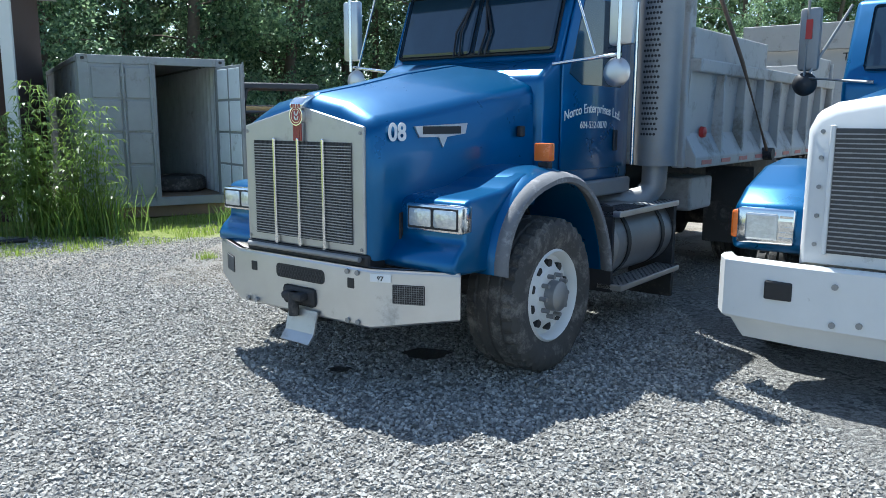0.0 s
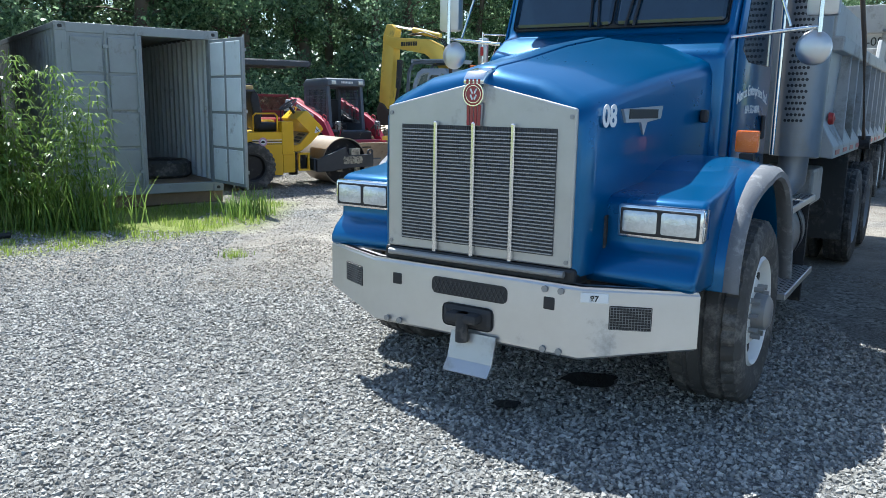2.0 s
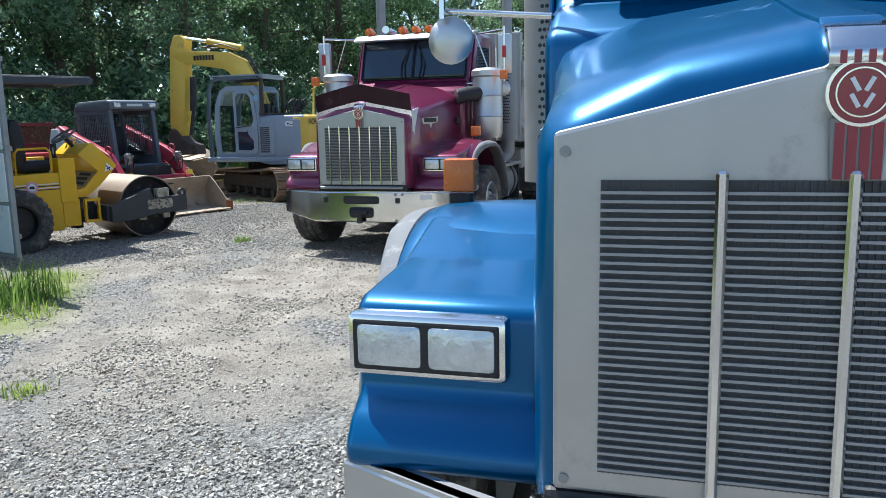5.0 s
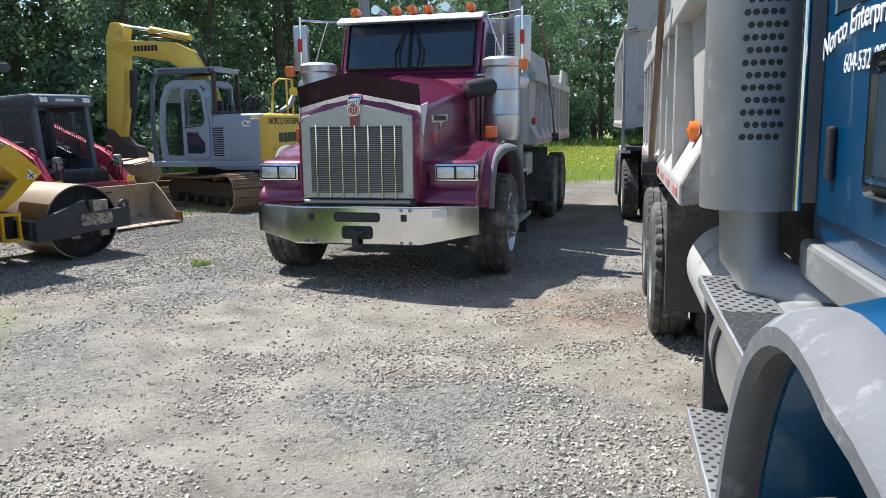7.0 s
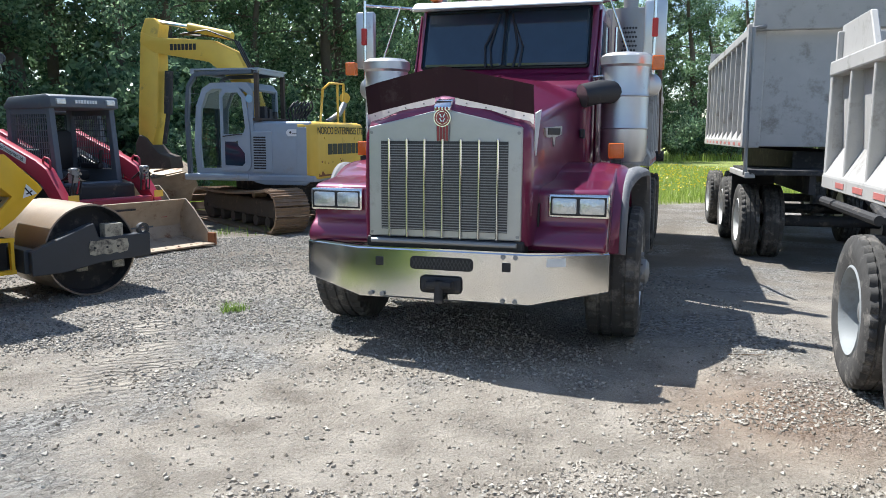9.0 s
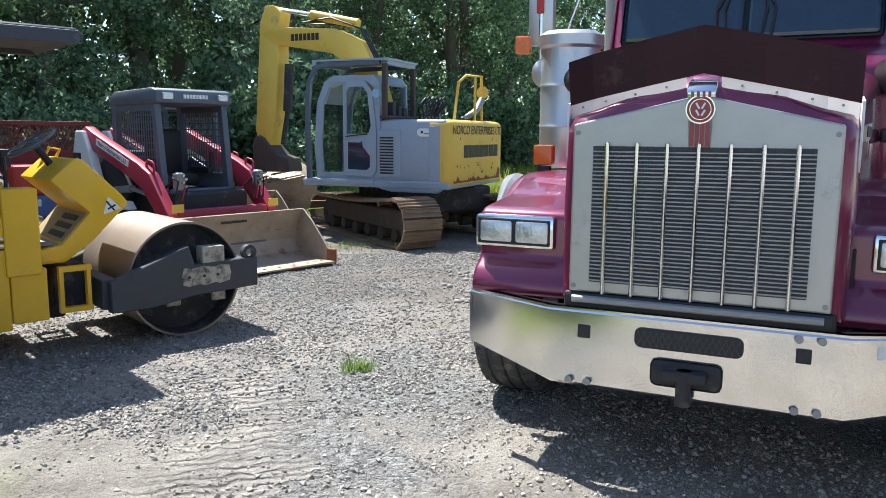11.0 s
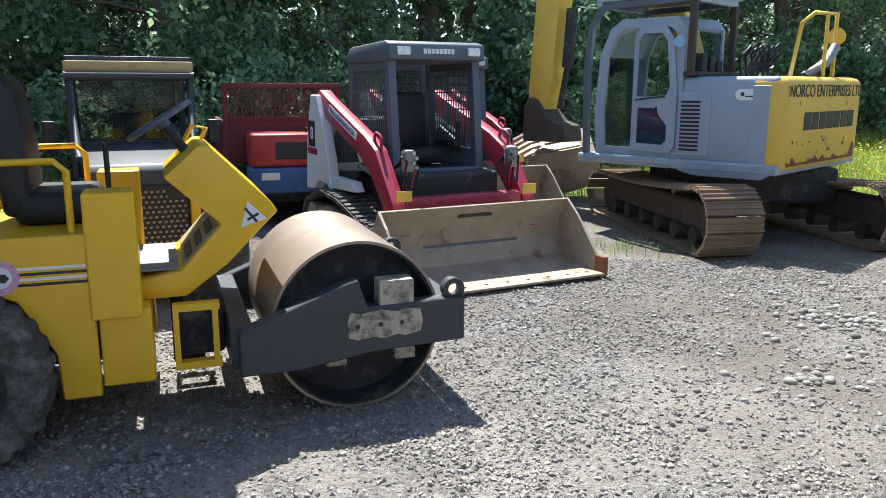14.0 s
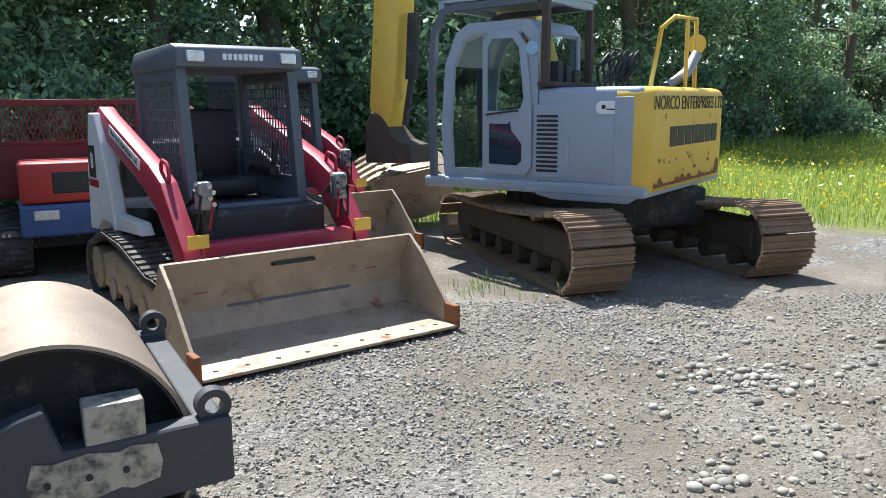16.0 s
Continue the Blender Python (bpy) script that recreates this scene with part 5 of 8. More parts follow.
def container(m):
    T = thing("shipping_container", m, "weathered grey shipping container with one door open", "container")
    z0, z1, L = 0.20, 2.79, 6.06
    for s in (-1, 1):
        pts = [(s * (1.20 - d), 0.1 + y) for y, d in corrugated(22, L - 0.2, 0.04)]
        back = [(x - s * 0.006, y) for x, y in pts[::-1]]
        # inner face drawn far paler than the paint, for light inside
        inner_face = [(x - s * 0.008, y) for x, y in pts] + [(x - s * 0.012, y) for x, y in pts[::-1]]
        part("wall_lining", prism(bmesh.new(), inner_face, z0 + 0.13, z1 - 0.07, "z"), M_CONTBRIGHT, T, "inner face of the wall in a brightened colour")
        part("side_wall", prism(bmesh.new(), pts + back, z0 + 0.12, z1 - 0.06, "z"), M_CONT, T, "corrugated steel side wall")
        for y in (0.0, L - 0.15):
            part("corner_post", nb(*sorted((s * 1.06, s * 1.22)), y, y + 0.15, z0, z1, bevel=0.012), M_CONT, T)
        part("top_side_rail", nb(*sorted((s * 1.15, s * 1.22)), 0.15, L - 0.15, z1 - 0.09, z1, bevel=0.01), M_CONT, T)
        part("bottom_side_rail", nb(*sorted((s * 1.14, s * 1.22)), 0.15, L - 0.15, z0, z0 + 0.16, bevel=0.01), M_CONT, T)
        for z in (z0, z1 - 0.12):
            c = part("corner_casting", nb(*sorted((s * 1.055, s * 1.228)), -0.008, 0.16, z - 0.004, z + 0.124, bevel=0.012), M_CONT, T)
            part("casting_hole", nb(s * 1.14 - 0.035, s * 1.14 + 0.035, -0.012, 0.02, z + 0.03, z + 0.09, bevel=0.015), M_BLACK, c)
    pts = [(0.1 + y, z1 - 0.03 - d) for y, d in corrugated(26, L - 0.2, 0.02)]
    part("roof", prism(bmesh.new(), pts + [(y, z + 0.006) for y, z in pts[::-1]], -1.16, 1.16, "x"), M_CONT, T)
    part("back_wall", nb(-1.1, 1.1, L - 0.08, L - 0.02, z0, z1), M_CONT, T)
    part("plywood_floor", nb(-1.14, 1.14, 0.1, L - 0.1, z0 + 0.12, z0 + 0.16), M_WOOD, T)
    part("door_header", nb(-1.07, 1.07, 0.0, 0.12, z1 - 0.14, z1, bevel=0.01), M_CONT, T)
    part("door_sill", nb(-1.07, 1.07, 0.0, 0.12, z0, z0 + 0.15, bevel=0.01), M_CONT, T)

    def door(name, mm):
        """A door leaf 1.08 m wide in its own frame, hinge at x = 0, opening edge at x = 1.08."""
        D = part(name, nb(0.0, 1.08, -0.02, 0.025, z0 + 0.15, z1 - 0.14, bevel=0.008, m=mm), M_CONT, T, "ribbed steel container door")
        h = (z1 - z0 - 0.35)
        for k in range(4):
            za = z0 + 0.18 + k * h / 4
            for xa, xb in ((0.05, 0.50), (0.58, 1.04)):
                part("door_panel", nb(xa, xb, -0.042, -0.018, za + 0.02, za + h / 4 - 0.02, bevel=0.012, m=mm), M_CONT, D)
                # inside panels take the same brightened colour
                part("door_panel", nb(xa, xb, 0.022, 0.04, za + 0.02, za + h / 4 - 0.02, bevel=0.012, m=mm), M_CONTBRIGHT, D)
        for x in (0.54, 0.99):
            c = bmesh.new()
            tube(c, [mm @ Vector((x, -0.06, z0 + 0.1)), mm @ Vector((x, -0.06, z1 - 0.1))], 0.017)
            part("locking_rod", c, M_CONT, D, smooth=60)
            for z in (z0 + 0.35, 1.5, z1 - 0.35):
                part("rod_bracket", nb(x - 0.04, x + 0.04, -0.08, -0.03, z, z + 0.05, m=mm), M_CONT, D)
        for z in (0.6, 1.2, 1.8, 2.4):
            part("hinge", nb(-0.06, 0.03, -0.04, 0.02, z, z + 0.10, m=mm), M_CONT, D)
    door("door_closed", pose(-1.07, 0.03, 0))
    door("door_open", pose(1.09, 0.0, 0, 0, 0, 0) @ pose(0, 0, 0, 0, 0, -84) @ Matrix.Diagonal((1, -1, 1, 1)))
    return T


CONT = pose(-5.01, 13.84, 0, 0, 0, 31.0)
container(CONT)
for y in (0.1, 5.7):
    o = thing("timber_block", CONT @ pose(0, y, 0), "weathered timber block under the container", "timber", "timbers under the container")
    part("beam", nb(-1.25, 1.25, 0.0, 0.2, 0.0, 0.198, bevel=0.01), M_WOOD, o)
o = thing("spare_tyre", CONT @ pose(0.55, 1.2, 0.36), "old black tyre lying inside the container", "tyre")
part("tyre_ring", lathe(bmesh.new(), [(0.02, 0.36), (0.0, 0.45), (0.05, 0.52), (0.25, 0.52), (0.3, 0.45), (0.28, 0.36)], (0, 0, 0), "z", 40), M_RUBBER, o, smooth=40)


# ---- shed beside the container ----
def shed(m):
    T = thing("shed", m, "dark brown shed with white corner boards", "shed")
    wall = part("wall", nb(-5.0, 0.0, 0.0, 4.0, 0.0, 4.2), M_SHED, T)
    for i in range(20):
        part("siding_board", nb(-5.0 + i * 0.245, -4.77 + i * 0.245, -0.025, 0.0, 0.05, 4.15, bevel=0.004, seg=1), M_SHED, wall)
    part("corner_board", nb(-0.12, 0.06, -0.05, 0.14, 0.0, 4.2, bevel=0.008), M_WHITE, T)
    part("roof", prism(bmesh.new(), [(-5.3, 4.2), (0.35, 4.2), (-2.5, 5.3)], -0.4, 4.3, "y"), M_STEEL, T)
    part("window_frame", nb(-0.95, -0.25, -0.07, -0.02, 1.9, 3.1, bevel=0.01), M_SHED, T)
    part("window_pane", nb(-0.88, -0.32, -0.08, -0.06, 1.97, 3.03), M_GLASS, T)
    return T


M_SHED = mat("dark_brown_stained_wood", (0.055, 0.03, 0.022), 0.8, var=0.3, scale=5, bump=0.3)
shed(pose(-7.15, 13.2, 0, 0, 0, 20))


# ---- excavator ----
def track_path(length, r, n_arc=7):
    """Belt outline of a crawler track from y = 0 to length, resting on the ground."""
    top = 0.06
    pts = [(r + (length - 2 * r) * i / 12, 0.0) for i in range(13)]
    pts += arc(length - r, r, r, -90, 90, n_arc)[1:]
    pts += [(length - r - (length - 2 * r) * i / 12, 2 * r - top * math.sin(math.pi * i / 12)) for i in range(1, 13)]
    pts += arc(r, r, r, 90, 270, n_arc)[1:-1]
    return pts


def along(pts, step):
    """Even stations on a closed line, with headings."""
    out, carry = [], 0.0
    for a, b in zip(pts, pts[1:] + pts[:1]):
        a, b = Vector(a), Vector(b)
        d = (b - a).length
        if d < 1e-6:
            continue
        t = carry
        while t < d:
            out.append((a + (b - a) * t / d, math.atan2(b[1] - a[1], b[0] - a[0])))
            t += step
        carry = t - d
    return out


def excavator(m, tm):
    T = thing("excavator", m, "grey and yellow crawler excavator with caged cab and rusty tracks", "excavator")
    rel = m.inverted() @ tm
    # undercarriage
    def placed(b):
        bmesh.ops.transform(b, matrix=rel, verts=b.verts[:])
        return b
    b = nb(-0.9, 0.9, -0.75, 0.75, 0.42, 0.85, bevel=0.05)
    under = part("undercarriage", placed(b), M_CHASSIS, T)
    shoe = None
    for s in (-1, 1):
        cx = s * 1.05
        L, r = 3.7, 0.36
        # the far end of the crawler sits lower than the near one
        sink = lambda y: 1 - 0.2 * (y + L / 2) / L
        # the shade inside the crawler is put into this darker steel
        b = nb(cx - 0.14, cx + 0.14, -L / 2 + 0.35, L / 2 - 0.35, 0.24, 0.56, bevel=0.04)
        tf = part("track_frame", placed(b), M_DARKMUDSHADE, T)
        for y in (-L / 2 + r, L / 2 - r):
            b = bmesh.new()
            lathe(b, [(-0.12, 0.05), (-0.12, 0.20), (-0.05, 0.30), (0.05, 0.30), (0.12, 0.20), (0.12, 0.05)], (cx, y, r * sink(y)), "x", 24)
            part("sprocket", placed(b), M_DARKMUDSHADE, tf, smooth=35)
        for k in range(6):
            b = bmesh.new()
            cyl(b, (cx - 0.15, -1.2 + k * 0.48, 0.16), (cx + 0.15, -1.2 + k * 0.48, 0.16), 0.10, seg=14)
            part("track_roller", placed(b), M_DARKMUDSHADE, tf, smooth=40)
        for y in (-0.6, 0.6):
            b = bmesh.new()
            cyl(b, (cx - 0.12, y, 0.66 * sink(y)), (cx + 0.12, y, 0.66 * sink(y)), 0.06, seg=12)
            part("carrier_roller", placed(b), M_TRACK, tf, smooth=40)
        path = [(y - L / 2, z * sink(y - L / 2)) for y, z in track_path(L, r)]
        for p, a in along(path, 0.171):
            if shoe is None:
                sb = prism(bmesh.new(), [(-0.080, 0.0), (-0.080, 0.018), (-0.075, 0.045), (-0.06, 0.045), (-0.055, 0.018), (-0.01, 0.018), (-0.005, 0.04), (0.008, 0.04), (0.012, 0.018), (0.055, 0.018), (0.06, 0.04), (0.072, 0.04), (0.078, 0.0), (0.078, -0.01), (-0.08, -0.01)], -0.32, 0.32, "x")
                shoe = part("track_shoe", sb, M_TRACK, tf)
                o = shoe
            else:
                o = new("track_shoe", shoe.data)
                o.parent = tf
            o.matrix_basis = rel @ Matrix.Translation((cx, p[0], p[1] + 0.02)) @ Matrix.Rotation(a, 4, "X") @ Matrix.Rotation(math.pi, 4, "X")
    b = bmesh.new()
    c = rel @ Vector((0, 0, 0))
    cyl(b, (c.x, c.y, 0.8), (c.x, c.y, 0.96), 0.6, seg=30)
    part("slew_ring", b, M_CHASSIS, under, smooth=40)
    # upper structure: x = 0 is the cab side, y = 0 the tail, front towards -y
    W = -2.48
    zb, zt = 0.95, 1.93
    b = nb(W, 0.02, -2.62, -0.03, 0.86, 0.97, bevel=0.02)
    house = part("deck", b, M_EXGREY, T)
    part("rear_hood", nb(W + 0.03, -0.01, -1.22, -0.08, zb, zt, bevel=0.06, seg=3), M_EXGREY, house, smooth=40)
    b = bmesh.new()
    outl = [(0.0, -0.34)] + [(-0.15 + 0.15 * math.cos(a), -0.15 + 0.15 * math.sin(a)) for a in np.linspace(0.15, math.pi / 2, 7)] + [(W + 0.15 - 0.15 * math.sin(a), -0.15 + 0.15 * math.cos(a)) for a in np.linspace(0, math.pi / 2 - 0.15, 7)] + [(W, -0.34)]
    shrink = lambda d: [(x + d * (1 if x < W / 2 else -1), y - d) for x, y in outl]
    loft(b, [[(x, y, z) for x, y in shrink(d)] for d, z in ((0.05, zb - 0.05), (0.012, zb - 0.035), (0.0, zb + 0.01), (0.0, zt - 0.09), (0.012, zt - 0.05), (0.04, zt - 0.018), (0.09, zt))])
    cw = part("counterweight", b, M_EXYELLOW, T, "faded yellow counterweight with chipped lower edge", smooth=35)
    part("corner_panel", nb(-0.008, 0.005, -0.36, -0.17, zb - 0.02, zt - 0.10, bevel=0.003, seg=1), M_EXGREY, cw)
    # paint worn to rust along the lower edge, with a ragged upper border
    rw = random.Random(8)
    b = bmesh.new()
    low, high, xx, hh = [], [], -0.13, 0.08
    while xx > W + 0.13:
        hh = min(0.17, max(0.02, hh + rw.uniform(-0.05, 0.05)))
        low.append((xx, 0.004, zb + 0.0))
        high.append((xx, 0.004, zb + 0.01 + hh))
        xx -= rw.uniform(0.015, 0.06)
    loft(b, [low, high], False, False)
    part("worn_edge", b, M_RUSTY, cw, "rust where the yellow paint has chipped")
    for k in range(9):
        x0, z0, q = rw.uniform(W + 0.2, -0.2), zb + rw.uniform(0.12, 0.3), rw.uniform(0.012, 0.035)
        b = bmesh.new()
        b.faces.new([b.verts.new((x0 + q * rw.uniform(0.6, 1.5) * math.cos(a), 0.004, z0 + 0.7 * q * math.sin(a))) for a in np.linspace(0, 5.6, 8)])
        part("paint_chip", b, M_RUSTY, cw)
    for x0, z0 in ((-0.42, 1.64), (-1.9, 1.63), (-0.42, 1.2), (-1.92, 1.2)):
        b = bmesh.new()
        cyl(b, (x0, -0.01, z0), (x0, 0.012, z0), 0.028, seg=14)
        part("plug", b, M_EXYELLOW, cw, smooth=40)
    part("corner_strip", nb(W - 0.01, W + 0.03, -0.42, -0.12, zb + 0.0, zt - 0.08, bevel=0.01), M_EXGREY, cw)
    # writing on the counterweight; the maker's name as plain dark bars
    lettering("owner_name", "NORCO ENTERPRISES LTD", 0.195, (-1.24, 0.006, 1.765), (-1, 0, 0), (0, 0, 1), M_DARKLETTER, cw)
    for k in range(7):
        xx = -0.66 - k * 0.235
        part("name_bar", nb(xx - 0.105, xx + 0.105, 0.0, 0.006, 1.335, 1.535, bevel=0.004, seg=1), M_DARKLETTER, cw)
    part("side_sticker", prism(bmesh.new(), arc(-0.50, 1.73, 0.062, 90, 270, 8) + arc(-0.28, 1.73, 0.062, -90, 90, 8), -0.012, -0.004, "x"), M_LETTER, house, "white oval sticker")
    b = nb(-0.03, 0.008, -1.24, -0.84, 1.02, 1.76, bevel=0.015)
    vent = part("vent_door", b, M_EXGREY, T)
    for k in range(13):
        z = 1.08 + k * 0.046
        part("vent_slot", nb(0.004, 0.012, -1.20, -0.96, z, z + 0.026), M_BLACK, vent)
    b = nb(-0.12, 0.04, -2.62, -1.30, 0.88, 0.98, bevel=0.03)
    part("cab_step", b, M_EXGREY, house)
    # cab with door, windows and guard frame
    prof = [(-2.38, 0.97), (-2.42, 1.5), (-2.36, 2.2), (-2.22, 2.52), (-2.05, 2.62), (-1.32, 2.62), (-1.22, 2.5), (-1.20, 0.97)]
    cx0, cx1 = -0.98, -0.03
    for x in (cx0, cx1):
        b = bmesh.new()
        hole = [(-2.27, 1.08), (-2.30, 1.5), (-2.25, 2.18), (-2.14, 2.44), (-2.02, 2.51), (-1.42, 2.51), (-1.32, 2.42), (-1.30, 1.08)]
        sec = lambda q, e: [(q, *p) for p in e]
        loft(b, [sec(x, prof), sec(x, hole), sec(x - 0.05, hole), sec(x - 0.05, prof), sec(x, prof)], False)
        side = part("cab_side_frame", b, M_EXGREY, house, smooth=30)
    b = bmesh.new()
    strip(b, prof[2:7], cx0, cx1 - 0.05, 0.05)
    part("cab_roof", b, M_EXGREY, house, smooth=40)
    part("cab_back", nb(cx0, cx1 - 0.05, -1.24, -1.20, 0.97, 2.0, bevel=0.01), M_EXGREY, house)
    part("rear_window", nb(cx0 + 0.08, cx1 - 0.12, -1.215, -1.205, 2.0, 2.45, bevel=0.01), M_CLEAR, house)
    part("front_window", nb(cx0 + 0.05, cx1 - 0.08, -2.41, -2.40, 1.1, 2.3), M_CLEAR, house)
    b = bmesh.new()
    d1 = [(-1.86, 1.05), (-1.86, 2.40), (-1.78, 2.52), (-1.46, 2.52), (-1.34, 2.36), (-1.27, 1.75), (-1.27, 1.12), (-1.34, 1.03)]
    d2 = [(-1.80, 1.70), (-1.80, 2.36), (-1.74, 2.44), (-1.50, 2.44), (-1.42, 2.34), (-1.36, 1.82), (-1.40, 1.72), (-1.60, 1.70)]
    loft(b, [sec(cx1 + 0.03, d1), sec(cx1 + 0.035, d2), sec(cx1 + 0.005, d2), sec(cx1 + 0.0, d1), sec(cx1 + 0.03, d1)], False)
    dr = part("cab_door", b, M_EXGREY, T, "grey cab door", smooth=30)
    part("upper_pane", prism(bmesh.new(), d2, cx1 + 0.012, cx1 + 0.018, "x"), M_CLEAR, dr)
    part("lower_door_panel", prism(bmesh.new(), [(-1.83, 1.08), (-1.83, 1.68), (-1.4, 1.68), (-1.32, 1.6), (-1.32, 1.14), (-1.38, 1.08)], cx1 + 0.008, cx1 + 0.024, "x"), M_EXGREY, dr)
    part("lower_pane", prism(bmesh.new(), [(-1.78, 1.14), (-1.78, 1.62), (-1.52, 1.62), (-1.50, 1.50), (-1.38, 1.36), (-1.38, 1.18), (-1.44, 1.13)], cx1 + 0.02, cx1 + 0.034, "x", 0.004, 1), M_GLASS, dr)
    b = bmesh.new()
    tube(b, [(cx1 + 0.05, -1.80, 1.66), (cx1 + 0.08, -1.78, 1.66), (cx1 + 0.08, -1.45, 1.70), (cx1 + 0.04, -1.42, 1.70)], 0.012, 6)
    part("door_bar", b, M_BLACK, dr)
    part("fixed_pane", prism(bmesh.new(), [(-2.25, 1.12), (-2.27, 1.5), (-2.22, 2.15), (-2.1, 2.42), (-1.9, 2.48), (-1.9, 1.1)], cx1 - 0.03, cx1 - 0.024, "x"), M_CLEAR, house)
    b = nb(cx0 + 0.25, cx1 - 0.3, -1.75, -1.32, 1.2, 1.35, bevel=0.05)
    box(b, cx0 + 0.25, cx1 - 0.3, -1.45, -1.32, 1.3, 1.95, bevel=0.05)
    part("operator_seat", b, M_BLACK, house, smooth=40)
    b = bmesh.new()
    cyl(b, (-0.01, -1.27, 2.33), (0.004, -1.27, 2.33), 0.07, seg=24)
    part("round_sticker", b, M_STICKER, house)
    # guard frame over the cab
    gx0, gx1 = -1.08, 0.02
    for x in (gx0, gx1):
        b = strip(bmesh.new(), [(-2.55, 0.98), (-2.57, 2.0), (-2.52, 2.55), (-2.38, 2.78), (-2.2, 2.82), (-1.20, 2.84)], x, x + (0.07 if x < -0.5 else -0.07), 0.07)
        part("guard_side_bar", b, M_SKGREY, house, smooth=40)
        part("guard_rear_post", nb(*sorted((x, x + (0.07 if x < -0.5 else -0.07))), -1.16, -1.08, 1.95, 2.84, bevel=0.012), M_DARKMUDSHADE, house)
    part("guard_roof", nb(gx0, gx1, -2.4, -1.05, 2.84, 2.87), M_EXGREY, house)
    for y in (-2.42, -1.16):
        part("guard_cross_bar", nb(gx0, gx1, y, y + 0.08, 2.77, 2.87, bevel=0.012), M_EXGREY, house)
    part("guard_rear_shelf", nb(gx0, gx1, -1.2, -1.02, 1.94, 1.99, bevel=0.01), M_DARKMUDSHADE, house)
    for k in range(3):
        part("battery_box", nb(-0.30 - k * 0.2, -0.18 - k * 0.2, -1.16, -1.06, 1.99, 2.2 - 0.04 * k, bevel=0.01), M_CHASSIS, house)
    for k in range(9):
        part("guard_rod", nb(gx0 + 0.05, gx1 - 0.05, -2.585, -2.57, 1.08 + k * 0.17, 1.09 + k * 0.17), M_SKGREY, house)
    # hand rail and mirror on the engine hood
    b = bmesh.new()
    rx = -1.15
    tube(b, [(rx - 0.7, -0.7, 1.93), (rx, -0.34, 2.55), (rx, -0.2, 2.66), (rx - 0.6, -0.16, 2.68), (rx - 0.62, -0.16, 1.93)], 0.025, 10)
    rail = part("hand_rail", b, M_EXYELLOW, T, smooth=60)
    b = bmesh.new()
    tube(b, [(rx - 0.3, -0.16, 2.66), (rx - 0.3, -0.16, 1.93)], 0.022)
    part("rail_post", b, M_EXYELLOW, rail, smooth=60)
    b = bmesh.new()
    tube(b, [(rx - 0.1, -0.3, 1.93), (rx - 0.45, -0.2, 2.1), (rx - 0.6, -0.14, 2.3)], 0.06, 12)
    part("exhaust_pipe", b, M_STEEL, house, smooth=50)
    b = bmesh.new()
    lathe(b, [(-0.02, 0.001), (-0.02, 0.10), (0.02, 0.11), (0.03, 0.001)], (rx - 0.78, -0.2, 2.42), "x", 20, False)
    part("round_mirror", b, M_EXYELLOW, rail, smooth=40)
    for k in range(6):
        y0 = -0.98 + 0.05 * k
        b = tube(bmesh.new(), [(-1.05 - 0.04 * k, y0, 1.93), (-1.0 - 0.05 * k, y0 - 0.02, 2.15 + 0.03 * (k % 3)), (-1.12 - 0.05 * k, y0 + 0.06, 2.30 + 0.03 * (k % 2)), (-1.3 - 0.03 * k, y0 + 0.05, 2.22), (-1.38, y0 - 0.1, 2.0)], 0.02, 8)
        part("boom_hose", b, M_BLACK, house, smooth=60)
    for dy in (-0.09, 0.09):
        part("sticker_mark", cyl(bmesh.new(), (-0.006, -0.39 + dy, 1.735), (-0.002, -0.39 + dy, 1.735), 0.022, seg=14), M_DARKLETTER, house)
    part("sticker_mark", nb(-0.006, -0.002, -0.45, -0.33, 1.705, 1.718), M_DARKLETTER, house)
    b = prism(bmesh.new(), [(-1.26, 0.94), (-1.20, 0.84), (-1.0, 0.80), (-0.2, 0.80), (-0.12, 0.86), (-0.12, 0.98), (-1.26, 0.98)], -0.05, 0.012, "x", 0.012)
    part("lower_valance", b, M_EXGREY, house, smooth=30)
    # boom, stick, rams, bucket in one plane beside the cab
    bx = -1.32
    b = prism(bmesh.new(), [(-1.75, 1.5), (-1.55, 1.5), (-1.55, 1.8), (-1.85, 2.75), (-2.15, 3.28), (-2.7, 3.52), (-3.95, 3.60), (-4.25, 3.72), (-4.28, 3.50), (-3.95, 3.30), (-2.75, 3.10), (-2.40, 2.85), (-2.1, 2.5)], bx - 0.15, bx + 0.15, "x", 0.012)
    boom = part("boom", b, M_EXYELLOW, T, "faded yellow boom", smooth=30)
    for k in range(7):
        yy = -3.05 - k * 0.085
        part("name_bar", nb(bx + 0.15, bx + 0.156, yy - 0.032, yy + 0.032, 3.34, 3.46), M_DARKLETTER, boom)
    b = prism(bmesh.new(), [(-3.88, 3.55), (-3.82, 3.85), (-3.95, 3.98), (-4.14, 3.98), (-4.26, 3.7), (-4.42, 1.75), (-4.35, 1.42), (-4.12, 1.40), (-3.98, 1.9), (-3.88, 3.1)], bx - 0.20, bx + 0.14, "x", 0.012)
    stick = part("stick", b, M_EXYELLOW, T, "faded yellow stick with black grease", smooth=30)
    b = bmesh.new()
    tube(b, [(bx, -2.3, 3.60), (bx, -3.25, 3.80)], 0.085, 14)
    ram = part("stick_ram", b, M_EXYELLOW, T, smooth=50)
    b = bmesh.new()
    tube(b, [(bx, -3.2, 3.79), (bx, -4.02, 3.93)], 0.04, 10)
    part("ram_rod", b, M_CHROME, ram, smooth=50)
    for q in range(3):
        b = bmesh.new()
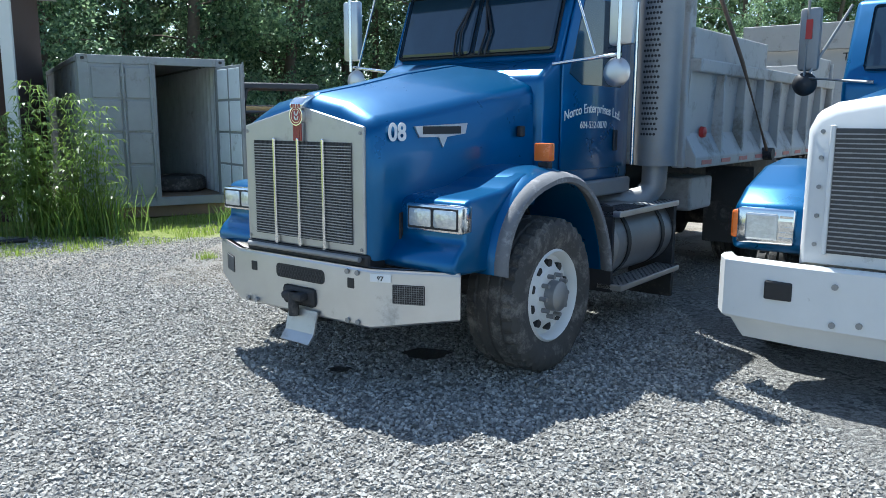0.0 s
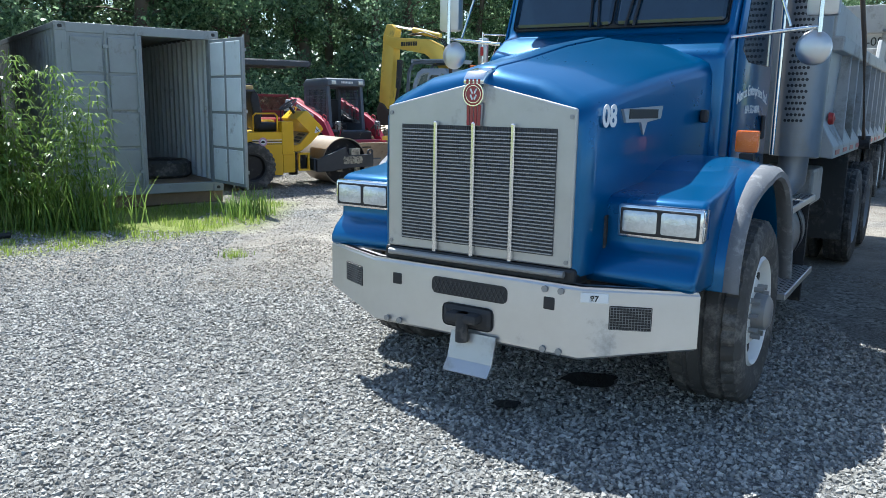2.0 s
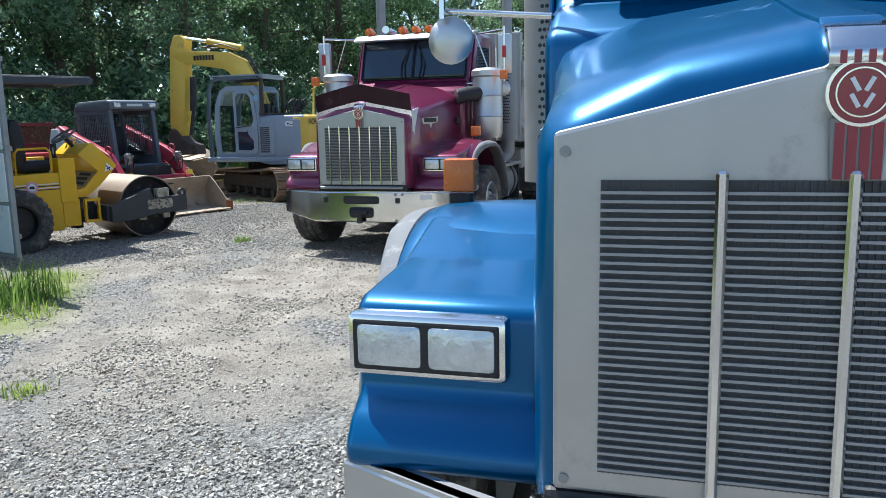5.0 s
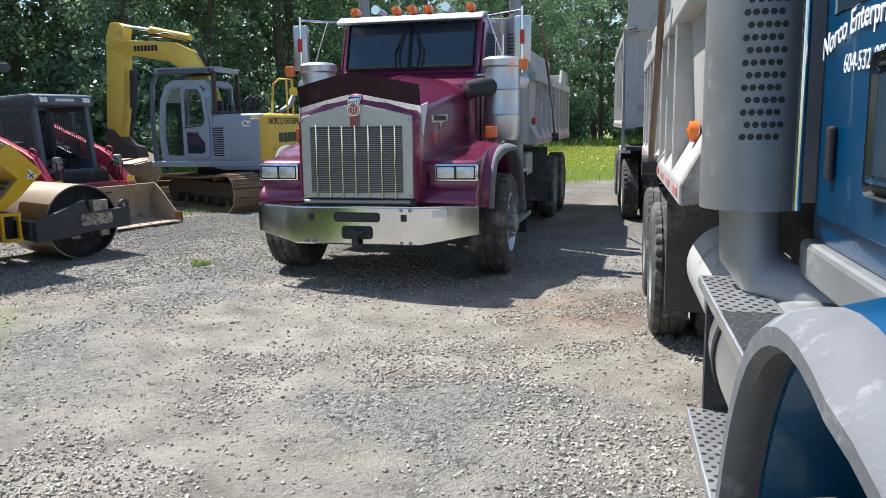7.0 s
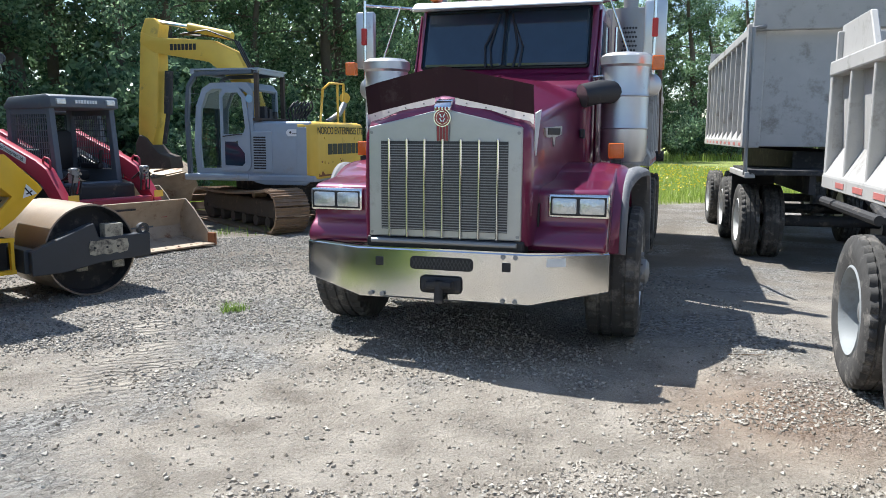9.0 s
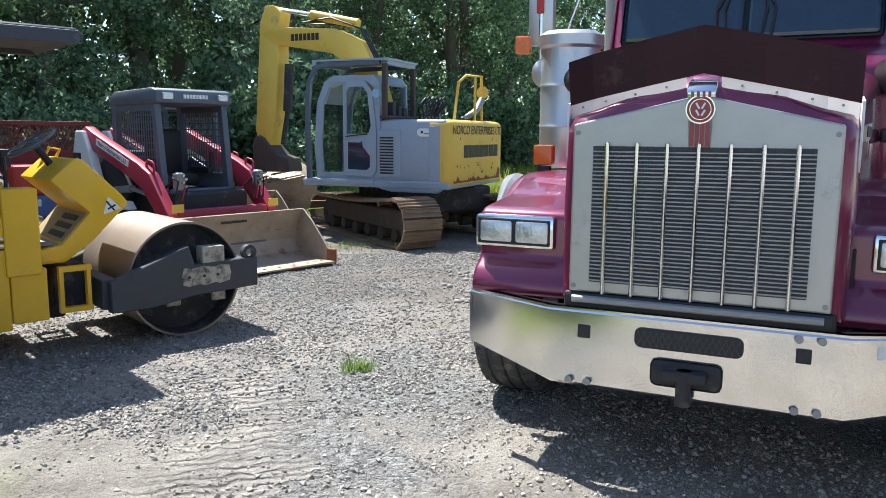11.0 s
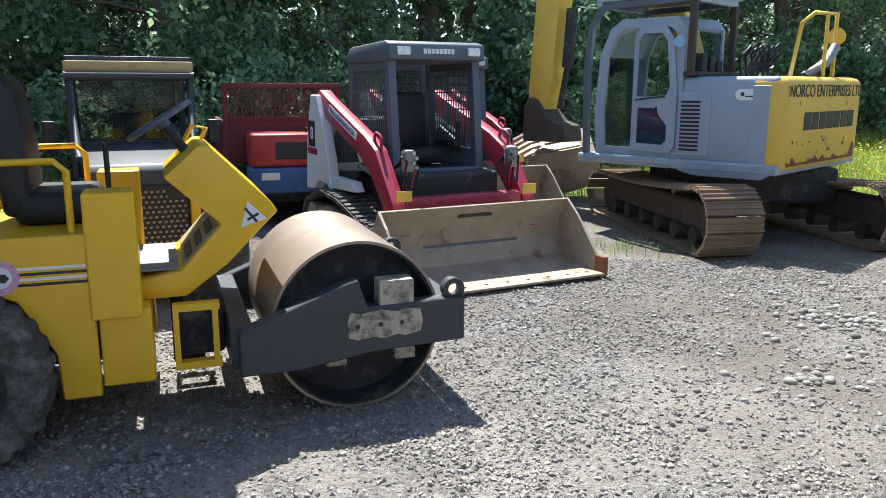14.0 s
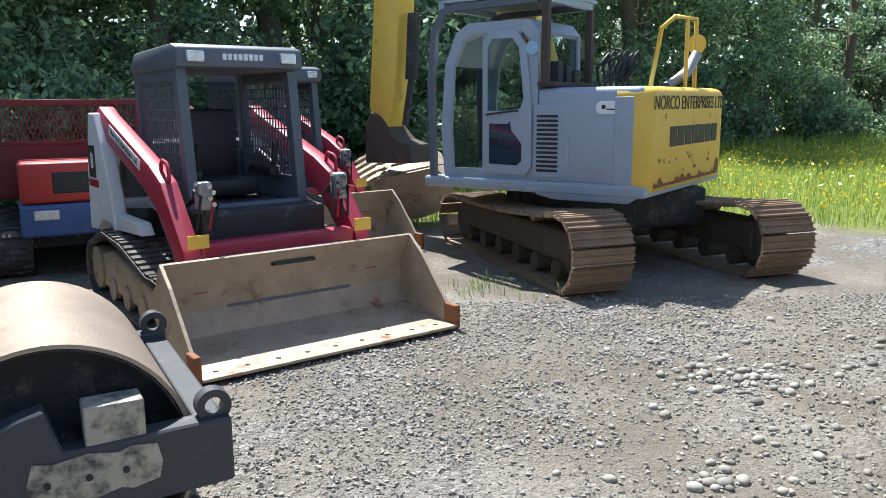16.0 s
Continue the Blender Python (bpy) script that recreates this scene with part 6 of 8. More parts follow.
        tube(b, [(bx + 0.1 - 0.08 * q, -1.9, 2.95), (bx + 0.1 - 0.08 * q, -2.2, 3.5), (bx + 0.1 - 0.08 * q, -2.8, 3.72 - 0.05 * q), (bx + 0.08 - 0.08 * q, -3.4, 3.66)], 0.016, 6)
        part("hydraulic_hose", b, M_BLACK, boom, smooth=60)
    b = bmesh.new()
    tube(b, [(bx, -3.74, 2.95), (bx, -3.80, 2.1)], 0.085, 12)
    tube(b, [(bx, -3.80, 2.1), (bx, -3.92, 1.5)], 0.045, 8)
    part("bucket_ram", b, M_CHASSIS, stick, smooth=50)
    # bucket, turned and tilted on its coupler with the toothed floor uppermost
    inv = m.inverted()
    A, B = Vector((-0.97, 0.0, -0.20)), Vector((-0.20, 0.94, 0.27))
    B = (B - A * B.dot(A) / A.length_squared).normalized()
    A.normalize()
    U = A.cross(B)
    if U.z < 0:
        U = -U
    turn = Matrix(((B.x, A.x, U.x, -0.12), (B.y, A.y, U.y, 25.65), (B.z, A.z, U.z, 0.93), (0, 0, 0, 1)))

    def curled(b):
        bmesh.ops.transform(b, matrix=inv @ turn, verts=b.verts[:])
        bmesh.ops.recalc_face_normals(b, faces=b.faces[:])
        return b
    side = [(0.24, 0.0), (0.02, -0.24), (0.0, -0.42), (0.10, -0.60), (0.28, -0.70), (0.54, -0.74), (0.86, -0.70), (1.06, -0.58), (1.16, -0.30), (1.10, -0.10), (0.98, 0.0)]
    bucket = part("bucket", curled(prism(bmesh.new(), side, 0.02, 1.08, "x", 0.012)), M_MUDSTEEL, T, "large worn rusty digging bucket", smooth=30)
    part("side_plate", curled(prism(bmesh.new(), [(0.20, 0.02), (0.02, -0.22), (0.10, -0.27), (0.98, -0.27), (1.0, 0.02)], -0.02, 0.018, "x", 0.006)), M_MUDSTEEL, bucket, "pale worn side cutter plate")
    for x in (0.06, 0.4, 0.72):
        part("wear_strip", curled(nb(x, x + 0.22, 0.25, 0.96, 0.0, 0.03, bevel=0.006)), M_MUDSTEEL, bucket)
    part("lip", curled(prism(bmesh.new(), [(0.80, -0.02), (0.80, 0.035), (1.02, 0.03), (1.08, -0.02)], -0.01, 1.10, "x", 0.005)), M_MUDSTEEL, bucket)
    for k in range(5):
        x = 0.02 + k * 0.235
        part("bucket_tooth", curled(prism(bmesh.new(), [(0.84, 0.03), (0.90, 0.075), (1.06, 0.05), (1.36, -0.05), (1.36, -0.075), (1.08, -0.06), (1.0, -0.02)], x, x + 0.11, "x", 0.01)), M_MUDSTEEL, bucket)
    b = prism(bmesh.new(), [(-4.47, 0.98), (-4.46, 1.5), (-4.36, 1.68), (-4.22, 1.62), (-4.05, 1.42), (-3.92, 1.30), (-3.70, 1.24), (-3.66, 1.0)], bx - 0.26, bx + 0.2, "x", 0.02)
    part("bucket_linkage", b, M_DARKMUDSHADE, bucket, "greasy dark bucket coupler")
    return T


# track steel darkened: shade on the crawler frames, own dark colour elsewhere
M_DARKMUDSHADE = mat("dark_muddy_and_shaded_steel", (0.075, 0.058, 0.045), 0.75, metal=0.15, var=0.4, scale=6, bump=0.35, dirt=(0.19, 0.14, 0.10), amount=0.35)
M_STICKER = mat("pale_blue_sticker", (0.3, 0.48, 0.62), 0.5, var=0.1, bump=0.0)
excavator(pose(1.57, 21.95, 0, 0, 0, -127.7), pose(1.547, 23.60, 0, 0, 0, 16.0))


# ---- compact track loader ----
def track_loader(m, label):
    T = thing("track_loader", m, label, "loader", "track loaders parked in a row")
    chassis = part("chassis", nb(-0.55, 0.55, 1.15, 3.2, 0.28, 0.95, bevel=0.04), M_CHASSIS, T)
    for s in (-1, 1):
        # rubber track with lugs on a triangular frame
        path = [(1.15, 0.0), (2.0, 0.0), (2.95, 0.02)] + arc(3.0, 0.26, 0.26, -80, 60, 6) + [(2.6, 0.66), (2.0, 0.62), (1.3, 0.46)] + arc(1.12, 0.24, 0.23, 80, 265, 6)
        outer = path
        n = len(outer)
        cen = Vector((2.0, 0.3))
        inner = [tuple(Vector(p) + (cen - Vector(p)).normalized() * 0.045) for p in outer]
        b = bmesh.new()
        x0, x1 = s * 0.56, s * 0.96
        ring = lambda e, x: [(x, y, z + 0.01) for y, z in e]
        loft(b, [ring(outer, x0), ring(outer, x1), ring(inner, x1), ring(inner, x0), ring(outer, x0)], False)
        belt = part("rubber_track", b, M_RUBBER, T, "dusty rubber crawler track")
        for p, a in along(path, 0.115):
            o = part("track_lug", nb(-0.19, 0.19, -0.03, 0.03, -0.012, 0.022), M_RUBBER, belt) if "lug" not in shared else new("track_lug", shared["lug"])
            shared.setdefault("lug", o.data)
            o.parent = belt
            o.matrix_basis = Matrix.Translation((s * 0.76, p[0], p[1] + 0.01)) @ Matrix.Rotation(a + math.pi, 4, "X")
        b = prism(bmesh.new(), [(1.2, 0.12), (2.9, 0.12), (3.0, 0.4), (2.5, 0.50), (1.25, 0.34)], *sorted((s * 0.60, s * 0.90)), "x", 0.03)
        tf = part("track_frame", b, M_MUDSTEEL, T)
        for k, (y, z, r) in enumerate(((1.14, 0.25, 0.17), (1.6, 0.15, 0.11), (2.05, 0.15, 0.11), (2.5, 0.15, 0.11), (2.98, 0.28, 0.20))):
            b = bmesh.new()
            cyl(b, (s * 0.62, y, z), (s * 0.92, y, z), r, seg=18)
            part("track_wheel", b, M_MUDSTEEL, tf, smooth=40)
        # white rear upright with oval cut, red lift arm
        b = prism(bmesh.new(), [(2.45, 0.62), (2.55, 1.0), (2.75, 1.45), (2.92, 1.72), (3.12, 1.72), (3.30, 1.2), (3.38, 0.6), (3.1, 0.62), (2.9, 0.74), (2.6, 0.72)], *sorted((s * 0.74, s * 0.86)), "x", 0.015)
        post = part("rear_upright", b, M_WHITE, T, "white side panel with black decal")
        part("decal", nb(*sorted((s * 0.86, s * 0.866)), 2.98, 3.22, 1.12, 1.42), M_DARKLETTER, post)
        lettering("model_mark", "8", 0.20, (s * 0.868, 3.08, 1.27), (0, s, 0), (0, 0, 1), M_LETTER, post, bold=0.004)
        # dark cavity and pale lower rail in front of the upright
        part("side_cavity", prism(bmesh.new(), [(2.05, 0.80), (2.62, 0.80), (2.78, 1.0), (2.80, 1.25), (2.66, 1.36), (2.2, 1.2), (2.0, 1.0)], *sorted((s * 0.60, s * 0.70)), "x", 0.02), M_BLACK, post)
        part("side_rail", prism(bmesh.new(), [(1.75, 0.72), (2.5, 0.68), (2.62, 0.74), (2.60, 0.82), (1.85, 0.82)], *sorted((s * 0.72, s * 0.84)), "x", 0.015), M_WHITE, post)
        part("decal_stripe", nb(*sorted((s * 0.86, s * 0.864)), 2.92, 3.26, 1.03, 1.10), M_SKRED, post)
        b = prism(bmesh.new(), [(3.05, 1.74), (2.95, 1.78), (2.75, 1.70), (1.55, 1.32), (1.28, 1.20), (0.86, 0.72), (0.72, 0.42), (0.80, 0.36), (0.98, 0.40), (1.12, 0.66), (1.45, 0.98), (1.75, 1.12), (2.85, 1.48), (3.05, 1.56)], *sorted((s * 0.66, s * 0.80)), "x", 0.02)
        arm = part("lift_arm", b, M_SKRED, T, "red lift arm", smooth=30)
        part("arm_label", nb(*sorted((s * 0.80, s * 0.804)), -0.45, 0.45, -0.045, 0.045, m=Matrix.Translation((0, 2.2, 1.44)) @ Matrix.Rotation(math.atan2(0.38, 1.2), 4, "X")), M_LETTER, arm)
        lettering("owner_name", "Norco Enterprises Ltd.", 0.085, (s * 0.8045, 2.2, 1.44), (0, s * 0.953, s * 0.302), (0, -0.302, 0.953), M_DARKLETTER, arm)
        part("arm_sticker", nb(*sorted((s * 0.62, s * 0.78)), 0.79, 0.80, 0.74, 0.84), M_EXYELLOW, arm)
        b = bmesh.new()
        tube(b, [(s * 0.73, 1.27, 1.2), (s * 0.73, 1.27, 1.31), (s * 0.73, 1.30, 1.34), (s * 0.73, 1.40, 1.36), (s * 0.73, 1.44, 1.33), (s * 0.73, 1.45, 1.28)], 0.016, 8)
        part("arm_loop", b, M_SKRED, arm, smooth=50)
        b = bmesh.new()
        tube(b, [(s * 0.70, 2.7, 0.9), (s * 0.70, 1.9, 0.98)], 0.05, 12)
        tube(b, [(s * 0.70, 1.9, 0.98), (s * 0.70, 1.2, 0.88)], 0.028, 8)
        part("lift_ram", b, M_STEEL, T, smooth=50)
        # cab corner posts and mesh sides
        b = prism(bmesh.new(), [(1.42, 0.82), (1.56, 2.08), (1.66, 2.08), (1.54, 0.82)], *sorted((s * 0.44, s * 0.53)), "x", 0.012)
        part("cab_post", b, M_SKGREY, T)
        part("cab_rear_post", nb(*sorted((s * 0.44, s * 0.53)), 2.60, 2.72, 0.9, 2.10, bevel=0.012), M_SKGREY, T)
        part("cab_side_sill", nb(*sorted((s * 0.46, s * 0.53)), 1.5, 2.65, 0.82, 1.15, bevel=0.01), M_SKGREY, T)
        mesh = part("mesh_frame", nb(*sorted((s * 0.47, s * 0.52)), 1.6, 2.65, 1.98, 2.06), M_SKGREY, T)
        for k in range(16):
            part("mesh_wire", nb(*sorted((s * 0.495, s * 0.505)), 1.66 + k * 0.06, 1.672 + k * 0.06, 1.15, 1.99), M_SKGREY, mesh)
        for k in range(9):
            part("mesh_wire", nb(*sorted((s * 0.495, s * 0.505)), 1.62, 2.62, 1.2 + k * 0.09, 1.212 + k * 0.09), M_SKGREY, mesh)
        part("work_lamp", nb(*sorted((s * 0.33, s * 0.47)), 1.43, 1.50, 2.12, 2.205, bevel=0.01), M_LENS, T)
        for k in range(4):
            b = tube(bmesh.new(), [(s * (0.50 + 0.05 * k), 0.95, 0.85), (s * (0.49 + 0.045 * k), 0.92 - 0.03 * (k % 2), 1.05 + 0.02 * k), (s * (0.52 + 0.04 * k), 0.98, 1.13 + 0.02 * (k % 2)), (s * (0.55 + 0.02 * k), 1.10, 1.08), (s * 0.6, 1.3, 1.0)], 0.013, 7)
            part("hydraulic_hose", b, M_SKRED if k == 1 else M_BLACK, T, smooth=50)
        part("hose_coupler", nb(*sorted((s * 0.52, s * 0.64)), 0.90, 1.02, 1.0, 1.22, bevel=0.03), M_STEEL, T)
        for k in range(4):
            b = bmesh.new()
            cyl(b, (s * (0.54 + 0.03 * (k % 2)), 0.90, 1.05 + 0.045 * k), (s * (0.54 + 0.03 * (k % 2)), 0.85, 1.05 + 0.045 * k), 0.018, seg=10)
            part("hose_fitting", b, M_CHROME, T, smooth=40)
    b = prism(bmesh.new(), [(1.46, 2.08), (1.48, 2.24), (1.6, 2.27), (2.6, 2.24), (2.74, 2.12), (2.74, 2.06), (1.6, 2.06)], -0.55, 0.55, "x", 0.025)
    roof = part("cab_roof", b, M_SKGREY, T, smooth=40)
    for k in range(8):
        part("name_bar", nb(-0.17 + k * 0.045, -0.14 + k * 0.045, 1.452, 1.475, 2.14, 2.19), M_LETTER, roof)
    part("rear_guard", nb(-0.5, 0.5, 2.66, 2.70, 0.95, 1.35), M_SKGREY, T)
    part("rear_cab_pane", nb(-0.42, 0.42, 2.67, 2.68, 1.35, 2.0), M_CLEAR, T)
    part("engine_cover", nb(-0.62, 0.62, 2.72, 3.38, 0.75, 1.45, bevel=0.06), M_SKGREY, T, smooth=40)
    b = nb(-0.26, 0.26, 1.85, 2.35, 0.98, 1.14, bevel=0.05)
    box(b, -0.25, 0.25, 2.25, 2.42, 1.1, 1.75, bevel=0.06)
    part("seat", b, M_BLACK, T, smooth=40)
    for s in (-1, 1):
        b = nb(*sorted((s * 0.30, s * 0.40)), 1.7, 2.2, 1.15, 1.24, bevel=0.03)
        tube(b, [(s * 0.35, 1.72, 1.24), (s * 0.35, 1.68, 1.45)], 0.025, 8)
        part("arm_rest", b, M_BLACK, T, smooth=40)
    part("foot_guard", nb(-0.46, 0.46, 1.38, 1.46, 0.62, 0.98, bevel=0.03), M_SKGREY, T)
    b = nb(-0.66, 0.66, 0.86, 1.02, 0.62, 0.76, bevel=0.03)
    part("front_beam", b, M_SKRED, T)
    # bucket: curved back, floor, sides, cutting edge
    line = [(-0.02, 0.02), (0.45, 0.03), (0.66, 0.10), (0.76, 0.28), (0.74, 0.48), (0.60, 0.70)]
    b = strip(bmesh.new(), line, -1.03, 1.03, -0.018)
    bk = part("bucket", b, M_MUDSTEEL, T, "wide worn steel loader bucket with rusty corners", smooth=30)
    for s in (-1, 1):
        part("bucket_side", prism(bmesh.new(), [(0.0, 0.02), (0.45, 0.03), (0.66, 0.10), (0.76, 0.28), (0.74, 0.48), (0.60, 0.70), (0.42, 0.56), (0.0, 0.12)], *sorted((s * 1.03, s * 1.055)), "x"), M_MUDSTEEL, bk)
        part("side_cutter", nb(*sorted((s * 1.025, s * 1.075)), -0.06, 0.10, 0.01, 0.20, bevel=0.012), M_RUSTY, bk)
    part("cutting_edge", nb(-1.03, 1.03, -0.07, 0.14, 0.022, 0.046, bevel=0.006), M_MUDSTEEL, bk)
    for k in range(9):
        c = bmesh.new()
        cyl(c, (-0.9 + k * 0.225, 0.05, 0.044), (-0.9 + k * 0.225, 0.05, 0.056), 0.018, seg=8)
        part("edge_bolt", c, M_MUDSTEEL, bk)
    part("step_slot", nb(-0.20, 0.16, 0.60, 0.66, 0.575, 0.60, m=Matrix.Translation((0, 0.02, 0))), M_BLACK, bk)
    part("coupler_plate", nb(-0.55, 0.55, 0.74, 0.86, 0.2, 0.66, bevel=0.02), M_SKGREY, T)
    return T


track_loader(pose(-1.25, 20.1, 0, 0, 0, 33.9), "red and grey compact track loader with open cab and wide bucket")
track_loader(pose(-1.44, 23.62, 0, 0, 0, 33.9), "red compact track loader parked behind another one")


# ---- vibratory roller: forward is +x, near flank is -y ----
def roller(m):
    T = thing("drum_roller", m, "yellow ride-on drum roller with steel drum and canopy", "roller")
    r = 0.485
    b = bmesh.new()
    lathe(b, [(-0.58, r), (0.58, r), (0.58, r - 0.016), (0.40, r - 0.02), (0.40, 0.12), (0.38, 0.001), (-0.38, 0.001), (-0.40, 0.12), (-0.40, r - 0.02), (-0.58, r - 0.016)], (0, 0, r), "y", 72, True)
    drum = part("drum", b, M_DRUM, T, "worn bare steel drum", smooth=40)
    for s in (-1, 1):
        b = bmesh.new()
        lathe(b, [(s * 0.402, 0.001), (s * 0.402, r - 0.03), (s * 0.572, r - 0.020), (s * 0.572, r - 0.026), (s * 0.41, r - 0.04), (s * 0.42, 0.15), (s * 0.52, 0.14), (s * 0.52, 0.001)], (0, 0, r), "y", 40, False)
        part("drum_head", b, M_CHASSIS, drum, smooth=40)
        y0, y1 = sorted((s * 0.60, s * 0.70))
        b = prism(bmesh.new(), [(-0.66, 0.30), (-0.66, 0.54), (-0.10, 0.76), (-0.02, 0.78), (0.03, 0.62), (0.42, 0.63), (0.60, 0.63), (0.60, 0.38), (0.05, 0.36), (-0.35, 0.30)], y0, y1, "y", 0.008, 1)
        arm = part("drum_frame", b, M_BLACKPAINT, T, "black drum frame arm")
        ys = s * 0.70
        part("scraped_plate", prism(bmesh.new(), [(-0.08, 0.455), (-0.03, 0.44), (0.06, 0.452), (0.12, 0.437), (0.20, 0.455), (0.24, 0.442), (0.33, 0.46), (0.345, 0.52), (0.33, 0.59), (0.24, 0.60), (0.2, 0.585), (0.1, 0.603), (0.0, 0.588), (-0.07, 0.60), (-0.09, 0.53)], *sorted((ys - s * 0.002, ys + s * 0.008)), "y"), M_WORNPLATE, arm)
        part("mount_bracket", nb(0.10, 0.30, *sorted((s * 0.56, ys - s * 0.01)), 0.60, 0.76, bevel=0.01), M_WORNPLATE, arm)
        for x, z in ((-0.14, 0.30), (0.26, 0.30)):
            part("mount_lug", nb(x - 0.06, x + 0.06, *sorted((s * 0.60, s * 0.64)), z - 0.02, z + 0.12, bevel=0.006, seg=1), M_WORNPLATE, arm)
        for x in (-0.03, 0.1, 0.22):
            c = bmesh.new()
            cyl(c, (x, ys + s * 0.012, 0.52), (x, ys + s * 0.022, 0.52), 0.012, seg=8)
            part("bolt", c, M_CHASSIS, arm)
        b = bmesh.new()
        lathe(b, [(s * 0.61, 0.035), (s * 0.61, 0.065), (s * 0.67, 0.065), (s * 0.67, 0.035)], (0.545, 0, 0.672), "y", 20)
        part("tie_down_eye", b, M_BLACKPAINT, arm, smooth=40)
        # rear tyre
        prof = [(-0.14, 0.27), (-0.17, 0.35), (-0.15, 0.44), (-0.09, 0.465), (0.09, 0.465), (0.15, 0.44), (0.17, 0.35), (0.14, 0.27)]
        wob = lambda k, q, rr: rr * (0.955 if k in (2, 3, 4, 5) and q % 3 == 0 else 1)
        ty = part("rear_tyre", lathe(bmesh.new(), prof, (-2.0, s * 0.66, 0.435), "y", 84, True, wob), M_RUBBER, T, smooth=35)
        b = bmesh.new()
        lathe(b, [(s * 0.14, 0.275), (s * 0.13, 0.24), (s * 0.03, 0.22), (s * 0.03, 0.001)], (-2.0, s * 0.66, 0.435), "y", 30, False)
        part("wheel_rim", b, M_BLACK, ty, smooth=40)
    part("front_cross_frame", nb(0.489, 0.60, -0.62, 0.62, 0.40, 0.60, bevel=0.01), M_BLACKPAINT, T)
    part("rear_cross_frame", nb(-0.70, -0.58, -0.62, 0.62, 0.32, 0.56, bevel=0.01), M_BLACKPAINT, T)
    b = nb(-0.95, -0.70, -0.25, 0.25, 0.30, 0.66, bevel=0.03)
    cyl(b, (-0.90, 0.0, 0.2), (-0.90, 0.0, 0.75), 0.09, seg=16)
    part("articulation_joint", b, M_CHASSIS, T)
    for s in (-1, 1):
        b = bmesh.new()
        box(b, -0.98, -0.74, s * 0.5 - 0.03, s * 0.5 + 0.03, 0.64, 0.68)
        box(b, -0.98, -0.74, s * 0.5 - 0.03, s * 0.5 + 0.03, 0.32, 0.36)
        box(b, -0.98, -0.95, s * 0.5 - 0.03, s * 0.5 + 0.03, 0.36, 0.64)
        box(b, -0.78, -0.75, s * 0.5 - 0.03, s * 0.5 + 0.03, 0.36, 0.64)
        part("hitch_bracket", b, M_YELLOW, T)
    # rear body with wheel arch, front box and console
    prof = [(-2.75, 0.62), (-2.75, 1.08), (-1.34, 1.10), (-1.34, 0.26), (-1.52, 0.26), (-1.53, 0.50), (-1.68, 0.78), (-1.98, 0.92), (-2.28, 0.82), (-2.45, 0.62)]
    for s in (-1, 1):
        b = prism(bmesh.new(), prof, *sorted((s * 0.56, s * 0.62)), "y", 0.008, 1)
        fl = part("flank_panel", b, M_YELLOW, T)
        ys = s * 0.62
        for k in range(4):
            part("stripe", nb(-1.95, -1.36, *sorted((ys, ys + s * 0.003)), 0.86 + k * 0.026, 0.874 + k * 0.026), M_DARKLETTER if k % 2 == 0 else M_LETTER, fl)
        c = bmesh.new()
        cyl(c, (-1.74, ys, 0.91), (-1.74, ys + s * 0.005, 0.91), 0.085, seg=28)
        part("round_badge", c, M_PINK, fl)
        c = cyl(bmesh.new(), (-1.74, ys + s * 0.004, 0.91), (-1.74, ys + s * 0.0065, 0.91), 0.052, seg=24)
        part("badge_disc", c, M_LETTER, fl)
        c = prism(bmesh.new(), [(-1.785, 0.905), (-1.76, 0.93), (-1.715, 0.928), (-1.70, 0.905), (-1.72, 0.885), (-1.765, 0.89)], *sorted((ys + s * 0.006, ys + s * 0.0085)), "y")
        part("badge_mark", c, M_DARKLETTER, fl)
        part("corner_box", nb(-1.36, -1.12, *sorted((s * 0.42, s * 0.64)), 0.66, 1.30, bevel=0.012), M_YELLOW, T)
        part("lower_box", nb(-1.33, -1.08, *sorted((s * 0.30, s * 0.60)), 0.30, 0.70, bevel=0.012), M_YELLOW, T)
        b = bmesh.new()
        tube(b, [(-1.90, s * 0.55, 1.08), (-1.90, s * 0.55, 1.40), (-1.85, s * 0.55, 1.45), (-1.47, s * 0.55, 1.45), (-1.42, s * 0.55, 1.40), (-1.42, s * 0.55, 1.08)], 0.018, 10)
        part("hand_rail", b, M_YELLOW, T, smooth=60)
    part("rear_deck", nb(-2.75, -1.34, -0.56, 0.56, 1.0, 1.09), M_YELLOW, T)
    part("belly", nb(-2.7, -1.2, -0.30, 0.30, 0.35, 0.98), M_CHASSIS, T)
    b = prism(bmesh.new(), [(-1.16, 0.70), (-0.90, 0.70), (-0.68, 0.86), (-0.40, 1.14), (-0.44, 1.20), (-0.74, 1.50), (-0.80, 1.50), (-0.98, 1.34), (-0.70, 1.08), (-0.92, 0.84), (-1.16, 0.80)], -0.44, 0.44, "y", 0.012)
    con = part("console", b, M_YELLOW, T, "yellow steering console with foot plate", smooth=30)
    b = bmesh.new()
    prism(b, [(-0.56, 1.20), (-0.46, 1.10), (-0.60, 1.06)], -0.446, -0.440, "y")
    part("warning_sticker", b, M_LETTER, con)
    ramp = Matrix.Translation((-0.92, 0, 0.84)) @ Matrix.Rotation(-math.atan2(0.24, 0.22), 4, "Y")
    part("ramp_plate", nb(0.02, 0.31, -0.40, 0.40, 0.0, 0.004, m=ramp), M_FOOT, con, "dusty translucent plate over the ramp")
    for k in range(3):
        part("foot_grip", nb(0.05 + k * 0.085, 0.10 + k * 0.085, -0.30, 0.06, 0.004, 0.010, m=ramp), M_DARKLETTER, con)
